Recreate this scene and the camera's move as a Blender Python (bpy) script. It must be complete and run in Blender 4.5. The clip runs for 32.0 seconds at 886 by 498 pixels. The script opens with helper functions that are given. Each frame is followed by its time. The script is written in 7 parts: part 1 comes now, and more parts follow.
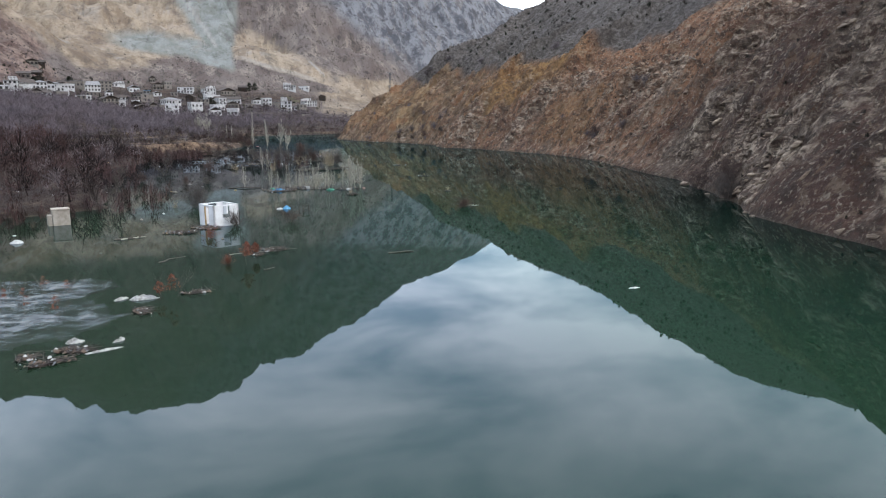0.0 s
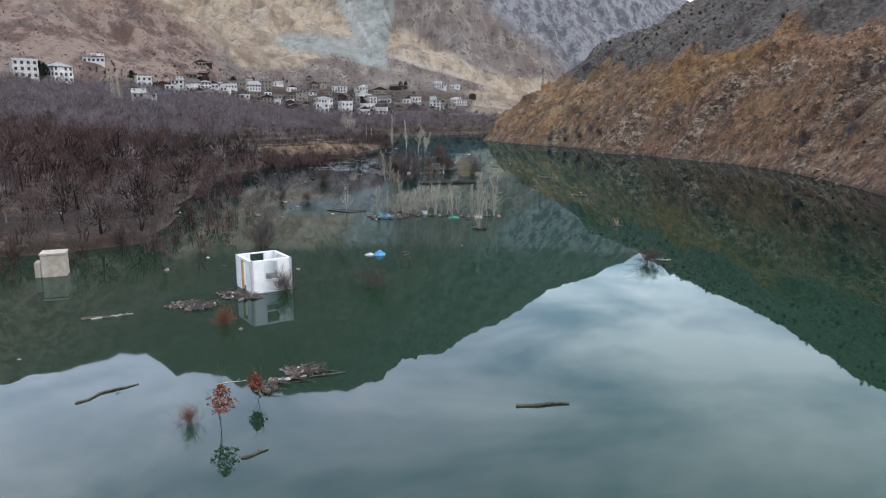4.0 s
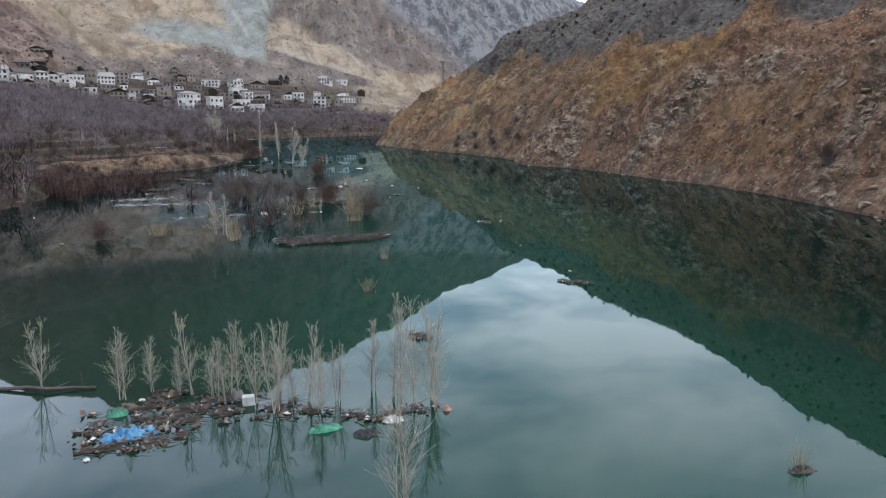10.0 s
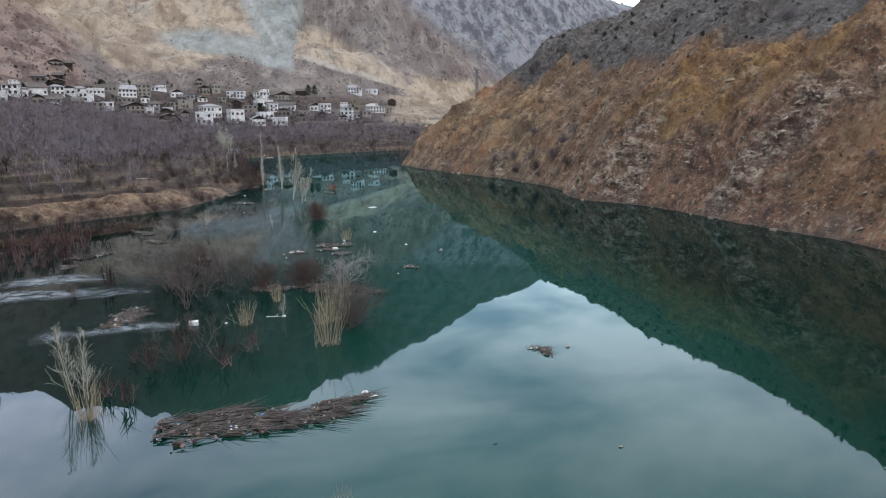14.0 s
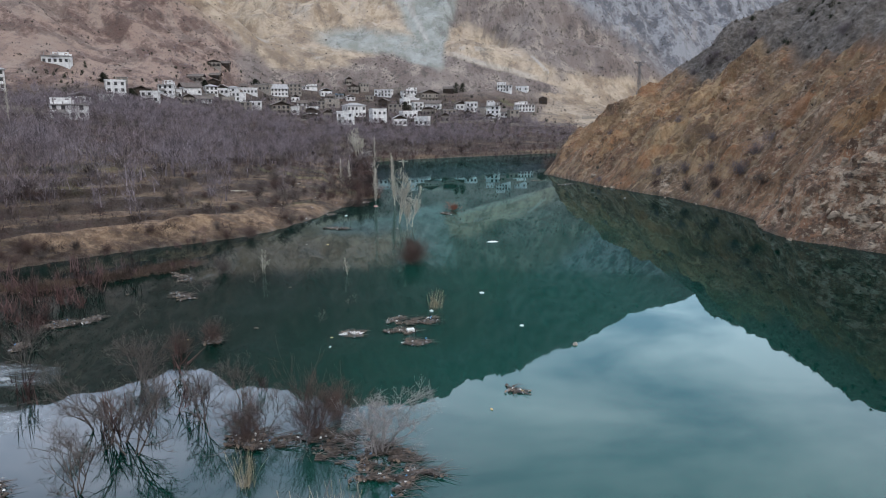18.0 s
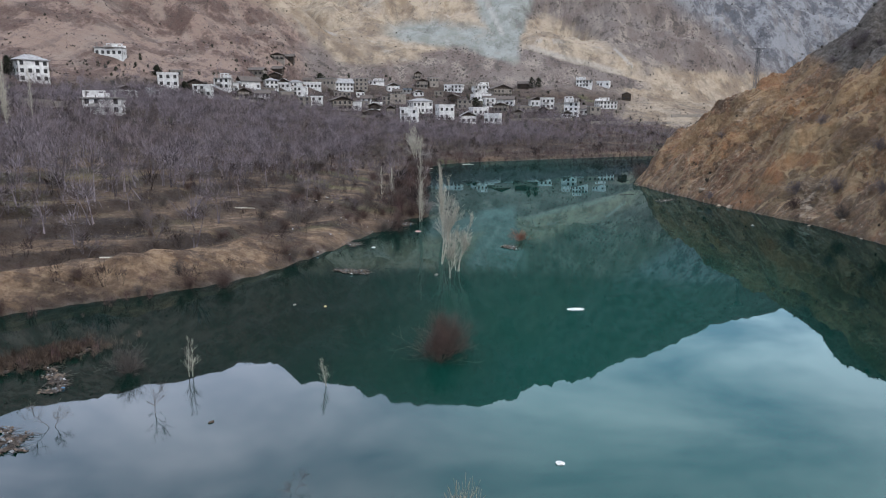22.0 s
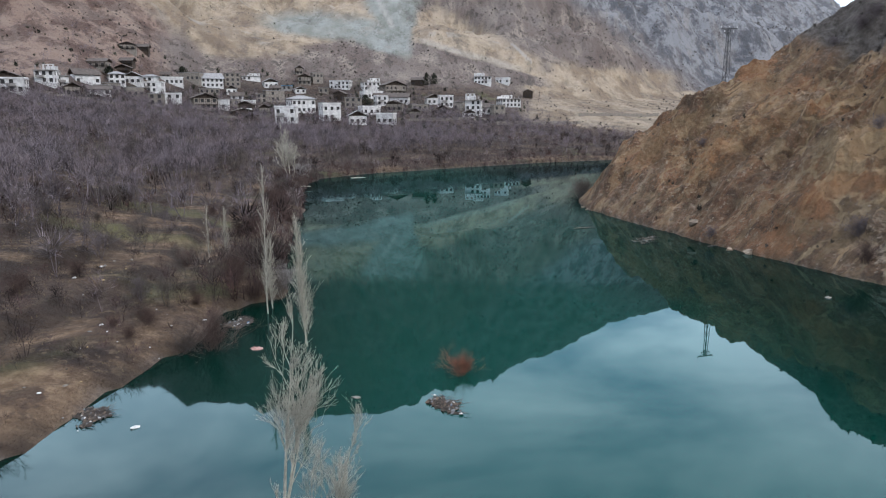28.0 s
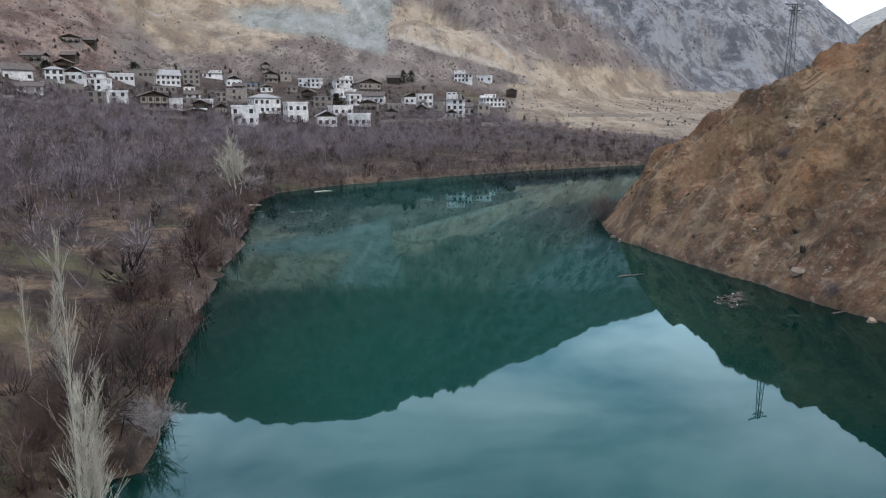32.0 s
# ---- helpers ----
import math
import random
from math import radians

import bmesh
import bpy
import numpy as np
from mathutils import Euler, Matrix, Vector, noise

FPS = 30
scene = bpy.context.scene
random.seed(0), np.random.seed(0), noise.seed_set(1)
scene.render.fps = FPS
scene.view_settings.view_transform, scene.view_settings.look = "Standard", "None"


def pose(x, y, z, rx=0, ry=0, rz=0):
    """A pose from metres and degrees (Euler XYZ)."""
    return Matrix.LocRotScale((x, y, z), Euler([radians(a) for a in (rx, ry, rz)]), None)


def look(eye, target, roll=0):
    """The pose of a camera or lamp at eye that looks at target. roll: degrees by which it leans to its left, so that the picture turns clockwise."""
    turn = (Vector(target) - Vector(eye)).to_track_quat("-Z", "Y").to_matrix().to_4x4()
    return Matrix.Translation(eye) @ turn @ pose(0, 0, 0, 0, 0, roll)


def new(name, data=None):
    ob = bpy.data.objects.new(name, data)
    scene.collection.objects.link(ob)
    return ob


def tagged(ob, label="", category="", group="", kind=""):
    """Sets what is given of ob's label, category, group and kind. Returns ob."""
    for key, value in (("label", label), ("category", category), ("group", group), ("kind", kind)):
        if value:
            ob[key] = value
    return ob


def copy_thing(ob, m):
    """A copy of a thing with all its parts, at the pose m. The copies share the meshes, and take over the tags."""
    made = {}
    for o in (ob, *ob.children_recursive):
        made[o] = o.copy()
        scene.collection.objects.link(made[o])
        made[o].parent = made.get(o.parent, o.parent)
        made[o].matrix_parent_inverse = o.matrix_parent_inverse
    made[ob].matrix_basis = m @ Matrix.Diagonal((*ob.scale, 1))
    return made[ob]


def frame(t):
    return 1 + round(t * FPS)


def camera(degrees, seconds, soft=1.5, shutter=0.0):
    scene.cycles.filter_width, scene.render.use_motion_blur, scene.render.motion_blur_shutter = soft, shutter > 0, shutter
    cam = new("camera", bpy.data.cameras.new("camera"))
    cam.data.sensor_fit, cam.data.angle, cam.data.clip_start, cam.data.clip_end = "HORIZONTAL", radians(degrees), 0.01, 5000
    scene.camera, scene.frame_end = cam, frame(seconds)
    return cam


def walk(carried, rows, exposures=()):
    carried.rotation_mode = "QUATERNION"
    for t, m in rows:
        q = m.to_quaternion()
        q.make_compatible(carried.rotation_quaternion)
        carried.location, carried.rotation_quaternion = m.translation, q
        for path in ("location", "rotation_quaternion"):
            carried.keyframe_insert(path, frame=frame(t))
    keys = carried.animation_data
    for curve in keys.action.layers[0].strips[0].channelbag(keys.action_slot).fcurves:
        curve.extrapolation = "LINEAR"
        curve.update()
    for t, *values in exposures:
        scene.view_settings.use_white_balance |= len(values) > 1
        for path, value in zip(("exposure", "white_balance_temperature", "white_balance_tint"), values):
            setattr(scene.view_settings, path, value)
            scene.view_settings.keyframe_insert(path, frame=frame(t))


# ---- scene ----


def look_along(eye, turn, tilt, lean):
    """A pose at eye, turned clockwise from +y and tilted up, in degrees."""
    a, b = radians(turn), radians(tilt)
    way = Vector((math.sin(a) * math.cos(b), math.cos(a) * math.cos(b), math.sin(b)))
    return look(eye, Vector(eye) + 100 * way, lean)


cam = camera(65.42, 32.0, 1.1)
PATH = [
    (0.0, look_along((-0.00, 0.00, 10.00), 19.31, -10.75, -0.21)),
    (0.5, look_along((0.96, 2.90, 10.01), 18.22, -10.75, -0.25)),
    (1.0, look_along((2.02, 5.92, 10.06), 10.26, -10.69, -0.31)),
    (1.5, look_along((3.19, 9.07, 10.12), 3.80, -10.73, -0.33)),
    (2.0, look_along((4.23, 12.30, 10.19), 3.72, -10.74, -0.25)),
    (2.5, look_along((5.13, 15.61, 10.25), 6.88, -10.75, -0.21)),
    (4.5, look_along((8.09, 29.99, 10.53), 6.99, -10.85, -0.01)),
    (5.0, look_along((8.71, 33.82, 10.62), 7.05, -10.90, 0.03)),
    (5.5, look_along((9.33, 37.70, 10.68), 7.67, -10.93, 0.09)),
    (6.0, look_along((9.91, 41.56, 10.74), 7.83, -10.97, 0.10)),
    (6.5, look_along((10.50, 45.46, 10.84), 7.88, -11.00, 0.15)),
    (7.0, look_along((11.12, 49.40, 10.92), 9.64, -11.02, 0.23)),
    (7.5, look_along((11.66, 53.30, 10.98), 9.87, -11.04, 0.22)),
    (8.0, look_along((12.27, 57.33, 11.09), 9.89, -11.07, 0.19)),
    (8.5, look_along((12.88, 61.34, 11.23), 9.93, -11.06, 0.21)),
    (9.0, look_along((13.53, 65.33, 11.39), 10.27, -11.05, 0.24)),
    (9.5, look_along((14.15, 69.33, 11.63), 16.00, -11.05, 0.33)),
    (10.0, look_along((14.87, 73.24, 11.73), 16.09, -11.05, 0.31)),
    (10.5, look_along((15.67, 77.08, 11.79), 25.86, -11.00, 0.43)),
    (11.0, look_along((16.58, 80.96, 11.91), 25.87, -10.98, 0.30)),
    (11.5, look_along((17.66, 84.83, 12.13), 25.88, -10.98, 0.23)),
    (12.0, look_along((18.87, 88.69, 12.64), 25.36, -11.02, 0.08)),
    (12.5, look_along((20.14, 92.62, 13.52), 23.76, -10.93, -0.00)),
    (13.0, look_along((21.49, 96.46, 14.39), 23.43, -10.74, -0.04)),
    (13.5, look_along((22.75, 100.07, 14.89), 13.87, -10.58, -0.38)),
    (15.5, look_along((27.30, 113.36, 15.33), 12.22, -10.64, -0.32)),
    (16.0, look_along((28.42, 117.40, 15.65), 10.11, -10.62, -0.30)),
    (16.5, look_along((29.46, 121.45, 15.93), 5.61, -10.63, -0.31)),
    (17.0, look_along((30.34, 125.45, 16.13), 3.20, -10.65, -0.33)),
    (17.5, look_along((31.04, 129.39, 16.23), 1.36, -10.69, -0.31)),
    (18.0, look_along((31.72, 133.28, 16.25), 0.59, -10.74, -0.28)),
    (18.5, look_along((32.27, 137.23, 16.25), 0.62, -10.79, -0.23)),
    (19.0, look_along((32.71, 141.25, 16.25), 0.67, -10.84, -0.19)),
    (19.5, look_along((33.02, 145.28, 16.26), 0.72, -10.85, -0.11)),
    (20.0, look_along((33.24, 149.35, 16.27), -5.45, -10.84, -0.29)),
    (20.5, look_along((33.55, 153.46, 16.32), -7.19, -10.89, -0.17)),
    (21.0, look_along((33.59, 157.51, 16.41), -7.75, -10.95, -0.09)),
    (21.5, look_along((33.51, 161.50, 16.47), -5.81, -11.00, 0.07)),
    (22.0, look_along((33.30, 165.46, 16.48), -5.45, -11.01, 0.08)),
    (22.5, look_along((33.10, 169.45, 16.50), -5.33, -11.05, 0.12)),
    (23.0, look_along((32.89, 173.47, 16.48), -2.89, -11.04, 0.21)),
    (23.5, look_along((32.65, 177.52, 16.46), -2.87, -11.05, 0.22)),
    (24.0, look_along((32.40, 181.59, 16.47), -2.86, -11.07, 0.19)),
    (24.5, look_along((32.15, 185.64, 16.54), -2.83, -11.07, 0.20)),
    (25.0, look_along((31.83, 189.68, 16.57), -2.35, -11.09, 0.20)),
    (25.5, look_along((31.58, 193.67, 16.58), 3.13, -11.05, 0.31)),
    (27.5, look_along((31.21, 209.75, 16.73), 3.33, -11.11, -0.06)),
    (28.0, look_along((31.20, 213.75, 16.81), 3.37, -11.10, -0.16)),
    (28.5, look_along((31.30, 217.78, 16.87), 3.66, -11.13, -0.24)),
    (29.0, look_along((31.36, 221.76, 16.88), 5.00, -11.13, -0.31)),
    (29.5, look_along((31.53, 225.74, 16.81), 5.02, -11.12, -0.38)),
    (30.0, look_along((31.63, 229.71, 16.76), 5.07, -11.12, -0.33)),
    (30.5, look_along((31.68, 233.55, 16.75), 5.13, -11.12, -0.25)),
    (31.0, look_along((31.72, 237.36, 16.79), 5.20, -11.11, -0.19)),
    (31.5, look_along((31.68, 241.15, 16.85), 5.26, -11.10, -0.16)),
    (32.0, look_along((31.74, 244.97, 16.85), 5.32, -11.08, -0.16)),
]
walk(cam, PATH, [(0.0, -0.05), (1.0, 0.02), (2.0, 0.12), (3.5, 0.01), (5.0, -0.14), (9.0, -0.13), (12.0, -0.05), (20.0, -0.02), (32.0, -0.04)])

# ---------------------------------------------------------------- sky and sun
SUN_ELEVATION, SUN_TURN = radians(40), radians(125)
world = bpy.data.worlds.new("overcast_sky")
scene.world = world
world.use_nodes = True
wn, wl = world.node_tree.nodes, world.node_tree.links
wn.clear()
w_out, w_bg, w_sky = wn.new("ShaderNodeOutputWorld"), wn.new("ShaderNodeBackground"), wn.new("ShaderNodeTexSky")
w_sky.sky_type, w_sky.sun_disc = "NISHITA", False
w_sky.sun_elevation, w_sky.sun_rotation = SUN_ELEVATION, SUN_TURN
w_sky.dust_density = 2.0
w_tc, w_split, w_flat, w_n1, w_ramp, w_mix = (wn.new("ShaderNodeTexCoord"), wn.new("ShaderNodeSeparateXYZ"), wn.new("ShaderNodeCombineXYZ"),
                                              wn.new("ShaderNodeTexNoise"), wn.new("ShaderNodeValToRGB"), wn.new("ShaderNodeMix"))


def sky_math(op, first, second):
    """One step of arithmetic on the sky's direction."""
    node = wn.new("ShaderNodeMath")
    node.operation = op
    for socket, value in zip(node.inputs, (first, second)):
        if isinstance(value, float):
            socket.default_value = value
        else:
            wl.new(value, socket)
    return node.outputs[0]


# a flat deck of cloud seen in perspective, banked across the valley, thinner and brighter low down
wl.new(w_tc.outputs["Generated"], w_split.inputs[0])
w_rise = sky_math("ADD", sky_math("MAXIMUM", w_split.outputs["Z"], 0.0), 0.10)
wl.new(sky_math("DIVIDE", w_split.outputs["X"], w_rise), w_flat.inputs["X"])
wl.new(sky_math("MULTIPLY", sky_math("DIVIDE", w_split.outputs["Y"], w_rise), 1.25), w_flat.inputs["Y"])
wl.new(w_flat.outputs[0], w_n1.inputs["Vector"])
w_n1.inputs["Scale"].default_value, w_n1.inputs["Detail"].default_value = 1.25, 7
w_n1.inputs["Roughness"].default_value, w_n1.inputs["Distortion"].default_value = 0.56, 0.35
w_ramp.color_ramp.elements[0].position, w_ramp.color_ramp.elements[0].color = 0.38, (10.0, 13.0, 17.2, 1)
w_ramp.color_ramp.elements[1].position, w_ramp.color_ramp.elements[1].color = 0.62, (27.0, 28.6, 31.8, 1)
w_mix.data_type = "RGBA"
w_mix.inputs["Factor"].default_value = 0.9
wl.new(w_n1.outputs["Fac"], w_ramp.inputs["Fac"])
wl.new(w_sky.outputs["Color"], w_mix.inputs["A"])
wl.new(w_ramp.outputs["Color"], w_mix.inputs["B"])
w_shade = wn.new("ShaderNodeVectorMath")
w_shade.operation = "SCALE"
wl.new(w_mix.outputs["Result"], w_shade.inputs[0])
w_low = wn.new("ShaderNodeMapRange")
for key, value in (("From Min", 0.12), ("From Max", 0.55), ("To Min", 1.22), ("To Max", 0.95)):
    w_low.inputs[key].default_value = value
wl.new(w_split.outputs["Z"], w_low.inputs["Value"])
w_east = wn.new("ShaderNodeMapRange")
for key, value in (("From Min", -0.35), ("From Max", 0.65), ("To Min", 1.10), ("To Max", 0.84)):
    w_east.inputs[key].default_value = value
wl.new(w_split.outputs["X"], w_east.inputs["Value"])
wl.new(sky_math("MULTIPLY", w_low.outputs[0], w_east.outputs[0]), w_shade.inputs["Scale"])
wl.new(w_shade.outputs[0], w_bg.inputs["Color"])
wl.new(w_bg.outputs["Background"], w_out.inputs["Surface"])
w_bg.inputs["Strength"].default_value = 0.114

sun_data = bpy.data.lights.new("sun", "SUN")
sun_data.energy, sun_data.angle, sun_data.color = 2.0, radians(12), (1.0, 0.95, 0.88)
sun = new("sun", sun_data)
sun.matrix_world = look((0, 0, 300), Vector((0, 0, 300)) - Vector((math.sin(SUN_TURN) * math.cos(SUN_ELEVATION),
                                                                  math.cos(SUN_TURN) * math.cos(SUN_ELEVATION), math.sin(SUN_ELEVATION))))
scene.view_settings.exposure = 0.0

# ---------------------------------------------------------------- materials
class Nodes:
    """A small helper to write node materials in few lines."""

    def __init__(self, name):
        self.m = bpy.data.materials.new(name)
        self.m.use_nodes = True
        self.n, self.l = self.m.node_tree.nodes, self.m.node_tree.links
        self.bsdf = self.n["Principled BSDF"]
        self.bsdf.inputs["Roughness"].default_value = 0.9
        self.bsdf.inputs["Specular IOR Level"].default_value = 0.25

    def put(self, socket, value):
        if isinstance(value, bpy.types.NodeSocket):
            self.l.new(value, socket)
        else:
            socket.default_value = value

    def coord(self, scale=(1, 1, 1), own=False, turn=(0, 0, 0)):
        t, m = self.n.new("ShaderNodeTexCoord"), self.n.new("ShaderNodeMapping")
        if own:
            self.l.new(t.outputs["Object"], m.inputs["Vector"])
        else:
            g = self.n.new("ShaderNodeNewGeometry")
            self.l.new(g.outputs["Position"], m.inputs["Vector"])
        m.inputs["Scale"].default_value = scale
        m.inputs["Rotation"].default_value = turn
        return m.outputs["Vector"]

    def noise(self, scale, detail=4, rough=0.6, vec=None, warp=0.0):
        t = self.n.new("ShaderNodeTexNoise")
        t.inputs["Scale"].default_value, t.inputs["Detail"].default_value = scale, detail
        t.inputs["Roughness"].default_value, t.inputs["Distortion"].default_value = rough, warp
        self.l.new(vec or self.coord(), t.inputs["Vector"])
        return t.outputs["Fac"]

    def cells(self, scale, vec=None, feature="F1", out="Distance"):
        t = self.n.new("ShaderNodeTexVoronoi")
        t.feature = feature
        t.inputs["Scale"].default_value = scale
        self.l.new(vec or self.coord(), t.inputs["Vector"])
        return t.outputs[out]

    def attr(self, name):
        t = self.n.new("ShaderNodeAttribute")
        t.attribute_name = name
        return t.outputs["Fac"]

    def rand(self):
        return self.n.new("ShaderNodeObjectInfo").outputs["Random"]

    def island(self):
        return self.n.new("ShaderNodeNewGeometry").outputs["Random Per Island"]

    def step(self, fac, a, b, lo=0.0, hi=1.0):
        t = self.n.new("ShaderNodeMapRange")
        t.interpolation_type = "SMOOTHSTEP"
        for k, v in zip(("From Min", "From Max", "To Min", "To Max"), (a, b, lo, hi)):
            t.inputs[k].default_value = v
        self.put(t.inputs["Value"], fac)
        return t.outputs["Result"]

    def math(self, op, a, b=0.0):
        t = self.n.new("ShaderNodeMath")
        t.operation = op
        t.use_clamp = op in ("ADD", "MULTIPLY")
        self.put(t.inputs[0], a)
        self.put(t.inputs[1], b)
        return t.outputs[0]

    def mix(self, fac, a, b, blend="MIX"):
        t = self.n.new("ShaderNodeMix")
        t.data_type, t.blend_type = "RGBA", blend
        self.put(t.inputs["Factor"], fac)
        for k, v in (("A", a), ("B", b)):
            self.put(t.inputs[k], (*v, 1) if isinstance(v, tuple) and len(v) == 3 else v)
        return t.outputs["Result"]

    def bump(self, height, strength=0.5, distance=0.1, after=None):
        t = self.n.new("ShaderNodeBump")
        t.inputs["Strength"].default_value, t.inputs["Distance"].default_value = strength, distance
        self.l.new(height, t.inputs["Height"])
        if after:
            self.l.new(after, t.inputs["Normal"])
        return t.outputs["Normal"]

    def done(self, colour, rough=None, normal=None, metal=None):
        self.put(self.bsdf.inputs["Base Color"], (*colour, 1) if isinstance(colour, tuple) and len(colour) == 3 else colour)
        for key, value in (("Roughness", rough), ("Normal", normal), ("Metallic", metal)):
            if value is not None:
                self.put(self.bsdf.inputs[key], value)
        return self.m


def speckled(name, a, b, scale=3.0, rough=0.9, bump=0.3, own=True, vary=0.25):
    """A matt surface between two colours, with grain, stains and a chance tone for each object."""
    k = Nodes(name)
    vec = k.coord(own=own)
    c = k.mix(k.step(k.noise(scale, 5, 0.65, vec), 0.35, 0.68), a, b)
    c = k.mix(k.step(k.noise(scale * 7, 3, 0.6, vec), 0.5, 0.75, 0, 0.35), c, tuple(v * 0.55 for v in a))
    c = k.mix(k.math("MULTIPLY", k.rand(), vary), c, tuple(v * 0.45 for v in b))
    return k.done(c, rough, k.bump(k.noise(scale * 9, 4, 0.6, vec), bump, 0.03))


def ground_material():
    k = Nodes("valley_ground")
    deep = k.coord((1.0, 0.42, 0.7))
    big, mid, fine = k.noise(0.012, 5, 0.6), k.noise(0.09, 6, 0.68), k.noise(0.9, 6, 0.72)
    grit = k.noise(4.5, 4, 0.7)
    strata = k.noise(0.6, 6, 0.74, k.coord((0.9, 0.8, 1.5), turn=(0.5, 0.35, 0.2)), 0.5)
    cracks = k.cells(0.85, k.coord((1.0, 0.7, 1.9), turn=(0.6, 0.3, 0.4)))
    # far slopes: mauve-brown with paler rills and dark scrub
    far = k.mix(k.step(big, 0.38, 0.62), (0.097, 0.072, 0.063), (0.140, 0.115, 0.103))
    far = k.mix(k.step(k.noise(0.08, 10, 0.74, deep), 0.49, 0.57, 0, 0.9), far, (0.215, 0.176, 0.150))
    far = k.mix(k.step(k.noise(0.16, 9, 0.78, deep), 0.52, 0.57, 0, 0.8), far, (0.040, 0.032, 0.028))
    c = far
    c = k.mix(k.math("MULTIPLY", k.attr("grey"), k.step(mid, 0.2, 0.75, 0.8, 1)), c,
              k.mix(k.step(k.noise(0.07, 10, 0.74, deep), 0.44, 0.56), (0.066, 0.069, 0.079), (0.175, 0.176, 0.188)))
    c = k.mix(k.math("MULTIPLY", k.attr("red"), k.step(mid, 0.2, 0.7, 0.6, 1)), c,
              k.mix(k.step(k.noise(0.07, 10, 0.74, deep), 0.44, 0.56), (0.078, 0.046, 0.037), (0.205, 0.142, 0.114)))
    c = k.mix(k.math("MULTIPLY", k.attr("tan"), k.step(mid, 0.3, 0.6, 0.5, 1)), c,
              k.mix(k.step(k.noise(0.05, 10, 0.72, deep), 0.43, 0.57), (0.180, 0.132, 0.090), (0.300, 0.238, 0.172)))
    c = k.mix(k.math("MULTIPLY", k.attr("slide"), k.step(mid, 0.2, 0.6, 0.7, 1)), c,
              k.mix(k.step(k.noise(0.06, 6, 0.68, k.coord((1, 0.3, 1))), 0.36, 0.66), (0.150, 0.156, 0.140), (0.225, 0.236, 0.222)))
    c = k.mix(k.math("MULTIPLY", k.attr("streak"), 0.8), c, (0.28, 0.27, 0.25))
    c = k.mix(k.step(k.noise(0.11, 9, 0.78, deep), 0.54, 0.60, 0, 0.4), c, (0.048, 0.038, 0.033))
    ribs = k.noise(0.035, 8, 0.66, k.coord((1.0, 0.30, 0.16)), 1.2)
    c = k.mix(k.step(ribs, 0.46, 0.40, 0, 0.22), c, (0.235, 0.196, 0.165))
    c = k.mix(k.step(ribs, 0.55, 0.60, 0, 0.28), c, (0.050, 0.041, 0.037))
    c = k.mix(k.math("MULTIPLY", k.attr("upper"), k.step(mid, 0.3, 0.6, 0.45, 0.75)), c, (0.048, 0.042, 0.036))
    # the flood plain: dry grass, earth, terraces
    # earth colour darkened to hold the shade in the gaps under dense brush
    plain = k.mix(k.step(mid, 0.40, 0.60), (0.024, 0.015, 0.012), (0.062, 0.041, 0.031))
    plain = k.mix(k.step(fine, 0.53, 0.62, 0, 0.6), plain, (0.150, 0.108, 0.074))
    plain = k.mix(k.step(k.noise(0.05, 4, 0.6), 0.57, 0.66, 0, 0.55), plain, (0.085, 0.088, 0.036))
    plain = k.mix(k.step(grit, 0.55, 0.7, 0, 0.5), plain, (0.022, 0.016, 0.012))
    c = k.mix(k.attr("plain"), c, plain)
    c = k.mix(k.math("MULTIPLY", k.attr("riser"), k.step(fine, 0.3, 0.6, 0.2, 0.85)), c, (0.030, 0.021, 0.017))
    sand = k.mix(k.step(fine, 0.32, 0.68), (0.130, 0.078, 0.046), (0.300, 0.205, 0.130))
    sand = k.mix(k.step(k.noise(0.3, 8, 0.74), 0.49, 0.58, 0, 0.85), sand, (0.070, 0.045, 0.033))
    c = k.mix(k.attr("sand"), c, sand)
    c = k.mix(k.math("MULTIPLY", k.attr("grass"), k.step(fine, 0.3, 0.6, 0.9, 0.5)), c, (0.125, 0.118, 0.048))
    # the near hill: brown earth, ochre cut, grey scrub above, bare rock
    lumps = k.noise(0.42, 9, 0.74)
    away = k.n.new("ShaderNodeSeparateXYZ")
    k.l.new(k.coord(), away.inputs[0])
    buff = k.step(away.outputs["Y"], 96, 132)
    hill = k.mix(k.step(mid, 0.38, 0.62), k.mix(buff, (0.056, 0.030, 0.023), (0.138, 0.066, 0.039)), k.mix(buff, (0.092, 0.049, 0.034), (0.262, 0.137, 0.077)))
    hill = k.mix(k.step(lumps, 0.450, 0.415, 0, 0.8), hill, k.mix(buff, (0.180, 0.128, 0.090), (0.290, 0.202, 0.132)))
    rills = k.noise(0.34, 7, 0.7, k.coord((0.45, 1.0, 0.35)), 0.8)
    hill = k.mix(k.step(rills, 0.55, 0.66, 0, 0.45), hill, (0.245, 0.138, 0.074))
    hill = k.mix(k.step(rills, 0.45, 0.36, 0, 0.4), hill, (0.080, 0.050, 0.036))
    hill = k.mix(k.step(lumps, 0.525, 0.55, 0, 0.75), hill, (0.046, 0.032, 0.024))
    hill = k.mix(k.step(fine, 0.56, 0.62, 0, 0.6), hill, (0.066, 0.040, 0.027))
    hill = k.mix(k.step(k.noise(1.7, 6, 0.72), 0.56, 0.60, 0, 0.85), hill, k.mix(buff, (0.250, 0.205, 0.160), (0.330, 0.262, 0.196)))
    patch = k.noise(0.055, 5, 0.6)
    hill = k.mix(k.step(patch, 0.52, 0.64, 0, 0.4), hill, k.mix(k.step(fine, 0.42, 0.58), (0.075, 0.056, 0.042), (0.170, 0.134, 0.100)))
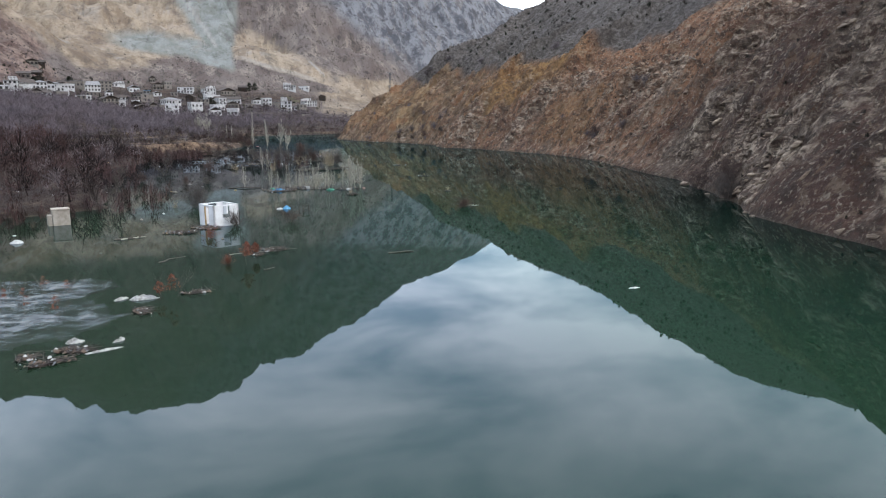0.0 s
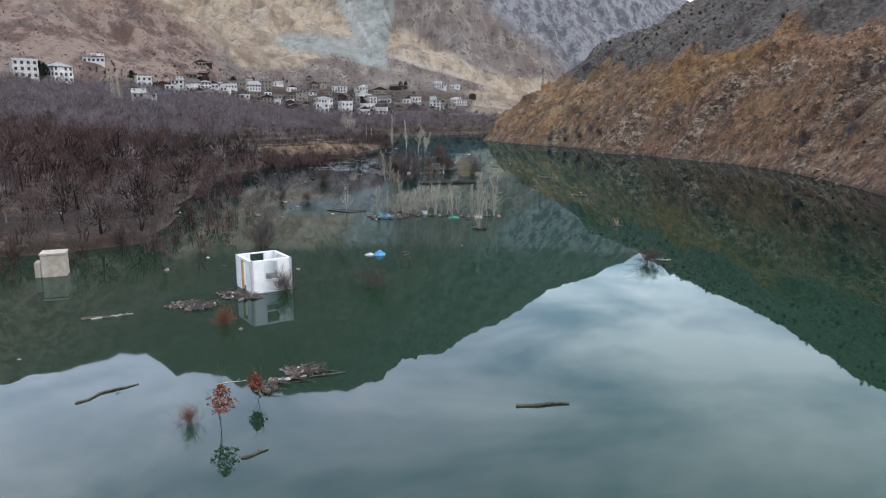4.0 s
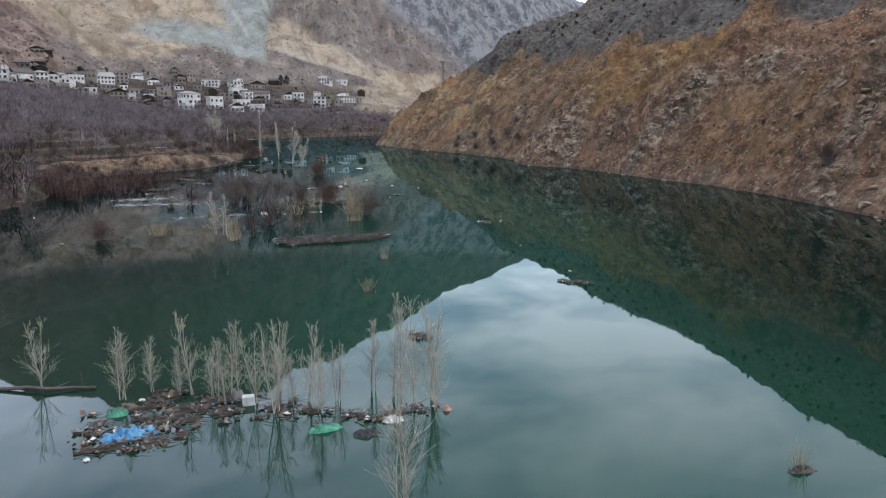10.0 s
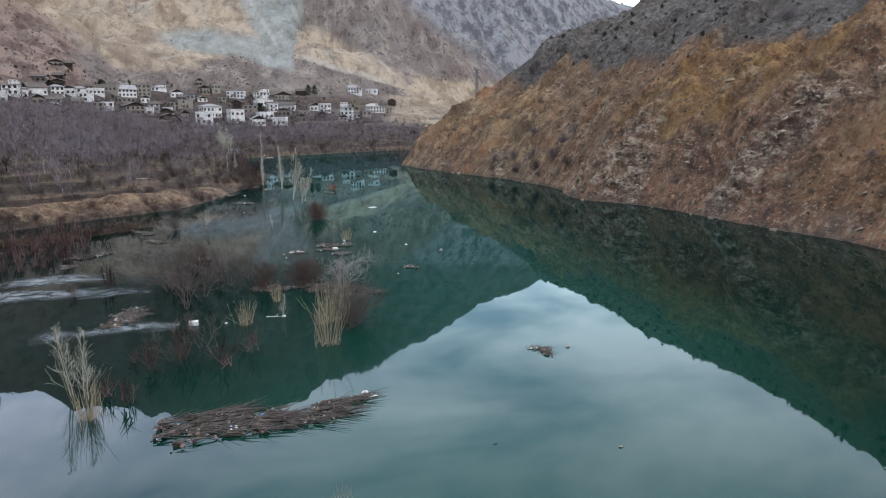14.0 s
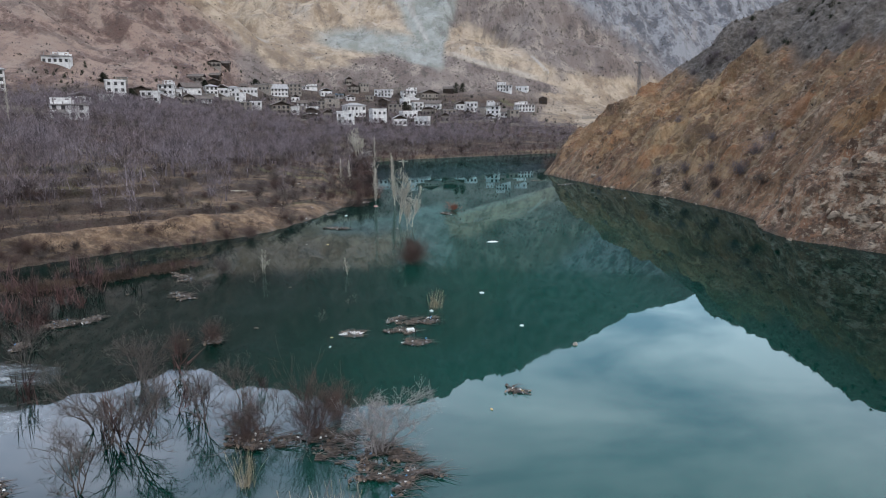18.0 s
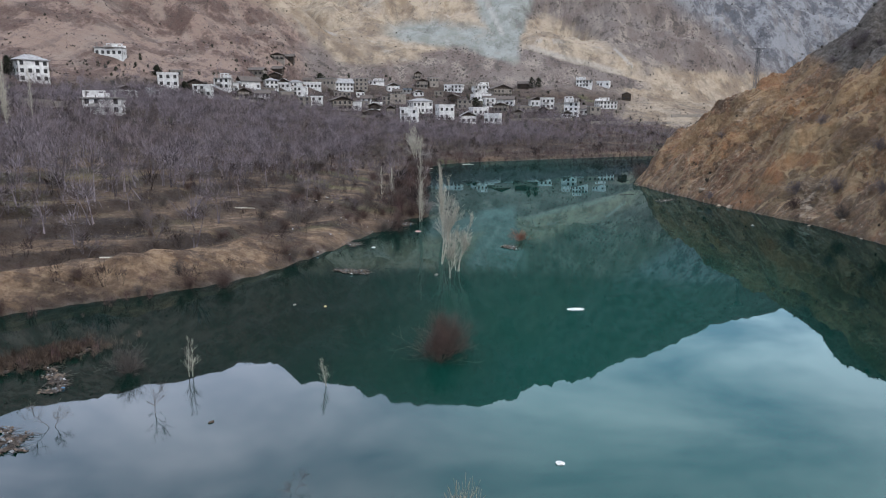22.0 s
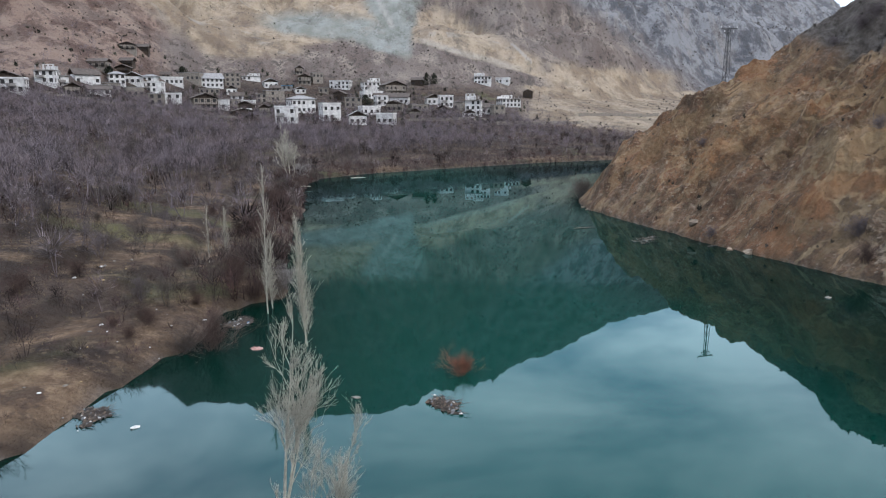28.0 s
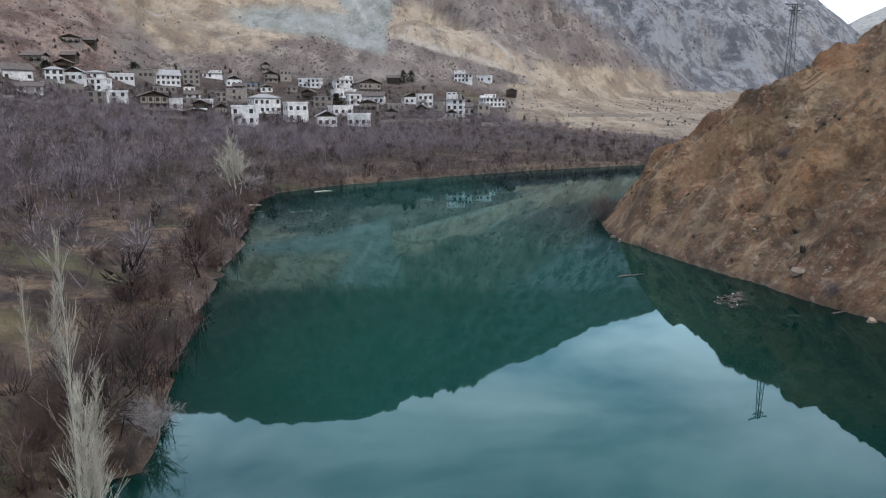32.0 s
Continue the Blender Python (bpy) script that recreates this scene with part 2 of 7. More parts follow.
    hill = k.mix(k.math("MULTIPLY", k.step(patch, 0.46, 0.34), k.step(rills, 0.50, 0.60, 0, 0.5)), hill, (0.250, 0.152, 0.084))
    hill = k.mix(k.math("MULTIPLY", k.attr("dry"), k.step(fine, 0.56, 0.44, 0.25, 0.75)), hill, k.mix(k.step(rills, 0.42, 0.58), (0.088, 0.058, 0.034), (0.200, 0.138, 0.074)))
    gash = k.noise(0.16, 7, 0.66, k.coord((0.30, 1.0, 0.30), turn=(0, 0, 0.35)), 1.4)
    warp = k.n.new("ShaderNodeMixRGB")
    warp.blend_type = "ADD"
    warp.inputs[0].default_value = 1.0
    k.l.new(k.coord((0.75, 1.0, 0.6)), warp.inputs[1])
    swirl = k.n.new("ShaderNodeTexNoise")
    swirl.inputs["Scale"].default_value, swirl.inputs["Detail"].default_value = 0.22, 4
    k.l.new(k.coord(), swirl.inputs["Vector"])
    wide_swirl = k.n.new("ShaderNodeVectorMath")
    wide_swirl.operation = "SCALE"
    wide_swirl.inputs["Scale"].default_value = 9.0
    k.l.new(swirl.outputs["Color"], wide_swirl.inputs[0])
    k.l.new(wide_swirl.outputs[0], warp.inputs[2])
    trails = k.cells(0.11, warp.outputs[0], "DISTANCE_TO_EDGE")
    hill = k.mix(k.math("MULTIPLY", k.attr("dry"), k.step(gash, 0.455, 0.425, 0, 0.8)), hill, (0.300, 0.200, 0.115))
    hill = k.mix(k.math("MULTIPLY", k.attr("dry"), k.step(gash, 0.55, 0.59, 0, 0.7)), hill, (0.075, 0.048, 0.032))
    hill = k.mix(k.math("MULTIPLY", k.attr("dry"), k.math("MULTIPLY", k.step(trails, 0.055, 0.015), k.step(mid, 0.35, 0.6, 0.1, 0.85))), hill, (0.345, 0.250, 0.150))
    hill = k.mix(k.math("MULTIPLY", k.attr("dry"), k.step(k.noise(0.09, 5, 0.6), 0.55, 0.62, 0, 0.6)), hill, (0.230, 0.105, 0.048))
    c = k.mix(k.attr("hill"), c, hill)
    ochre = k.mix(k.step(k.noise(0.22, 6, 0.72), 0.36, 0.64), (0.180, 0.096, 0.040), (0.335, 0.198, 0.082))
    ochre = k.mix(k.step(rills, 0.47, 0.37, 0, 0.6), ochre, (0.125, 0.066, 0.030))
    ochre = k.mix(k.step(lumps, 0.51, 0.58, 0, 0.7), ochre, (0.095, 0.052, 0.026))
    ochre = k.mix(k.step(fine, 0.54, 0.66, 0, 0.5), ochre, (0.100, 0.052, 0.022))
    c = k.mix(k.math("MULTIPLY", k.attr("ochre"), k.step(mid, 0.3, 0.6, 0.4, 1)), c, ochre)
    scrub = k.mix(k.step(fine, 0.38, 0.66), (0.070, 0.060, 0.054), (0.160, 0.142, 0.128))
    scrub = k.mix(k.step(lumps, 0.52, 0.62, 0, 0.5), scrub, (0.046, 0.040, 0.033))
    c = k.mix(k.attr("scrub"), c, scrub)
    rock = k.mix(k.step(strata, 0.44, 0.56), (0.056, 0.041, 0.032), (0.440, 0.350, 0.268))
    rock = k.mix(k.step(cracks, 0.10, 0.32, 0.85, 0), rock, (0.024, 0.019, 0.016))
    c = k.mix(k.math("MULTIPLY", k.attr("rock"), k.step(lumps, 0.40, 0.54, 1, 0.25)), c, rock)
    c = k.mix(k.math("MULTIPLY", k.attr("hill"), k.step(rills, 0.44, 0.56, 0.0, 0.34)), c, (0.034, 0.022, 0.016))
    c = k.mix(k.math("MULTIPLY", k.attr("wet"), 0.6), c, (0.040, 0.028, 0.020))
    n = k.bump(k.noise(0.045, 10, 0.66, deep), 0.8, 9.0)
    n = k.bump(k.noise(0.3, 8, 0.72), 0.8, 1.8, n)
    n = k.bump(k.math("MULTIPLY", strata, k.attr("hill")), 0.5, 0.5, n)
    n = k.bump(cracks, 0.35, 0.3, n)
    n = k.bump(fine, 0.8, 0.5, n)
    n = k.bump(grit, 0.6, 0.07, n)
    return k.done(c, 0.93, n)


def water_material():
    k = Nodes("still_green_water")
    split = k.n.new("ShaderNodeSeparateXYZ")
    k.l.new(k.coord(), split.inputs[0])
    # body green by place: silty water plus mirrored slopes' brightness put into colour, stronger up the valley
    drift = k.n.new("ShaderNodeMath")
    drift.operation = "MULTIPLY_ADD"
    k.put(drift.inputs[0], k.noise(0.02, 3, 0.5))
    drift.inputs[1].default_value = 24
    bay = k.math("SUBTRACT", split.outputs["X"], k.step(split.outputs["Y"], 110, 150, 0, 13))
    k.put(drift.inputs[2], bay)
    middle = k.math("MULTIPLY", k.step(drift.outputs[0], 10, 36), k.step(drift.outputs[0], 68, 46))
    green_share = k.math("MULTIPLY", k.step(split.outputs["Y"], -60, 180, 0.3, 1.0), middle)
    c = k.mix(green_share, k.mix(k.math("MULTIPLY", k.step(split.outputs["X"], 45, 20), k.step(split.outputs["Y"], 150, 70)), (0.0003, 0.0075, 0.0050), (0.0130, 0.0275, 0.0150)), k.mix(k.step(split.outputs["Y"], 60, 190), (0.0058, 0.0300, 0.0155), (0.0018, 0.0300, 0.0220)))
    c = k.mix(k.step(k.noise(0.03, 4, 0.55), 0.45, 0.7, 0, 0.35), c, (0.0014, 0.0150, 0.0110))
    normal = k.bump(k.noise(0.8, 3, 0.5), 0.02, 0.02)
    calm = k.math("ADD", k.step(k.noise(0.03, 3, 0.55), 0.5, 0.66, 0.0, 0.02), 0.012)
    body, gloss = k.n.new("ShaderNodeBsdfDiffuse"), k.n.new("ShaderNodeBsdfGlossy")
    edge, blend = k.n.new("ShaderNodeFresnel"), k.n.new("ShaderNodeMixShader")
    edge.inputs["IOR"].default_value = 1.49
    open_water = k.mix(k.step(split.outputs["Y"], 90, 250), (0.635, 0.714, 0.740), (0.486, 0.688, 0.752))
    # bluer tint in the left bay paints in the bluer western sky's reflection
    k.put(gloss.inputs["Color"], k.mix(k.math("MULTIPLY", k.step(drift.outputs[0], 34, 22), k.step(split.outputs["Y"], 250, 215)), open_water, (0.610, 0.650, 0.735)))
    for socket, value in ((body.inputs["Color"], c), (gloss.inputs["Roughness"], calm), (gloss.inputs["Normal"], normal), (edge.inputs["Normal"], normal),
                          (blend.inputs[0], edge.outputs[0]), (blend.inputs[1], body.outputs[0]), (blend.inputs[2], gloss.outputs[0]),
                          (k.n["Material Output"].inputs["Surface"], blend.outputs[0])):
        k.l.new(value, socket)
    k.n.remove(k.bsdf)
    return k.m


GROUND, WATER = ground_material(), water_material()

# ---------------------------------------------------------------- the valley: one sheet of ground
RIGHT_SHORE = [(40, -200), (44, -60), (47, 10), (49, 38), (53, 55), (62, 70), (73, 94), (80, 118), (87, 140), (90.5, 155), (91, 173), (88.5, 190),
               (87, 205), (85, 214), (79, 224), (79, 231), (83, 243), (82.5, 258), (80, 272), (74.5, 289), (71, 302), (67, 320), (64, 333),
               (64.5, 345), (69, 357), (81, 369), (110, 387), (180, 406), (320, 438), (700, 520)]
LEFT_SHORE = [(-60, -200), (-52, -60), (-47, 0), (-42, 40), (-37, 66), (-34, 77), (-26, 79.5), (-17, 82), (-11, 86), (-11, 96), (-14, 115), (-16, 133), (-20, 150), (-15, 166),
              (-11, 178), (-13, 187), (-17, 197), (-18, 204), (-14.7, 208.7), (-10.7, 214.6), (-5, 220), (0, 224), (5, 229), (8, 234), (11, 245), (12, 249), (14, 260), (16, 265),
              (15.3, 271), (17.2, 275), (20, 276.3), (19.6, 280), (17.6, 291), (15.7, 305), (14.5, 324), (13, 342), (9, 368), (8, 385), (10, 398), (20, 411), (36, 422), (52, 434), (80, 452), (112, 466), (141, 474), (240, 495), (700, 600)]
HUB = (32.0, 245.0)
# turn round the hub, foot radius and height, skyline radius and height
RING = [(-180, 330, 4, 800, 190), (-120, 190, 14, 620, 230), (-80, 170, 20, 600, 240), (-60, 195, 22, 800, 315), (-45, 232, 25, 890, 338), (-38, 250, 28, 890, 336),
        (-28, 288, 28, 960, 358), (-22, 332, 28.5, 1130, 424), (-19.5, 365, 29, 1220, 470), (-16.5, 390, 29.5, 1340, 542), (-12, 408, 30.5, 1573, 682),
        (-6, 415, 29, 1880, 846), (1, 415, 29, 1700, 738), (5, 420, 29, 1500, 606), (9.7, 445, 28.5, 1290, 470), (16, 490, 28, 1098, 342), (20, 560, 29, 1000, 280),
        (25, 620, 30, 980, 243), (30, 670, 30, 1010, 190), (33, 695, 30, 1040, 140), (34.4, 705, 30, 1055, 118), (35.2, 710, 30, 1060, 108), (40, 720, 30, 1080, 104), (47, 760, 30, 1100, 200), (90, 700, 60, 1100, 260), (140, 420, 40, 900, 240), (180, 330, 4, 800, 190)]


def along(x, y, line):
    """Distance to a line of points, positive on its right hand, and the y of the nearest point on it."""
    best, side, near = np.full(x.shape, 1e9), np.ones(x.shape), np.zeros(x.shape)
    for (ax, ay), (bx, by) in zip(line, line[1:]):
        dx, dy = bx - ax, by - ay
        u = np.clip(((x - ax) * dx + (y - ay) * dy) / (dx * dx + dy * dy), 0, 1)
        d = np.hypot(x - ax - u * dx, y - ay - u * dy)
        new_best = d < best - 1e-9
        s = np.where((x - ax) * dy - (y - ay) * dx > 0, 1.0, -1.0)
        best, side, near = np.where(new_best, d, best), np.where(new_best, s, side), np.where(new_best, ay + u * dy, near)
    return best * side, near


def lattice(seed):
    return np.random.RandomState(seed).rand(256, 256)


GRIDS = [lattice(s) for s in range(8)]


def wave(x, y, size, octaves=4, seed=0, gain=0.5):
    """Smooth value noise about 0, between -1 and 1."""
    total, amp, norm = 0.0, 1.0, 0.0
    for o in range(octaves):
        g = GRIDS[(seed + o) % 8]
        u, v = x / size * 2**o + 17.3 * o + seed * 5.1, y / size * 2**o + 9.7 * o + seed * 3.3
        i, j = np.floor(u).astype(int), np.floor(v).astype(int)
        fu, fv = u - i, v - j
        fu, fv = fu * fu * (3 - 2 * fu), fv * fv * (3 - 2 * fv)
        i0, j0, i1, j1 = i % 256, j % 256, (i + 1) % 256, (j + 1) % 256
        n = (g[i0, j0] * (1 - fu) + g[i1, j0] * fu) * (1 - fv) + (g[i0, j1] * (1 - fu) + g[i1, j1] * fu) * fv
        total, norm, amp = total + (2 * n - 1) * amp, norm + amp, amp * gain
    return total / norm


def smooth(v, a, b):
    t = np.clip((v - a) / (b - a), 0, 1)
    return t * t * (3 - 2 * t)


# crags on the hill, as (way along the shore, way up from it)
SPINE = [(198, -2), (194, 8), (190, 16), (184, 19.5), (171, 20)]
LEDGE_A = [(149, 1), (153, 8), (156, 18)]
LEDGE_B = [(132, 2), (137, 6), (142, 16)]
HILL_D = (0, 4, 8, 14, 20, 31, 54, 84, 110, 140, 200, 300, 600)
HILL_Z = (0, 4.6, 9.6, 16.4, 22.8, 32.2, 49.6, 68, 83, 100, 128, 162, 215)


def clearing(x, y, inland):
    """Strips of bare dry grass between the thickets of the flood plain."""
    return smooth(wave(x * 0.5, y * 1.7, 13, 4, 5), 0.08, 0.24) * smooth(y, 222, 236) * (1 - smooth(y, 370, 410)) * (1 - smooth(inland, 55, 80)) * smooth(inland, 5, 9)


def lie(x, y):
    """Height of the ground and its zones, for arrays of x and y."""
    x, y = np.asarray(x, float), np.asarray(y, float)
    wob = wave(x, y, 14, 4, 1) * 1.6 + wave(x, y, 3.0, 3, 2) * 0.5
    dr, yr = along(x, y, RIGHT_SHORE)
    dl, yl = along(x, y, LEFT_SHORE)
    dl = -dl
    near_wob = wob * smooth(np.maximum(dr, dl), -4, 6) * 0.8 + 0.35 * wob
    dr2, dl2 = dr + near_wob, dl + near_wob
    # the hill along the right bank
    crag = smooth(yr, 135, 165) * (1 - smooth(yr, 215, 250))
    hz = np.interp(dr2, HILL_D, HILL_Z)
    spine = np.exp(-(along(yr, dr2, SPINE)[0] / 3.0) ** 2)
    knoll = smooth(yr, 204, 212) * (1 - smooth(yr, 237, 244)) * (1 - smooth(dr2 + 2.5 * wave(x, y, 6, 3, 4), 8, 12))
    ledge = np.maximum(np.exp(-(along(yr, dr2, LEDGE_A)[0] / 3.5) ** 2), np.exp(-(along(yr, dr2, LEDGE_B)[0] / 4.5) ** 2))
    tip = 0.21 * smooth(yr, 276, 318) * smooth(dr2, 4, 14) * (1 - smooth(dr2, 28, 58))
    hz = hz * (1 + 0.17 * (1 - smooth(yr, 70, 110)) - 0.05 * smooth(yr, 95, 120) * (1 - smooth(yr, 180, 210)) - 0.09 * smooth(yr, 235, 300) * smooth(dr2, 8, 20) - tip - 0.055 * smooth(yr, 286, 316) * smooth(dr2, 23, 34) * (1 - smooth(dr2, 70, 130)))
    hz = hz + (1.5 * spine + 1.0 * knoll + 0.6 * ledge) * smooth(dr2, 0, 5)
    gully = np.abs(wave(x * 0.45 + yr, yr, 21, 4, 3))
    hz = hz * (1 + 0.16 * crag * np.exp(-((dr2 - 10) / 9) ** 2)) - 7.5 * smooth(dr2, 2, 14) * (0.3 - gully) * 1.6 * (1 - 0.6 * smooth(dr2, 40, 70))
    hz = hz + (np.abs(wave(x * 0.8 + yr * 0.3, yr + 0.4 * x, 9, 5, 2, 0.58)) - 0.2) * 5.0 * smooth(dr2, 1, 6) * (1 - smooth(dr2, 26, 40))
    rough = wave(x, y, 7, 5, 4, 0.62) * 1.7 * smooth(dr2, 0, 6) + wave(x, y, 2.2, 3, 5, 0.6) * 0.75 * smooth(dr2, 0, 3)
    rough += (0.35 + crag) * (np.abs(wave(x + 0.5 * y, y * 0.55, 6.5, 5, 6, 0.62)) - 0.15) * 3.4 * smooth(dr2, 0.5, 5) * (1 - smooth(dr2, 24, 36))
    rough += wave(x, y, 60, 4, 7) * 7 * smooth(dr2, 30, 110)
    rough += smooth(yr, 222, 245) * (0.26 - np.abs(wave(x * 0.42 + 0.25 * yr, yr, 10, 5, 2, 0.6))) * 5.0 * smooth(dr2, 1.5, 7)
    rough += smooth(yr, 222, 245) * (np.abs(wave(x, yr, 3.4, 3, 7, 0.6)) - 0.25) * 1.5 * smooth(dr2, 0.5, 4)
    hz = hz + rough * (dr2 > 0)
    # the flood plain and the mountains, in turns round the hub
    r, a = np.hypot(x - HUB[0], y - HUB[1]), np.degrees(np.arctan2(x - HUB[0], y - HUB[1]))
    turns = [row[0] for row in RING]
    a2 = a + wave(x, y, 160, 3, 2) * 2.2 * smooth(r, 300, 700)
    rf, zf, rs, hs = (np.interp(a2, turns, [row[n] for row in RING]) for n in (1, 2, 3, 4))
    up = np.clip((r - rf) / np.maximum(rs - rf, 50), 0, None)
    mz = zf + (hs - zf) * np.where(up < 1, up**1.13, 1 - 0.12 * (up - 1))
    spur = np.abs(wave(x, y, 260, 5, 3, 0.55))
    mz = mz + smooth(up, 0.0, 0.35) * (1 - 0.75 * smooth(up, 0.75, 1.05)) * ((0.24 - spur) * 165 * np.minimum(hs / 450, 1.2))
    mz = mz + wave(x, y, 45, 5, 4, 0.6) * (3 + 8 * smooth(up, 0, 0.2)) * smooth(up, 0, 0.12)
    mz = mz + wave(x, y, 90, 3, 6) * 9 * smooth(up, 0.8, 1.0)
    mz = mz + (0.22 - np.abs(wave(x, y, 75, 5, 6, 0.6))) * 34 * smooth(up, 0.06, 0.22) * (1 - smooth(up, 0.7, 0.95))
    mz = np.maximum(mz, 370 * np.exp(-(np.hypot(x - HUB[0] - 1620, y - HUB[1] - 2030) / 420) ** 1.6))
    inland = np.clip(dl2, 0, None)
    share = inland / (inland + np.clip(rf - r, 0, None) + 8)
    pz = 0.7 + (zf - 0.7) * share**0.9
    pz = pz + wave(x, y, 40, 3, 5) * 1.1 * smooth(inland, 2, 30)
    stair = np.floor(pz / 1.3) * 1.3 + 1.3 * smooth(pz / 1.3 - np.floor(pz / 1.3), 0.72, 0.98)
    bluff = smooth(yl, 205, 212) * (1 - smooth(yl, 236, 250)) * (1 - smooth(inland + 4 * wave(x, y, 9, 3, 5), 6, 12))
    riser = smooth(pz / 1.3 - np.floor(pz / 1.3), 0.62, 0.75) * smooth(inland, 3, 9)
    pz = pz + (stair - pz) * 0.92 * smooth(inland, 3, 9) * smooth(wave(x, y, 35, 3, 1) + 0.25 - 0.7 * smooth(y, 330, 380), -0.15, 0.2) + wave(x, y, 3, 3, 6) * 0.16
    pz = pz + 1.3 * bluff * smooth(inland + 1.5 * wave(x, y, 4, 3, 2), 1.5, 5.5)
    pz = pz + bluff * (np.abs(wave(x, y, 4.5, 4, 4, 0.6)) - 0.25) * 1.7 * smooth(inland, 0.5, 3)
    pz = pz * smooth(dl2, -0.6, 1.8) + 0.05
    lz = np.where(up > 0, np.maximum(mz, pz * 0 + zf * 0.98), pz)
    bed = -0.4 - 0.22 * np.clip(-np.maximum(dr2, dl2), 0, 14)
    on_left, on_right = dl2 > 0, dr2 > 0
    z = np.where(on_right & ~on_left, hz, np.where(on_left, lz, bed))
    both = on_left & on_right
    z = np.where(both, np.where(dr < dl, hz, lz), z)
    right = np.where(both, dr < dl, on_right)
    # zones
    edge = 30 + 7 * smooth(yr, 255, 310) + 22 * (1 - smooth(yr, 150, 194)) + 2.0 * wave(x, y, 22, 3, 6)
    zones = {"hill": right * 1.0, "scrub": right * smooth(dr2, edge - 1.5, edge + 2)}
    belt = dr2 - np.where(yr < 214, 6.5 + (214 - yr) * 0.36, 6.5 + 4.5 * smooth(yr, 214, 220) * (1 - smooth(yr, 240, 248)))
    band = right * smooth(belt + 1.5 * wave(x, y, 7, 3, 5), -0.6, 1.4) * (1 - smooth(dr2, edge - 3, edge + 1))
    zones["ochre"] = band * smooth(yr + 3 * wave(x, y, 9, 3, 2), 189, 197) * (1 - 0.75 * smooth(yr, 230, 250)) * smooth(wave(x, y, 20, 4, 4) + 0.16 - 0.38 * smooth(yr, 234, 256), -0.2, 0.25)
    zones["ochre"] = np.maximum(zones["ochre"], 0.34 * right * smooth(yr, 157, 164) * (1 - smooth(yr, 183, 189)) * smooth(dr2, 1, 4) * (1 - smooth(dr2, 14, 19)))
    early = (1 - smooth(yr, 112, 130)) * smooth(wave(x, y, 9, 4, 2), 0.04, 0.26) * 0.85 * (1 - 0.6 * smooth(dr2, 18, 30))
    upper = smooth(wave(x + 3, y, 8, 4, 6), 0.18, 0.34) * (1 - smooth(yr, 160, 172)) * 0.75
    chunk = smooth(wave(x, y, 4.5, 3, 1), -0.25, 0.15)
    zones["rock"] = right * np.clip(spine * (0.45 + 0.75 * chunk) + knoll * smooth(wave(x, y, 5, 3, 1), -0.25, 0.2) + ledge * chunk + early + upper
                                    + 0.5 * smooth(wave(x, y, 7, 3, 3), 0.28, 0.45) + 0.9 * np.exp(-((yr - 277 - dr2 * 0.8) / 4) ** 2) * (1 - smooth(dr2, 4, 8)), 0, 1) * (1 - zones["scrub"])
    zones["dry"] = right * smooth(yr, 236, 262) * (0.55 + 0.45 * smooth(wave(x, y, 15, 3, 3), -0.2, 0.2))
    zones["wet"] = smooth(z, -0.3, 0.05) * (1 - smooth(z, 0.25, 0.7))
    flat = (~right) * (1 - smooth(up, 0.0, 0.03))
    zones["plain"] = flat * on_left * 1.0
    zones["riser"] = zones["plain"] * riser
    zones["sand"] = flat * on_left * bluff * smooth(yl + 2 * wave(x, y, 8, 3, 2), 212, 219) * (0.25 + 0.75 * smooth(wave(x, y, 5, 4, 3), -0.2, 0.2)) * smooth(inland + wave(x, y, 4, 3, 6), 0.3, 1.6)
    zones["sand"] = np.maximum(zones["sand"], 0.4 * flat * on_left * smooth(yl, 212, 224) * (1 - smooth(inland, 3, 8)) * smooth(wave(x, y, 10, 3, 1), 0.0, 0.3))
    zones["sand"] = np.maximum(zones["sand"], 0.7 * flat * on_left * (1 - smooth(inland + 8 * wave(x, y, 20, 3, 4), 12, 24)) * smooth(yl, 200, 215) * (1 - smooth(yl, 264, 290)) * (1 - zones["riser"]) * smooth(wave(x, y * 2, 12, 4, 2), -0.15, 0.2))
    zones["sand"] = np.maximum(zones["sand"], 0.55 * flat * on_left * clearing(x, y, inland) * (1 - 0.5 * smooth(inland, 16, 30)) * (1 - 0.8 * zones["riser"]))
    east = (~right) * smooth(up, 0.0, 0.03)
    jag = wave(x, y, 60, 4, 2)
    j2 = wave(x, y, 22, 4, 5)
    el = np.degrees(np.arctan2(mz - 17, np.maximum(r, 1)))
    zones["red"] = east * (1 - smooth(a + 2 * jag, -20.5, -18.5)) * smooth(a, -100, -60)
    fall = -0.8 - (el - 7.2) * 0.57
    chute = smooth(a - fall + 0.5 * j2, -1.6, -0.5) * smooth(el + 0.3 * j2, 6.0, 6.6)
    belt_lo = np.interp(a, (-12, -9.6, -4, -1, 0.5), (7.4, 6.5, 5.9, 4.8, 4.5))
    belt_hi = np.interp(a, (-12, -7, -3, 0.5), (7.8, 8.0, 7.7, 7.2))
    fan = smooth(el + 0.35 * jag + 0.3 * j2, belt_lo - 0.25, belt_lo + 0.35) * (1 - smooth(el + 0.3 * j2, belt_hi - 0.2, belt_hi + 0.5)) * smooth(a + 1.2 * jag, -12.5, -9)
    zones["slide"] = east * np.maximum(chute, fan) * (1 - smooth(a + 0.5 * j2 - (el - 6) * 0.2, 0.5, 1.3)) * (1 - smooth(el + 0.2 * j2, 11.2, 11.7))
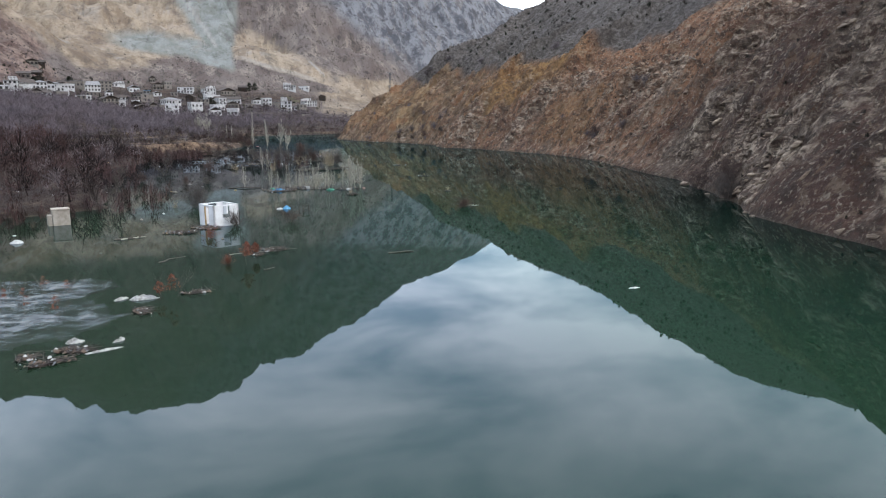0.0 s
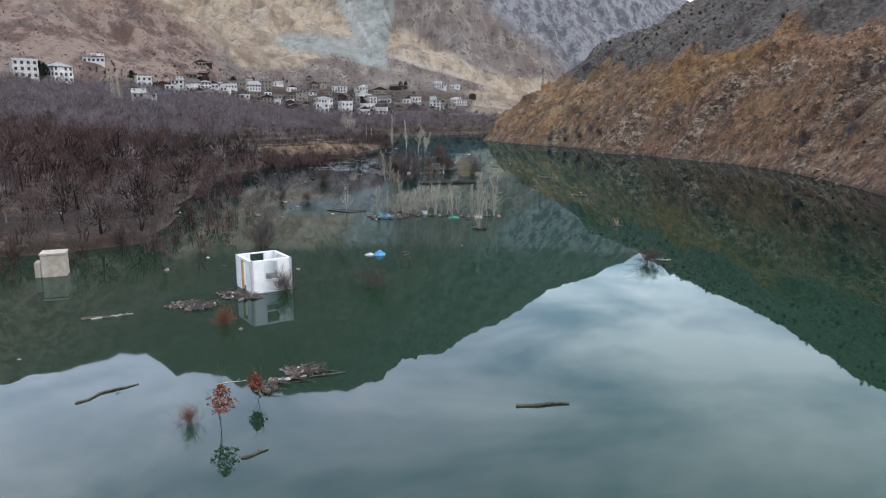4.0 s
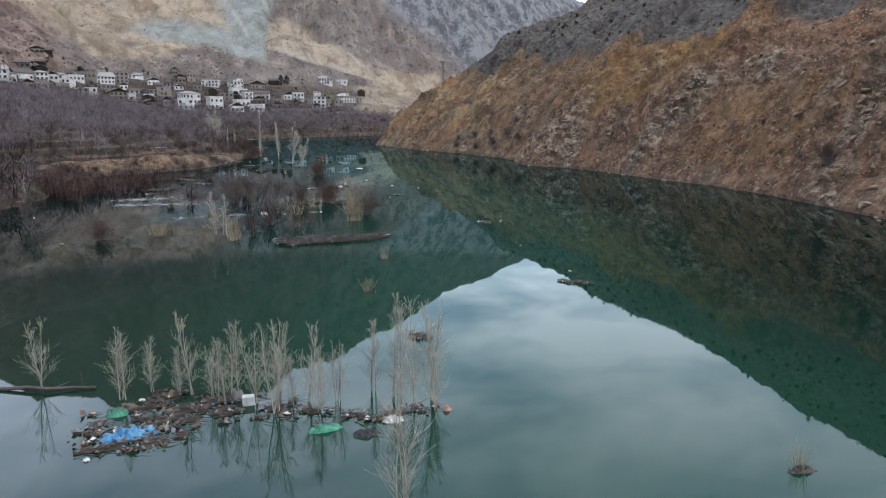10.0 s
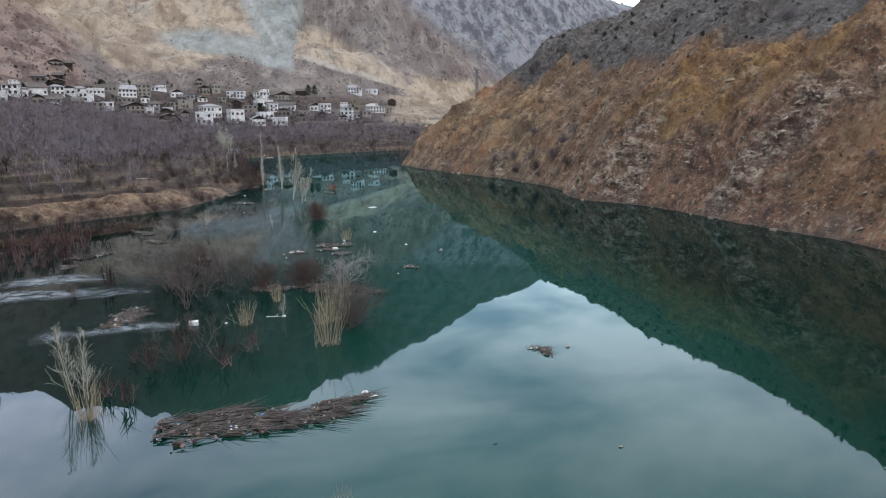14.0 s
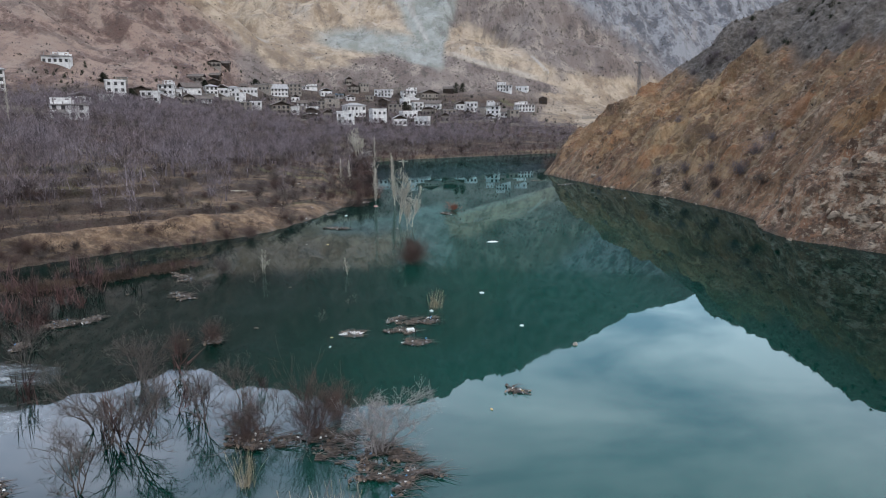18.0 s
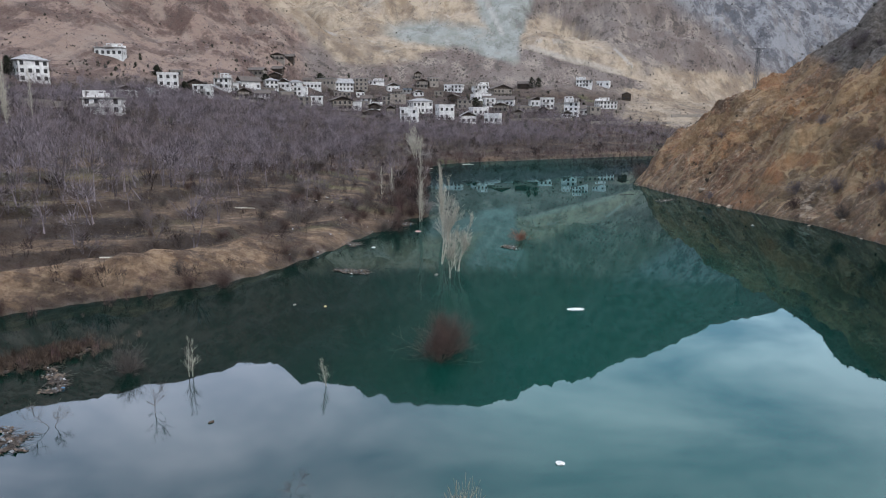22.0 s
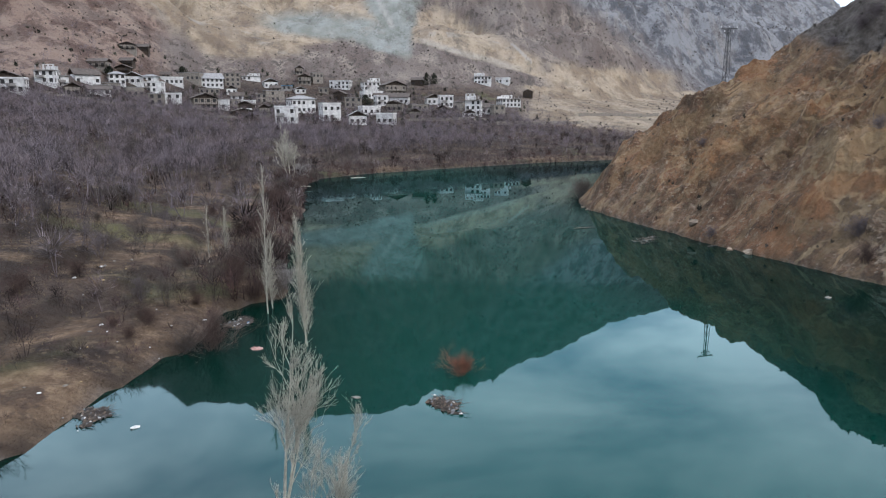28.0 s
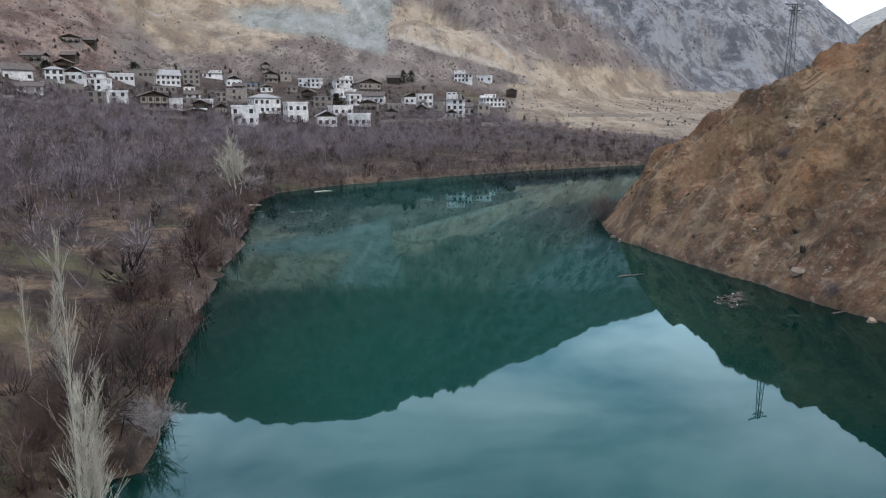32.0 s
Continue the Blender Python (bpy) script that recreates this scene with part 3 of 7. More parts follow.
    tan_lo = np.interp(a, (-22, -16, -10, -4, 0), (6.5, 4.3, 4.9, 6.2, 7))
    left_tan = smooth(a + 1.5 * jag + (el - 4.5) * 1.4, -17, -14.5) * (1 - smooth(a + 0.8 * jag, -2.2, -0.8)) * smooth(el + 0.6 * jag + 0.4 * j2, tan_lo - 0.3, tan_lo + 0.6) * (1 - smooth(el + 0.2 * j2, 11.2, 11.7))
    right_tan = smooth(a + 0.8 * j2, 0.6, 1.5) * (1 - smooth(a + jag, 11.0, 12.5)) * smooth(el + 0.2 * j2 - (5.7 - (a - 3.4) * 0.29), -0.3, 0.2) * (1 - smooth(el + 0.5 * jag - (8.6 - np.abs(a - 3) * 0.48), -0.3, 0.6))
    pit = smooth(a + 0.7 * j2, 11.5, 13.5) * (1 - smooth(a + 0.7 * j2, 21, 24)) * smooth(el + 0.4 * j2, 0.2, 1.0) * (1 - smooth(el + 0.4 * j2 + (a - 13) * 0.12, 3.8, 4.5))
    track = 1 - smooth(np.abs(el - (5.8 - (a - 2.5) * 0.28) + 0.1 * j2), 0.13, 0.30)
    zones["plain"] = zones["plain"] * (1 - 0.9 * smooth(a, 8, 12) * smooth(r, 300, 325))
    zones["riser"] = zones["riser"] * (1 - 0.9 * smooth(a, 6, 10) * smooth(r, 280, 310))
    pit = np.maximum(pit, smooth(a, 9, 12) * smooth(r, 300, 325) * (up < 0.03) * 0.8)
    zones["tan"] = np.clip((left_tan * 0 + east + (~right) * smooth(a, 8, 12) * smooth(r, 300, 325) * (up < 0.03)) * (left_tan + right_tan + pit + track * smooth(a, 0.5, 1.2) * (1 - smooth(a, 12, 15))), 0, 1)
    line = 9 * (el > 5.8) + np.abs(a - (9.6 + (5.5 - el) * 1.1)) * 1.3 + 9 * (el < 4.2)
    line = np.where(el > 6.2, np.abs(a - fall - 0.12 * j2), line)
    zones["streak"] = east * np.clip((1 - smooth(line, 0.12, 0.30)) * (1 - smooth(el, 11, 12)) * np.where(el > 6.2, smooth(el, 6.9, 7.2), 0.8) + 0.55 * track * smooth(a, 0.8, 2.2) * (1 - smooth(a, 9, 11))
                                     + 0.5 * smooth(wave(x, y, 14, 3, 7), 0.42, 0.55) * (left_tan + right_tan), 0, 1)
    zones["upper"] = east * smooth(el + 0.3 * j2, 11.3, 12.2) * smooth(a, -40, -20)
    zones["grass"] = flat * on_left * np.clip(1.3 * np.exp(-((x + 1) / 10) ** 2 - ((y - 295 + 0.15 * x) / 3.2) ** 4) + 0.8 * np.exp(-((x - 2) / 7) ** 2 - ((y - 312) / 2.2) ** 4) - 0.25, 0, 1)
    zones["grey"] = east * smooth(a + 1.5 * jag - (10.5 - el) * 1.35, 11, 14)
    zones["riser"] = np.maximum(zones["riser"], east * np.exp(-((a + 12.1) / 0.55) ** 2 - ((el - 6.0) / 0.32) ** 2))
    zones["streak"] = np.maximum(zones["streak"], smooth(z + 25 * j2, 190, 260) * smooth(r, 1800, 2100) * smooth(a, 25, 30) * (1 - smooth(a, 60, 70)))
    return z, zones


def spaced(stops):
    """Grid lines from (start, step) pairs to the last start."""
    out = []
    for (a, step), (b, _) in zip(stops, stops[1:]):
        n = max(1, round((b - a) / step))
        out.extend(a + (b - a) * i / n for i in range(n))
    return np.array(out + [stops[-1][0]])


def build_ground():
    gx = spaced([(-3000, 150), (-1200, 40), (-500, 14), (-190, 5), (-60, 1.6), (45, 0.5), (126, 1.5), (200, 6), (420, 16), (900, 40), (1500, 150), (3000, 1)])
    gy = spaced([(-1800, 150), (-600, 40), (-150, 8), (20, 1.5), (60, 0.6), (360, 1.6), (500, 3.2), (820, 8), (1300, 14), (2250, 60), (2700, 200), (4400, 1)])
    xx, yy = np.meshgrid(gx, gy)
    z, zones = lie(xx, yy)
    # crags lean out of the slope, so that the face is no plain height map
    push = zones["rock"] * wave(yy * 0.8, z * 1.2 + xx * 0.3, 3.2, 4, 3, 0.66) * 1.9 + zones["hill"] * wave(yy, z, 4.5, 4, 5, 0.6) * 0.55
    xs = xx + push * (z > 0.4)
    co = np.stack([xs, yy, z], -1).reshape(-1, 3)
    nx, ny = len(gx), len(gy)
    i = (np.arange(ny - 1)[:, None] * nx + np.arange(nx - 1)[None]).ravel()
    quads = np.stack([i, i + 1, i + 1 + nx, i + nx], -1)
    me = bpy.data.meshes.new("ground")
    me.vertices.add(len(co))
    me.vertices.foreach_set("co", co.ravel())
    me.loops.add(quads.size)
    me.loops.foreach_set("vertex_index", quads.ravel())
    me.polygons.add(len(quads))
    me.polygons.foreach_set("loop_start", np.arange(len(quads)) * 4)
    broken = (zones["hill"] * (1 - zones["scrub"])).ravel()[quads].mean(1) > 0.5
    me.polygons.foreach_set("use_smooth", ~broken)
    me.update()
    for key, value in zones.items():
        me.attributes.new(key, "FLOAT", "POINT").data.foreach_set("value", np.clip(value, 0, 1).astype(np.float32).ravel())
    me.materials.append(GROUND)
    return tagged(new("ground", me), "rocky brown valley slopes and dry terraced flood plain", "ground", kind="structure")


def height(x, y):
    return float(lie(np.array([x]), np.array([y]))[0][0])


build_ground()


def build_water():
    bm = bmesh.new()
    for x0, x1 in ((-900, 900),):
        vs = [bm.verts.new(p) for p in ((x0, -900, 0), (x1, -900, 0), (x1, 760, 0), (x0, 760, 0))]
        bm.faces.new(vs)
    me = bpy.data.meshes.new("water")
    bm.to_mesh(me)
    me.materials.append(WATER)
    return tagged(new("water", me), "still dark green reservoir water mirroring slopes and sky", "water", kind="structure")


build_water()

# ---------------------------------------------------------------- materials of the things
PLASTER = speckled("weathered_white_plaster", (0.40, 0.39, 0.385), (0.64, 0.63, 0.62), 0.7, bump=0.15, vary=0.42)
CONCRETE = speckled("bare_grey_concrete", (0.17, 0.16, 0.155), (0.29, 0.275, 0.26), 0.8, vary=0.4)
STONE = speckled("rubble_masonry", (0.15, 0.13, 0.115), (0.27, 0.24, 0.21), 1.6, vary=0.4)
TIMBER = speckled("dark_weathered_timber", (0.035, 0.026, 0.02), (0.085, 0.065, 0.052), 2.0, vary=0.4)
TIN = speckled("dull_sheet_metal", (0.16, 0.155, 0.155), (0.30, 0.29, 0.29), 1.2, 0.6, 0.1, vary=0.5)
RUST_TIN = speckled("rusty_sheet_metal", (0.045, 0.035, 0.030), (0.105, 0.082, 0.070), 1.2, 0.7, 0.1, vary=0.4)
BLUE_SHEET = speckled("blue_plastic_sheet", (0.025, 0.12, 0.26), (0.10, 0.28, 0.44), 3.0, 0.45, 0.2)
SKY_SHEET = speckled("light_blue_plastic_sheet", (0.06, 0.22, 0.42), (0.16, 0.40, 0.60), 3.0, 0.45, 0.2)
GREEN_SHEET = speckled("green_plastic_sheet", (0.025, 0.13, 0.085), (0.07, 0.26, 0.17), 3.0, 0.45, 0.2)
GREY_SHEET = speckled("silty_grey_plastic", (0.20, 0.19, 0.18), (0.46, 0.45, 0.43), 5.0, 0.5, 0.2)
WHITE_SHEET = speckled("dirty_white_plastic", (0.40, 0.39, 0.38), (0.60, 0.59, 0.58), 4.0, 0.5, 0.2)
PINK_SHEET = speckled("faded_red_plastic", (0.28, 0.13, 0.11), (0.42, 0.25, 0.23), 4.0, 0.5, 0.2)
BLACK_SHEET = speckled("black_rubber", (0.012, 0.012, 0.012), (0.04, 0.04, 0.04), 4.0, 0.6, 0.2)
def scrap_material():
    k = Nodes("mixed_litter")
    c = k.mix(k.step(k.island(), 0.0, 0.6), (0.018, 0.014, 0.012), (0.120, 0.085, 0.062))
    c = k.mix(k.step(k.island(), 0.78, 0.80), c, (0.13, 0.135, 0.14))
    c = k.mix(k.step(k.island(), 0.93, 0.94), c, (0.46, 0.45, 0.43))
    c = k.mix(k.step(k.island(), 0.985, 0.988), c, (0.05, 0.16, 0.30))
    return k.done(c, 0.7)


SCRAP = scrap_material()
MUD = speckled("wet_brown_litter", (0.020, 0.015, 0.012), (0.062, 0.045, 0.035), 1.5, 0.8, 0.8, own=False)
PALE_BARK = speckled("pale_grey_bark", (0.29, 0.265, 0.22), (0.46, 0.43, 0.365), 3.0, bump=0.4, vary=0.15)
MAUVE_BARK = speckled("mauve_grey_bark", (0.075, 0.060, 0.064), (0.165, 0.138, 0.145), 3.0, bump=0.4, vary=0.4)
GREY_BARK = speckled("grey_brown_bark", (0.055, 0.044, 0.039), (0.12, 0.10, 0.09), 3.0, bump=0.4, vary=0.3)
ASH_BARK = speckled("ash_grey_bark", (0.16, 0.142, 0.138), (0.30, 0.272, 0.262), 3.0, bump=0.4, vary=0.15)
RED_TWIG = speckled("red_brown_twigs", (0.055, 0.034, 0.029), (0.105, 0.068, 0.058), 3.0, vary=0.3)
RUST_TWIG = speckled("rust_red_twigs", (0.145, 0.050, 0.032), (0.235, 0.088, 0.056), 3.0, vary=0.2)
REED = speckled("straw_reed", (0.22, 0.17, 0.11), (0.38, 0.315, 0.22), 3.0, vary=0.2)
STEEL = speckled("galvanised_steel", (0.06, 0.06, 0.065), (0.12, 0.12, 0.125), 2.0, 0.6, 0.1)


def strands(name, tones):
    """Twigs and tufts, each with a tone of its own."""
    k = Nodes(name)
    c = k.mix(k.island(), tones[0], tones[1])
    c = k.mix(k.step(k.noise(0.06, 3, 0.5), 0.4, 0.62), c, k.mix(k.island(), tones[2], tones[3]))
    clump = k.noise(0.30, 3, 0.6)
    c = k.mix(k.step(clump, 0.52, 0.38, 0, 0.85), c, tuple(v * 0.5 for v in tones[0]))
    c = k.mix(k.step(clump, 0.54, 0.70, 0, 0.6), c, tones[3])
    return k.done(c, 0.95)


BRUSH = strands("bare_brush", ((0.024, 0.012, 0.011), (0.092, 0.048, 0.042), (0.026, 0.016, 0.017), (0.118, 0.074, 0.072)))
GROVE = strands("bare_grove", ((0.060, 0.049, 0.057), (0.235, 0.200, 0.220), (0.046, 0.034, 0.037), (0.195, 0.156, 0.162)))
TUFT = strands("dark_scrub", ((0.020, 0.019, 0.013), (0.050, 0.044, 0.031), (0.034, 0.028, 0.026), (0.085, 0.070, 0.064)))
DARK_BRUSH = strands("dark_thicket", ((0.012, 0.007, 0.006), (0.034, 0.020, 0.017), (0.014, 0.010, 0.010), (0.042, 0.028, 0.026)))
PALE_BRUSH = strands("pale_brush", ((0.11, 0.085, 0.085), (0.25, 0.21, 0.205), (0.10, 0.08, 0.083), (0.24, 0.20, 0.205)))
EVERGREEN = strands("dark_evergreen", ((0.012, 0.016, 0.010), (0.036, 0.042, 0.026), (0.016, 0.018, 0.012), (0.05, 0.052, 0.036)))
BAR_GRASS = strands("sodden_grass", ((0.040, 0.027, 0.020), (0.130, 0.088, 0.064), (0.024, 0.017, 0.014), (0.105, 0.074, 0.056)))
GRASS = strands("dry_grass", ((0.15, 0.115, 0.07), (0.26, 0.20, 0.13), (0.10, 0.082, 0.05), (0.20, 0.15, 0.095)))


# near-black colour that paints the shade of the rooms behind empty windows
def room_dark_material():
    k = Nodes("unlit_room_dark")
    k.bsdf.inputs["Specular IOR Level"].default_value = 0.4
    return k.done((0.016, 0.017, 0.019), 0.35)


ROOM_DARK = room_dark_material()


def rock_material():
    k = Nodes("split_slate_rock")
    vec = k.coord((1, 0.6, 2.4), turn=(0.5, 0.35, 0.2))
    c = k.mix(k.step(k.noise(1.1, 5, 0.7, vec), 0.36, 0.62), (0.125, 0.090, 0.068), (0.370, 0.288, 0.216))
    c = k.mix(k.step(k.noise(0.35, 4, 0.6), 0.50, 0.64, 0, 0.5), c, (0.190, 0.122, 0.078))
    c = k.mix(k.math("MULTIPLY", k.island(), 0.6), c, (0.075, 0.058, 0.046))
    return k.done(c, 0.9, k.bump(k.noise(4.0, 5, 0.7, vec), 0.7, 0.12))


ROCK = rock_material()


def ice_material():
    k = Nodes("thin_grey_ice")
    gap = k.step(k.noise(0.35, 8, 0.66), 0.40, 0.54, 0.12, 0.66)
    gap = k.math("MULTIPLY", gap, k.step(k.noise(1.3, 8, 0.74, k.coord((0.6, 1.0, 1.0))), 0.40, 0.52, 0.25, 1.0))
    gap = k.math("MULTIPLY", gap, k.attr("crust"))
    c = k.mix(k.step(k.noise(1.1, 8, 0.72), 0.40, 0.62), (0.085, 0.100, 0.112), (0.270, 0.290, 0.305))
    clear = k.n.new("ShaderNodeBsdfTransparent")
    blend = k.n.new("ShaderNodeMixShader")
    k.l.new(gap, blend.inputs["Fac"])
    k.l.new(clear.outputs[0], blend.inputs[1])
    m = k.done(c, 0.5, k.bump(k.noise(6, 4, 0.6), 0.3, 0.02))
    k.l.new(k.bsdf.outputs[0], blend.inputs[2])
    k.l.new(blend.outputs[0], k.n["Material Output"].inputs["Surface"])
    return m


ICE = ice_material()


# ---------------------------------------------------------------- building blocks
def mesh_of(name, bm, material, smooth_faces=False):
    me = bpy.data.meshes.new(name)
    if smooth_faces:
        for f in bm.faces:
            f.smooth = True
    bm.to_mesh(me)
    bm.free()
    me.materials.append(material)
    return me


def part(name, bm, material, parent, label="", smooth_faces=False):
    ob = new(name, mesh_of(name, bm, material, smooth_faces) if isinstance(bm, bmesh.types.BMesh) else bm)
    ob.parent = parent
    return tagged(ob, label)


def from_arrays(name, co, faces, material):
    me = bpy.data.meshes.new(name)
    n = faces.shape[1]
    me.vertices.add(len(co))
    me.vertices.foreach_set("co", np.asarray(co, np.float32).ravel())
    me.loops.add(faces.size)
    me.loops.foreach_set("vertex_index", faces.ravel().astype(np.int32))
    me.polygons.add(len(faces))
    me.polygons.foreach_set("loop_start", np.arange(len(faces)) * n)
    me.update()
    me.materials.append(material)
    return me


def box(bm, x0, x1, y0, y1, z0, z1, turn=None, bevel=0.0):
    """A box between two corners, turned by a matrix; its edges may be bevelled."""
    vs = [bm.verts.new((x, y, z)) for z in (z0, z1) for y in (y0, y1) for x in (x0, x1)]
    fs = [bm.faces.new([vs[i] for i in f]) for f in ((0, 2, 3, 1), (4, 5, 7, 6), (0, 1, 5, 4), (2, 6, 7, 3), (0, 4, 6, 2), (1, 3, 7, 5))]
    if bevel:
        out = bmesh.ops.bevel(bm, geom=list({e for f in fs for e in f.edges}), offset=bevel, segments=1, affect="EDGES")
        vs = list({v for f in out["faces"] for v in f.verts} | {v for v in vs if v.is_valid})
    if turn is not None:
        bmesh.ops.transform(bm, matrix=turn, verts=vs)
    return vs


def bar(bm, a, b, r0, r1=None, sides=4):
    """A tapered bar from a to b."""
    a, b = Vector(a), Vector(b)
    r1 = r0 if r1 is None else r1
    way = (b - a).normalized()
    u = way.cross(Vector((0, 0, 1)) if abs(way.z) < 0.9 else Vector((1, 0, 0))).normalized()
    v = way.cross(u)
    ring = [[bm.verts.new(p + r * (math.cos(t) * u + math.sin(t) * v)) for t in (2 * math.pi * k / sides for k in range(sides))] for p, r in ((a, r0), (b, r1))]
    for k in range(sides):
        j = (k + 1) % sides
        bm.faces.new((ring[0][k], ring[0][j], ring[1][j], ring[1][k]))
    bm.faces.new(ring[1])
    bm.faces.new(ring[0][::-1])


def holed_wall(bm, length, high, thick, holes, turn, base=0.0):
    """An upright wall along x from 0, with openings (x0, x1, z0, z1) that go right through it."""
    xs = sorted({0.0, length, *(h[0] for h in holes), *(h[1] for h in holes)})
    zs = sorted({base, high, *(h[2] for h in holes), *(min(h[3], high) for h in holes)})
    for x0, x1 in zip(xs, xs[1:]):
        for z0, z1 in zip(zs, zs[1:]):
            xm, zm = (x0 + x1) / 2, (z0 + z1) / 2
            if not any(h[0] < xm < h[1] and h[2] < zm < h[3] for h in holes):
                box(bm, x0, x1, 0, thick, z0, z1, turn)
    bmesh.ops.remove_doubles(bm, verts=bm.verts, dist=0.001)


def lump(rng, length, wide, high, detail=2, rough=0.35, sharp=False):
    """A crumpled or broken lump that rests on z = 0."""
    bm = bmesh.new()
    bmesh.ops.create_icosphere(bm, subdivisions=detail, radius=1.0)
    off = Vector((rng.uniform(0, 99), rng.uniform(0, 99), rng.uniform(0, 99)))
    for v in bm.verts:
        n = noise.noise(v.co * 1.6 + off) * rough + (abs(noise.noise(v.co * 3.7 + off)) - 0.25) * rough * 1.5 + (abs(noise.noise(v.co * 9 + off)) - 0.2) * rough * (detail > 2)
        if sharp:
            n = round(n * 6) / 6
        v.co *= 1 + n
        v.co = Vector((v.co.x * length / 2, v.co.y * wide / 2, max(v.co.z, -0.25) * high * 0.8 + high * 0.2))
    return bm


# ---------------------------------------------------------------- bare trees, bushes and reeds
class Sprout:
    """Collects tapered limbs as arrays: thick ones for the trunk, thin ones for the crown."""

    def __init__(self, seed, thick=1.0, thin=0.006):
        self.thick, self.thin = thick, thin
        self.rng = random.Random(seed)
        self.limbs = {"trunk": ([], []), "crown": ([], [])}

    def limb(self, kind, a, b, r0, r1):
        co, faces = self.limbs[kind]
        r0, r1 = r0 * self.thick, r1 * self.thick
        way = (b - a).normalized()
        u = way.cross(Vector((0.3, 0.2, 1))).normalized()
        v = way.cross(u)
        n = len(co)
        for p, r in ((a, r0), (b, r1)):
            for k in range(3):
                t = 2.0944 * k
                co.append(p + r * (math.cos(t) * u + math.sin(t) * v))
        for k in range(3):
            j = (k + 1) % 3
            faces.append((n + k, n + j, n + 3 + j, n + 3 + k))

    def branch(self, p, way, length, radius, depth, kids, spread, lift, kind):
        rng, steps = self.rng, 3
        stops = [p]
        for i in range(steps):
            way = (way + Vector((rng.gauss(0, 0.13), rng.gauss(0, 0.13), rng.gauss(0, 0.07) + lift))).normalized()
            q = stops[-1] + way * length / steps
            stops.append(q)
        self.tube(kind, stops, [max(radius * (1 - 0.27 * i), self.thin) for i in range(steps + 1)])
        if depth:
            for n in range(kids):
                f = rng.uniform(0.25, 1.0)
                i = min(int(f * steps), steps - 1)
                start = stops[i].lerp(stops[i + 1], f * steps - i)
                a, s = rng.uniform(0, 2 * math.pi), rng.uniform(0.6, 1.25) * spread
                u = way.cross(Vector((0.1, 0.4, 1))).normalized()
                v = way.cross(u)
                out = (way * math.cos(s) + (u * math.cos(a) + v * math.sin(a)) * math.sin(s)).normalized()
                self.branch(start, out, length * rng.uniform(0.4, 0.68), radius * 0.5, depth - 1, max(2, kids - 1), spread, lift, "crown")

    def tube(self, kind, points, radii):
        """One unbroken limb through several points."""
        co, faces = self.limbs[kind]
        n = len(co)
        for i, (p, r) in enumerate(zip(points, radii)):
            way = (points[min(i + 1, len(points) - 1)] - points[max(i - 1, 0)]).normalized()
            u = way.cross(Vector((0.3, 0.9, 0.2))).normalized()
            v = way.cross(u)
            co.extend(p + r * self.thick * (math.cos(2.0944 * k) * u + math.sin(2.0944 * k) * v) for k in range(3))
            if i:
                faces.extend((n + 3 * i - 3 + k, n + 3 * i - 3 + (k + 1) % 3, n + 3 * i + (k + 1) % 3, n + 3 * i + k) for k in range(3))

    def thing(self, name, label, category, group, trunk_mat, crown_mat):
        root = tagged(new(name), label, category, group)
        for kind, (co, faces) in self.limbs.items():
            if faces:
                ob = part(kind if "tree" in name or "poplar" in name else {"trunk": "stem", "crown": "twig_mass"}[kind],
                          from_arrays(kind, np.array(co), np.array(faces), trunk_mat if kind == "trunk" else crown_mat), None, root)
                if kind == "crown":
                    tagged(ob, kind="stuff")
        return root


def poplar(seed, thick=1.0, tilt=0.16, count=70):
    """A slender bare poplar, 10 m high: one trunk, and steep fine branches all along it."""
    s = Sprout(seed, thick)
    rng = s.rng
    way, stops = Vector((rng.gauss(0, 0.04), rng.gauss(0, 0.04), 1)).normalized(), [Vector((0, 0, -0.6))]
    for i in range(10):
        way = (way + Vector((rng.gauss(0, 0.035), rng.gauss(0, 0.035), 0.1))).normalized()
        stops.append(stops[-1] + way * 1.06)
    s.tube("trunk", stops, [0.085 * (1.02 - i / 10.2) for i in range(11)])
    for n in range(count):
        f = rng.uniform(1.0, 9.6)
        i = int(f)
        start, a, lean = stops[i].lerp(stops[i + 1], f - i), rng.uniform(0, 6.28), abs(rng.gauss(tilt * 1.6, tilt))
        out = Vector((math.cos(a) * math.sin(lean), math.sin(a) * math.sin(lean), math.cos(lean)))
        s.branch(start, out, rng.uniform(1.0, 2.4) * (1.15 - f / 13), 0.011, 1, 6, 0.28, 0.08, "crown")
    return s.thing("poplar", "slender bare pale-barked poplar standing at the water's edge", "tree", "bare poplars", PALE_BARK, PALE_BARK)


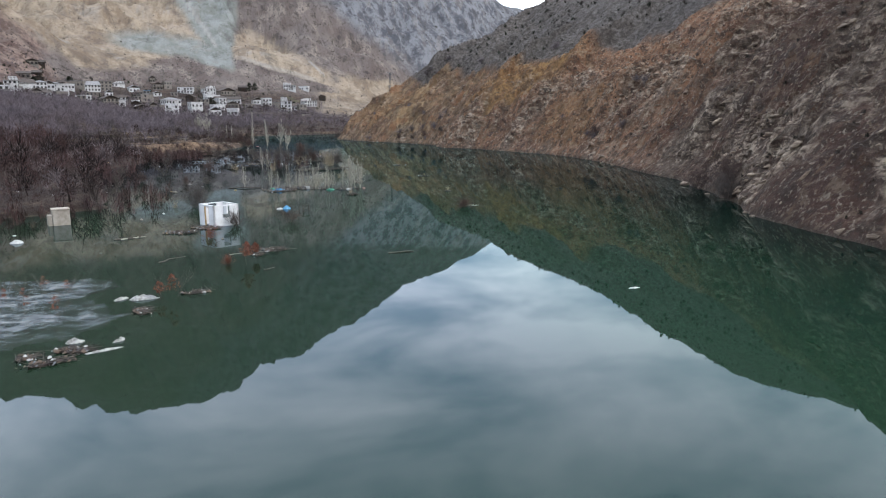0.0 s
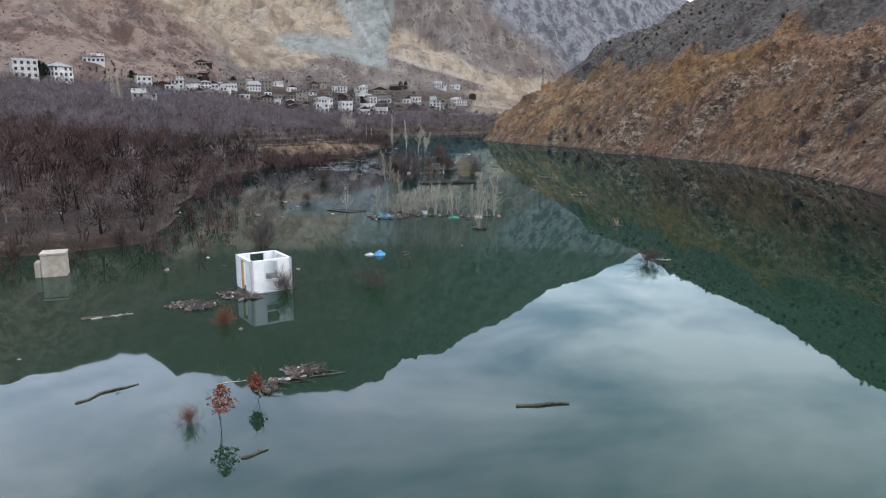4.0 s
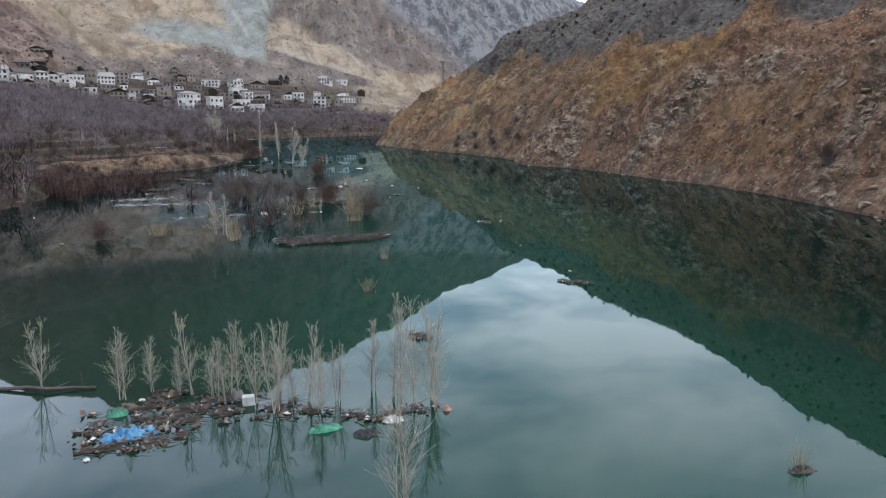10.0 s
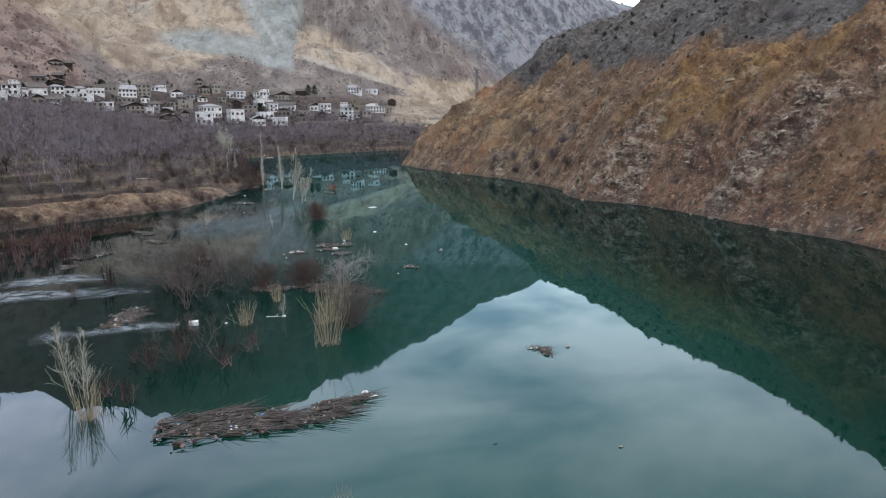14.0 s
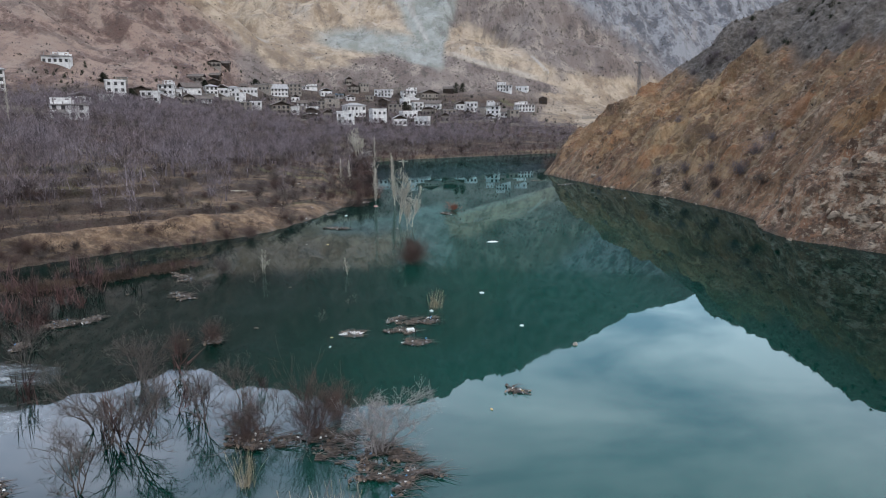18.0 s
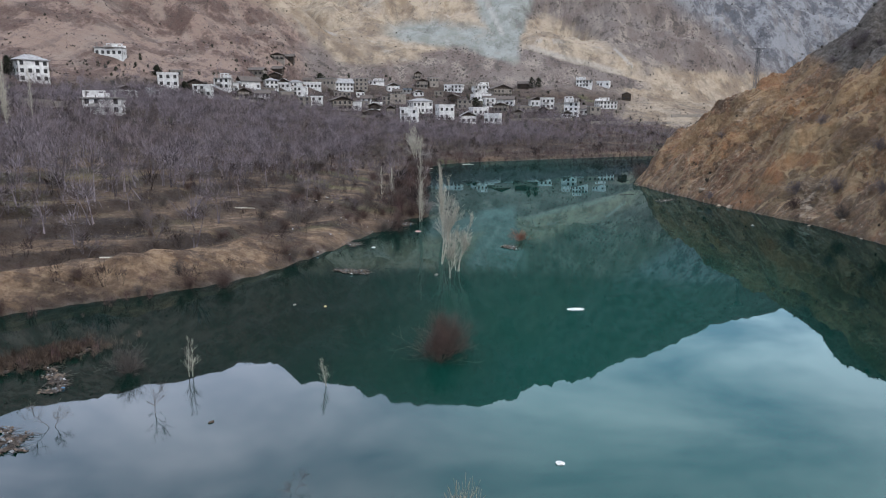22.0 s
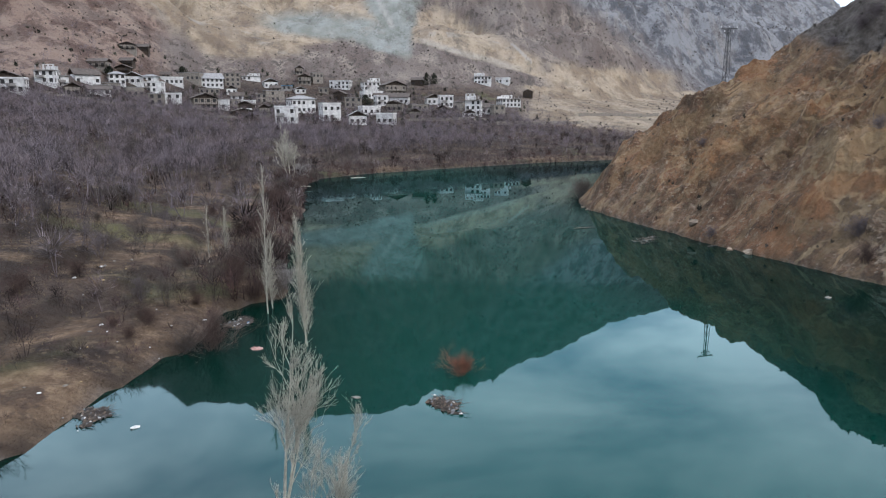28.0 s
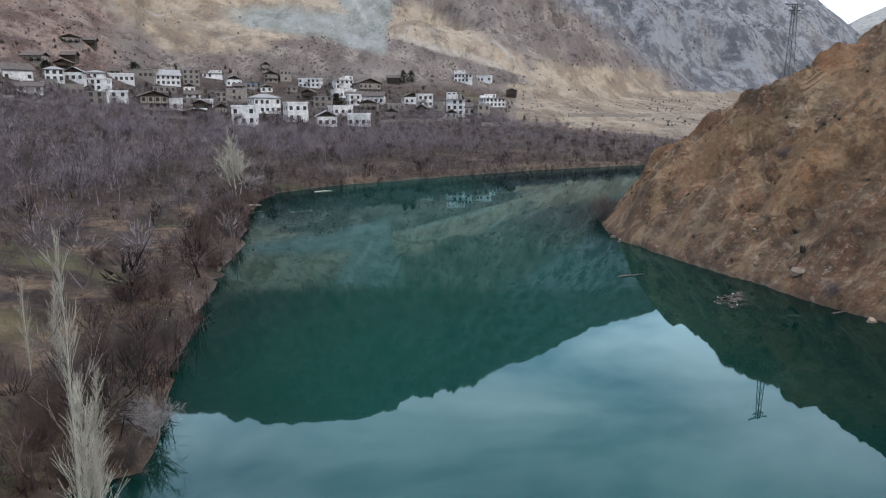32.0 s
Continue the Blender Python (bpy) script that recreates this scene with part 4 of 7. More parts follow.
def fan_poplar(seed):
    """A pale bare tree, 10 m high: two or three stems that fork steeply again and again."""
    s = Sprout(seed, 1.0, 0.006)
    rng = s.rng
    for n in range(3):
        a, lean = rng.uniform(0, 6.28), 0.05 + 0.10 * n
        way = Vector((math.cos(a) * math.sin(lean), math.sin(a) * math.sin(lean), math.cos(lean)))
        stops, high = [Vector((0.22 * math.cos(a), 0.22 * math.sin(a), -0.6))], 1.0 - 0.16 * n
        for i in range(8):
            way = (way + Vector((rng.gauss(0, 0.06), rng.gauss(0, 0.06), 0.03))).normalized()
            stops.append(stops[-1] + way * 1.22 * high)
        s.tube("trunk" if n == 0 else "crown", stops, [0.10 * high * (1.06 - i / 8.2) for i in range(9)])
        for m in range(12):
            f = rng.uniform(2.4, 7.6)
            i = int(f)
            b, t = rng.uniform(0, 6.28), rng.uniform(0.35, 0.62)
            out = (way + Vector((math.cos(b), math.sin(b), 0)) * t).normalized()
            s.branch(stops[i].lerp(stops[i + 1], f - i), out, rng.uniform(1.6, 3.2) * (1.2 - f / 11), 0.030, 3, 5, 0.42, 0.10, "crown")
    return s.thing("poplar", "pale straw-grey bare tree forking steeply from slender stems", "tree", "bare poplars", PALE_BARK, PALE_BARK)


def sapling(seed):
    """A thin young poplar with a loose open crown, 4 m high."""
    s = Sprout(seed, 1.0, 0.004)
    rng = s.rng
    for stem in range(rng.choice((2, 3))):
        way, stops = Vector((rng.gauss(0, 0.07), rng.gauss(0, 0.07), 1)).normalized(), [Vector((rng.gauss(0, 0.1), rng.gauss(0, 0.1), -0.4))]
        for i in range(8):
            way = (way + Vector((rng.gauss(0, 0.05), rng.gauss(0, 0.05), 0.1))).normalized()
            stops.append(stops[-1] + way * 0.55)
        s.tube("crown" if stem else "trunk", stops, [0.034 * (1.1 - i / 8.5) for i in range(9)])
        for n in range(30):
            f = rng.uniform(0.8, 7.8)
            i = int(f)
            a, lean = rng.uniform(0, 6.28), rng.uniform(0.3, 0.72)
            out = Vector((math.cos(a) * math.sin(lean), math.sin(a) * math.sin(lean), math.cos(lean)))
            s.branch(stops[i].lerp(stops[i + 1], f - i), out, rng.uniform(0.6, 1.4) * (1.2 - f / 8.6), 0.0075, 1, 5, 0.5, 0.03, "crown")
    return s.thing("young_poplar", "thin pale leafless young poplar standing in shallow water", "tree", "young poplars", PALE_BARK, PALE_BARK)


def bare_tree(seed, bark, label, stems=3, reach=2.6, spread=0.66, thick=0.85):
    """A spreading leafless tree, 5 m high."""
    s = Sprout(seed, thick, 0.005)
    rng = s.rng
    for n in range(stems):
        a = 2 * math.pi * (n + rng.random() * 0.7) / stems
        s.branch(Vector((rng.gauss(0, 0.1), rng.gauss(0, 0.1), -0.5)), Vector((0.4 * math.cos(a), 0.4 * math.sin(a), 1)).normalized(),
                 reach * rng.uniform(0.85, 1.15), 0.075, 4, 6, spread, 0.05, "trunk" if n == 0 else "crown")
    return s.thing("bare_tree", label, "tree", "bare trees", bark, bark)


def bush(seed, mat, label, fan=0.75):
    """A leafless many-stemmed bush, 2 m high."""
    s = Sprout(seed, 0.7)
    rng = s.rng
    for n in range(46):
        a, t = rng.uniform(0, 6.28), abs(rng.gauss(0, fan * 0.8))
        s.branch(Vector((rng.gauss(0, 0.14), rng.gauss(0, 0.14), -0.3)), Vector((math.cos(a) * math.sin(t), math.sin(a) * math.sin(t), math.cos(t))),
                 rng.uniform(0.8, 1.8), 0.014, 2, 5, 0.6, 0.05, "trunk" if n < 1 else "crown")
    return s.thing("bush", label, "bush", "bare bushes", mat, mat)


def reeds(seed):
    """A clump of straight dry stems, 2 m high."""
    s = Sprout(seed)
    rng = s.rng
    for n in range(56):
        a, t, d = rng.uniform(0, 6.28), abs(rng.gauss(0, 0.24)), abs(rng.gauss(0, 0.3))
        p = Vector((d * math.cos(a), d * math.sin(a), -0.2))
        s.branch(p, Vector((math.cos(a) * math.sin(t), math.sin(a) * math.sin(t), math.cos(t))), rng.uniform(0.9, 2.1), 0.013, 0, 0, 0.3, 0.02, "crown")
    return s.thing("reed_clump", "pale dry reeds standing in shallow water", "reeds", "reed clumps", REED, REED)


def planted(makers, places, seed, full, sink=0.0):
    """Sets copies of a few plants at (x, y, height[, width]); full: the height of the plant as made."""
    rng, made, first = random.Random(seed), [], {}
    for i, (x, y, high, *wide) in enumerate(places):
        n = i % len(makers)
        s = high / full
        w = s if not wide else s * 0.5 + wide[0] / full * 0.5
        m = Matrix.Translation((x, y, max(height(x, y), 0.0) - sink)) @ Matrix.Rotation(rng.uniform(0, 6.28), 4, "Z") @ Matrix.Diagonal((w, w, s, 1))
        if n not in first:
            first[n] = (makers[n](), m)
        else:
            made.append(copy_thing(first[n][0], m))
    for ob, m in first.values():
        ob.matrix_basis = m


# poplars and pale saplings
planted([lambda: poplar(1, 1.0, 0.09, 60), lambda: poplar(2, 1.0, 0.15, 170)],
        [(19.6, 271.6, 12.5, 8.0), (24.1, 262.8, 9.4, 8.5), (23.8, 263.4, 8.2, 8.0), (19.7, 273.2, 6.0, 8), (-92, 330, 15), (-86, 322, 14),
         (-96, 345, 13), (12.9, 285.6, 5.6), (10.8, 286.2, 6.2)], 11, 10.0)
planted([lambda: fan_poplar(7), lambda: fan_poplar(8)],
        [(25.7, 241.0, 9.3), (28.0, 237.6, 6.4), (27.4, 234.4, 5.2), (5.0, 378.0, 12.0, 16), (1.9, 398.8, 11.5, 16)], 19, 10.0)
planted([lambda: sapling(4), lambda: sapling(5), lambda: sapling(9)],
        [(6.0, 105.1, 3.1), (9.6, 102.9, 3.1), (11.8, 102.6, 2.0), (12.4, 102.6, 3.5), (13.1, 102.1, 2.4), (14.0, 102.1, 3.1), (15.0, 101.0, 3.2), (15.6, 99.9, 3.8),
         (16.3, 100.4, 2.0), (16.9, 100.3, 3.4), (17.4, 99.3, 2.8), (18.9, 91.6, 4.4), (21.3, 99.1, 4.6), (22.1, 99.5, 4.3), (19.8, 101.0, 3.1), (21.8, 98.3, 2.6),
         (10.6, 103.4, 2.4), (13.6, 101.2, 2.7), (16.0, 102.0, 3.0), (18.2, 100.4, 2.6), (20.6, 100.2, 3.8)], 12, 4.0)
planted([lambda: sapling(6), lambda: sapling(10)], [(12.0, 143.5, 4.4), (12.8, 143.0, 3.9), (23.5, 157.0, 1.8), (13.3, 205.5, 2.6), (22.3, 204.8, 1.9)], 13, 4.0)
DEAD = [(22.2, 187.0, 1.7), (24.0, 192.7, 1.5), (7.3, 188.4, 2.2), (14.3, 184.0, 2.4), (13.9, 199.9, 2.6), (9.2, 197.7, 2.4), (-0.2, 195.9, 2.0)]
# foot of each bush on the hill, its height and width
HILL_BUSHES = [(80.9, 285.2, 2.2, 3.0), (83.5, 277.0, 2.4, 3.2), (85.4, 267.3, 2.4, 3.2), (86.8, 258.3, 2.8, 3.8), (89.7, 258.4, 2.4, 3.2), (88.3, 275.5, 2.0, 2.6), (91.6, 257.0, 2.2, 3.0),
               (83.2, 257.8, 1.4, 2.0), (87.1, 292.5, 1.8, 2.2), (92.3, 150.4, 1.8, 2.6), (91.1, 136.3, 2.2, 2.8), (120.9, 224.0, 3.2, 4.6), (95.5, 158.8, 1.4, 2.0), (104.3, 147.7, 2.2, 2.8),
               (107.0, 154.8, 1.8, 2.4), (99.0, 178.9, 1.2, 1.8), (89.7, 209.4, 1.4, 2.2), (79.2, 322.5, 1.6, 2.0), (106.5, 327.5, 2.6, 3.6), (108.5, 326.5, 2.2, 3.0), (103.5, 329.0, 1.8, 2.4), (110.5, 325.0, 2.0, 2.8), (71.7, 300.6, 1.6, 2.2), (114.6, 277.5, 2.6, 4.0), (117.0, 324.6, 2.4, 3.2)]
# spreading trees
planted([lambda: bare_tree(21, GREY_BARK, "dark leafless tree standing in the flooded bay"), lambda: bare_tree(22, GREY_BARK, "dark leafless tree standing in the flooded bay"),
         lambda: bare_tree(23, GREY_BARK, "dark leafless tree standing in the flooded bay")],
        [(16.7, 165.0, 5.6), (15.6, 166.4, 4.6), (19.0, 169.0, 4.6), (15.8, 161.4, 4.4), (13.6, 167.8, 4.4), (20.2, 171.5, 3.8), (22.6, 167.4, 3.4), (13.2, 174.5, 4.0),
         (12.7, 175.3, 4.2), (18.2, 150.6, 3.2), (16.5, 148.4, 3.0), (4.0, 178.0, 4.4), (-10.1, 85.0, 5.0), (-14.3, 103.6, 4.4), (-12.1, 118.2, 4.6),
         (-6.2, 150.9, 4.5), (-6.0, 133, 4.0), (2.0, 290.0, 4.2), (4.9, 285.0, 3.9), (-7.5, 310.3, 5.9), (12.0, 269.6, 4.2), (10.7, 278.8, 4.1),
         (14.0, 276.1, 4.3), (-27.8, 369.8, 8.7), (-5.7, 365.7, 9.0)], 14, 5.0)
planted([lambda: bare_tree(28, GREY_BARK, "thin dead sapling standing in the flooded bay", 1, 3.0, 0.7, 0.6), lambda: bare_tree(29, GREY_BARK, "thin dead sapling standing in the flooded bay", 2, 2.4, 0.8, 0.6)],
        DEAD, 66, 5.0)
planted([lambda: bare_tree(30, RED_TWIG, "small leafless tree with fine rust-brown twigs in water", 5, 1.9, 0.8, 0.55)], [(8.0, 68.3, 2.9, 5.0)], 31, 5.0)
planted([lambda: bare_tree(24, ASH_BARK, "pale grey leafless spreading tree on a raft of litter", 6, 2.2, 0.8, 0.7)],
        [(28.9, 164.8, 5.2, 6.6), (6.0, 385, 7), (19.7, 279.7, 4.2, 5.0)], 15, 5.0)
def on_the_plain(count, x0, x1, y0, y1, inland, low, high, seed):
    """Chance places on the flood plain, at least so far from the shore and at most so far."""
    rng = np.random.RandomState(seed)
    x, y = rng.uniform(x0, x1, count * 12), rng.uniform(y0, y1, count * 12)
    d = -along(x, y, LEFT_SHORE)[0]
    zones = lie(x, y)[1]
    ok = np.flatnonzero((d > inland[0]) & (d < inland[1]) & (zones["plain"] > 0.5) & (zones["sand"] < 0.5))[:count]
    return [(float(x[i]), float(y[i]), float(rng.uniform(low, high))) for i in ok]


planted([lambda: bare_tree(25, MAUVE_BARK, "grey-mauve leafless tree on the dry flood plain"), lambda: bare_tree(26, MAUVE_BARK, "grey-mauve leafless tree on the dry flood plain"),
         lambda: bare_tree(27, GREY_BARK, "dark leafless tree on the dry flood plain")],
        on_the_plain(70, -75, 14, 225, 400, (3, 60), 2.6, 5.2, 91) + on_the_plain(60, -100, 60, 330, 450, (5, 140), 4.0, 7.5, 92) + on_the_plain(30, -60, -10, 90, 215, (0, 40), 3.0, 5.5, 93), 94, 5.0)
# bushes
planted([lambda: bush(35, RED_TWIG, "dense red-brown leafless bush on the bank"), lambda: bush(36, GREY_BARK, "dark leafless bush on the bank")],
        on_the_plain(44, 4, 20, 274, 400, (0, 6), 1.6, 3.2, 95) + on_the_plain(6, 4, 18, 250, 274, (0, 6), 1.0, 1.8, 90) + on_the_plain(40, -60, 10, 200, 330, (4, 45), 1.0, 2.4, 96) + on_the_plain(22, -20, 12, 196, 250, (0, 3.5), 0.9, 1.8, 97), 98, 2.0)
planted([lambda: bush(37, MAUVE_BARK, "mauve-grey leafless bush on the rocky slope")], HILL_BUSHES, 99, 2.0)
planted([lambda: bush(31, GREY_BARK, "grey leafless bush with thin upright stems"), lambda: bush(32, RED_TWIG, "red-brown leafless bush standing in water"),
         lambda: bush(33, RED_TWIG, "red-brown leafless bush standing in water")],
        [(-0.8, 83.9, 3.0, 3.3), (28.2, 73.1, 1.2, 3.3), (29.0, 211.5, 3.0, 2.6), (29.4, 212.3, 2.6, 2.4), (25.2, 166.8, 3.6, 2.4), (21.9, 166.3, 2.6, 2.6), (28.5, 153.8, 3.6), (1.7, 143.1, 2.4, 3.4), 
         (17.2, 262.4, 3.4), (15.4, 262.2, 2.0), (13.6, 180.0, 1.8), (15.1, 182.3, 1.7), (9.0, 205.8, 1.9), (6.0, 228.0, 2.0), (28.7, 210.0, 2.4),
         (1.0, 114.5, 1.5), (-9.0, 121.4, 1.8), (-2.3, 115.1, 1.3), (3.0, 67.8, 1.6), (26.3, 168.6, 2.4, 2.2),
         (64.0, 71.5, 4.0, 6.0), (60.5, 67.5, 3.6, 6.0), (67.0, 80.0, 3.4, 5.0), (93.0, 151, 3.0, 4.0), (67.0, 350.0, 3.4, 5), (69.0, 357.0, 4.0, 6), (84.0, 262, 2.6, 3.6),
         (82.0, 270, 2.6, 3.4), (79.0, 281.0, 2.2, 3.0), (96.0, 141.0, 2.4, 3.0), (86.5, 248.0, 2.4, 3.0)], 16, 2.0)
planted([lambda: bush(34, RUST_TWIG, "rust-red leafless shrub rising from the water")], [(35.1, 256.9, 1.5, 2.6), (1.4, 49.6, 0.8, 0.6), (0.4, 61.4, 1.1, 0.8)], 17, 2.0)
planted([lambda: reeds(41), lambda: reeds(42)],
        [(27.0, 154.7, 4.0, 2.4), (26.5, 149.3, 4.2, 2.2), (20.8, 155.6, 2.3, 2.0), (13.7, 140.0, 2.8, 1.6), (31.6, 191.5, 1.9, 2.0), (6.7, 144.2, 1.6, 3.5), (25.6, 128.1, 1.4, 0.7),
         (32.5, 90.6, 1.1, 0.8), (18.9, 91.4, 0.9, 0.9), (23.1, 161.9, 2.2, 0.9), (28.0, 156.4, 3.4, 2.0), (22.5, 118, 1.2, 1.4), (-3.0, 84.5, 0.9, 1.0)], 18, 2.0)


def rust_sapling(x, y, high, wide, seed, n=420):
    """A thin stem with a small crown of dead rust-brown leaves."""
    s, rng = Sprout(seed, 0.5, 0.004), np.random.RandomState(seed)
    s.branch(Vector((0, 0, -0.5)), Vector((0.02, 0.03, 1)), high * 0.8 + 0.5, 0.03, 2, 7, 0.5, 0.1, "trunk")
    root = s.thing("leafy_tree", "thin sapling with dead rust-brown leaves standing in water", "tree", "rust-leaved saplings", GREY_BARK, GREY_BARK)
    up, a = rng.uniform(0.0, 1.0, n), rng.uniform(0, 2 * np.pi, n)
    reach = wide / 2 * np.sin(np.pi * np.clip(up * 0.75 + 0.22, 0, 1)) * np.sqrt(rng.rand(n)) * (1 + 0.3 * np.sin(4 * a + 5 * up))
    mid = np.stack([reach * np.cos(a), reach * np.sin(a), high * (0.40 + 0.60 * up)], -1)
    u, v = rng.normal(0, 0.030, (n, 3)), rng.normal(0, 0.030, (n, 3)) - [0, 0, 0.02]
    co = np.stack([mid - u, mid + v, mid + u, mid - v], 1).reshape(-1, 3)
    tagged(part("leaves", from_arrays("leaves", co, np.arange(n * 4).reshape(-1, 4), RUST_TWIG), None, root, "dead rust-brown leaves"), kind="stuff")
    root.matrix_basis = Matrix.Translation((x, y, 0))


rust_sapling(2.7, 48.8, 1.65, 0.85, 301)
rust_sapling(3.45, 51.2, 1.15, 0.6, 302)
for seed, (x, y, high, wide) in enumerate(((-1.9, 40.4, 1.5, 0.9), (-2.6, 41.0, 1.0, 0.7), (-7.4, 38.7, 1.2, 0.55), (-9.0, 39.6, 1.5, 0.5), (-9.0, 44.4, 1.1, 0.5), (-7.8, 44.2, 0.9, 0.45), (-10.6, 42.6, 0.9, 0.4))):
    rust_sapling(x, y, high, wide, 303 + seed, 130 if seed < 2 else 45)


# ---------------------------------------------------------------- brush, groves and scrub, past counting
# village houses: place, width, height, kind
VILLAGE_WEST = [(-103, 501, 7.8, 6.6, 'u'), (-110, 554, 8.9, 4.4, 'd'), (-107, 582, 6.4, 2.7, 'd'), (-102, 525, 11.2, 6.3, 't'), (-98, 546, 7.7, 6.3, 'h'), (-96, 559, 8.1, 5.6, 't'), (-96, 533, 6.5, 3.9, 'g'), (-96, 582, 8.1, 3.8, 'h'), (-83, 526, 7.8, 4.6, 'g'), (-90, 566, 10.4, 5.2, 'w'), (-92, 604, 12.7, 3.8, 'w'), (-96, 607, 5.2, 3.5, 'd'), (-89, 623, 14.0, 4.6, 'g'), (-70, 535, 7.1, 4.7, 'w'), (-72, 522, 5.6, 3.8, 'w'), (-54, 527, 11.1, 6.9, 'd')]
VILLAGE_MIDDLE = [(-48, 533, 4.0, 4.3, 'w'), (-49, 557, 6.6, 3.3, 'g'), (-77, 629, 13.6, 8.1, 't'), (-68, 640, 9.6, 8.3, 'g'), (-61, 659, 12.0, 4.0, 'u'), (-48, 653, 9.3, 5.6, 't'), (-40, 652, 8.6, 3.0, 'b'), (-36, 519, 5.4, 2.7, 'w'), (-41, 552, 4.5, 3.3, 'w'), (-41, 585, 5.6, 4.7, 'g'), (-35, 591, 10.8, 6.2, 'g'), (-75, 614, 11.9, 3.3, 'g'), (-27, 518, 3.9, 5.4, 'd'), (-15, 497, 8.9, 6.8, 'w'), (-15, 553, 12.8, 8.4, 'h'), (1, 524, 8.9, 7.5, 'w')]
VILLAGE_EAST = [(13, 511, 8.1, 5.6, 't'), (24, 515, 8.2, 4.6, 'w'), (17, 556, 9.9, 3.9, 'w'), (-30, 669, 9.0, 6.5, 'd'), (-22, 675, 7.7, 7.0, 'g'), (-8, 669, 13.9, 5.2, 'w'), (-30, 651, 7.3, 4.0, 't'), (6, 588, 9.7, 5.4, 'g'), (13, 667, 11.8, 7.6, 'u'), (15, 634, 12.9, 4.2, 'w'), (21, 598, 7.0, 5.3, 'w'), (28, 651, 14.7, 9.0, 'd'), (30, 605, 11.4, 5.7, 't'), (42, 678, 8.6, 5.0, 'd'), (50, 611, 9.2, 5.5, 't'), (56, 597, 8.3, 6.5, 'w')]
VILLAGE_SIDE = [(67, 564, 8.6, 10.5, 'u'), (87, 696, 12.7, 7.5, 'u'), (102, 707, 10.0, 3.8, 'w'), (95, 618, 12.6, 6.6, 'u'), (81, 568, 6.9, 6.6, 'g'), (41, 580, 9.5, 3.6, 'g'), (61, 582, 5.7, 4.5, 'g'), (-150, 390, 11.8, 9.4, 'w'), (-141, 411, 11.4, 10.3, 'h'), (-146, 469, 12.7, 5.3, 'u'), (-117, 465, 9.4, 6.2, 'w'), (-112, 421, 9.4, 3.6, 't'), (-108, 434, 5.9, 3.3, 'w'), (-101, 463, 8.5, 5.1, 'w'), (-90, 368, 11.6, 6.9, 'u'), (-106, 496, 7.9, 7.4, 'u')]
VILLAGE = VILLAGE_WEST + VILLAGE_MIDDLE + VILLAGE_EAST + VILLAGE_SIDE


def sprigs(name, label, centres, sizes, per, material, seed, lean=0.9, wide=0.02, squat=1.0):
    """Bare twiggy growth at many places: each place a spray of tapering twigs. One object of stuff."""
    rng = np.random.RandomState(seed)
    n = len(centres)
    c, s = np.repeat(centres, per, 0), np.repeat(sizes, per)[:, None]
    a, t = rng.uniform(0, 2 * np.pi, n * per), np.abs(rng.normal(0, lean * 0.55, n * per))
    way = np.stack([np.cos(a) * np.sin(t), np.sin(a) * np.sin(t), np.cos(t) * squat], -1)
    rise = rng.uniform(0, 0.55, (n * per, 1)) ** 1.3
    base = c + np.array([0, 0, 1.0]) * s * rise * squat + rng.normal(0, 0.09, (n * per, 3)) * s * [1, 1, 0.2]
    tip = base + way * s * rng.uniform(0.3, 0.62, (n * per, 1))
    b = rng.uniform(0, 2 * np.pi, n * per)
    side = np.stack([np.cos(b), np.sin(b), 0.3 * np.sin(3 * b)], -1) * (wide * s)
    co = np.stack([base - side, base + side, tip], 1).reshape(-1, 3)
    faces = np.arange(n * per * 3).reshape(-1, 3)
    return tagged(new(name, from_arrays(name, co, faces, material)), label, "vegetation", kind="stuff")


def crowns(name, label, centres, sizes, per, material, seed, wide=0.008):
    """Bare round-crowned trees at many places: a stem each, and fine twigs that point outwards. One object of stuff."""
    rng = np.random.RandomState(seed)
    n = len(centres)
    c, s = np.repeat(centres, per, 0), np.repeat(sizes, per)[:, None]
    out = rng.normal(0, 1, (n * per, 3))
    out /= np.linalg.norm(out, axis=1, keepdims=True)
    out[:, 2] = out[:, 2] * 0.75 + 0.25
    depth = rng.uniform(0.15, 0.85, (n * per, 1)) ** 0.7
    base = c + [0, 0, 1] * s * 0.52 + out * s * [0.34, 0.34, 0.40] * depth * 0.9
    tip = base + (out + [0, 0, 0.35] + rng.normal(0, 0.35, (n * per, 3))) * s * rng.uniform(0.10, 0.22, (n * per, 1))
    stem = np.arange(n * per) % per < 3
    foot = c + rng.normal(0, 0.02, (n * per, 3)) * s
    base, tip = np.where(stem[:, None], foot, base), np.where(stem[:, None], c + [0, 0, 1] * s * 0.6 + rng.normal(0, 0.12, (n * per, 3)) * s, tip)
    b = rng.uniform(0, 2 * np.pi, n * per)
    side = np.stack([np.cos(b), np.sin(b), 0.3 * np.sin(3 * b)], -1) * s * np.where(stem, wide * 2.2, wide)[:, None]
    co = np.stack([base - side, base + side, tip], 1).reshape(-1, 3)
    return tagged(new(name, from_arrays(name, co, np.arange(n * per * 3).reshape(-1, 3), material)), label, "vegetation", kind="stuff")


def scatter(x0, x1, y0, y1, step, seed):
    rng = np.random.RandomState(seed)
    gx, gy = np.meshgrid(np.arange(x0, x1, step), np.arange(y0, y1, step))
    p = np.stack([gx.ravel(), gy.ravel()], -1) + rng.uniform(-0.6, 0.6, (gx.size, 2)) * step
    return p[:, 0], p[:, 1], rng


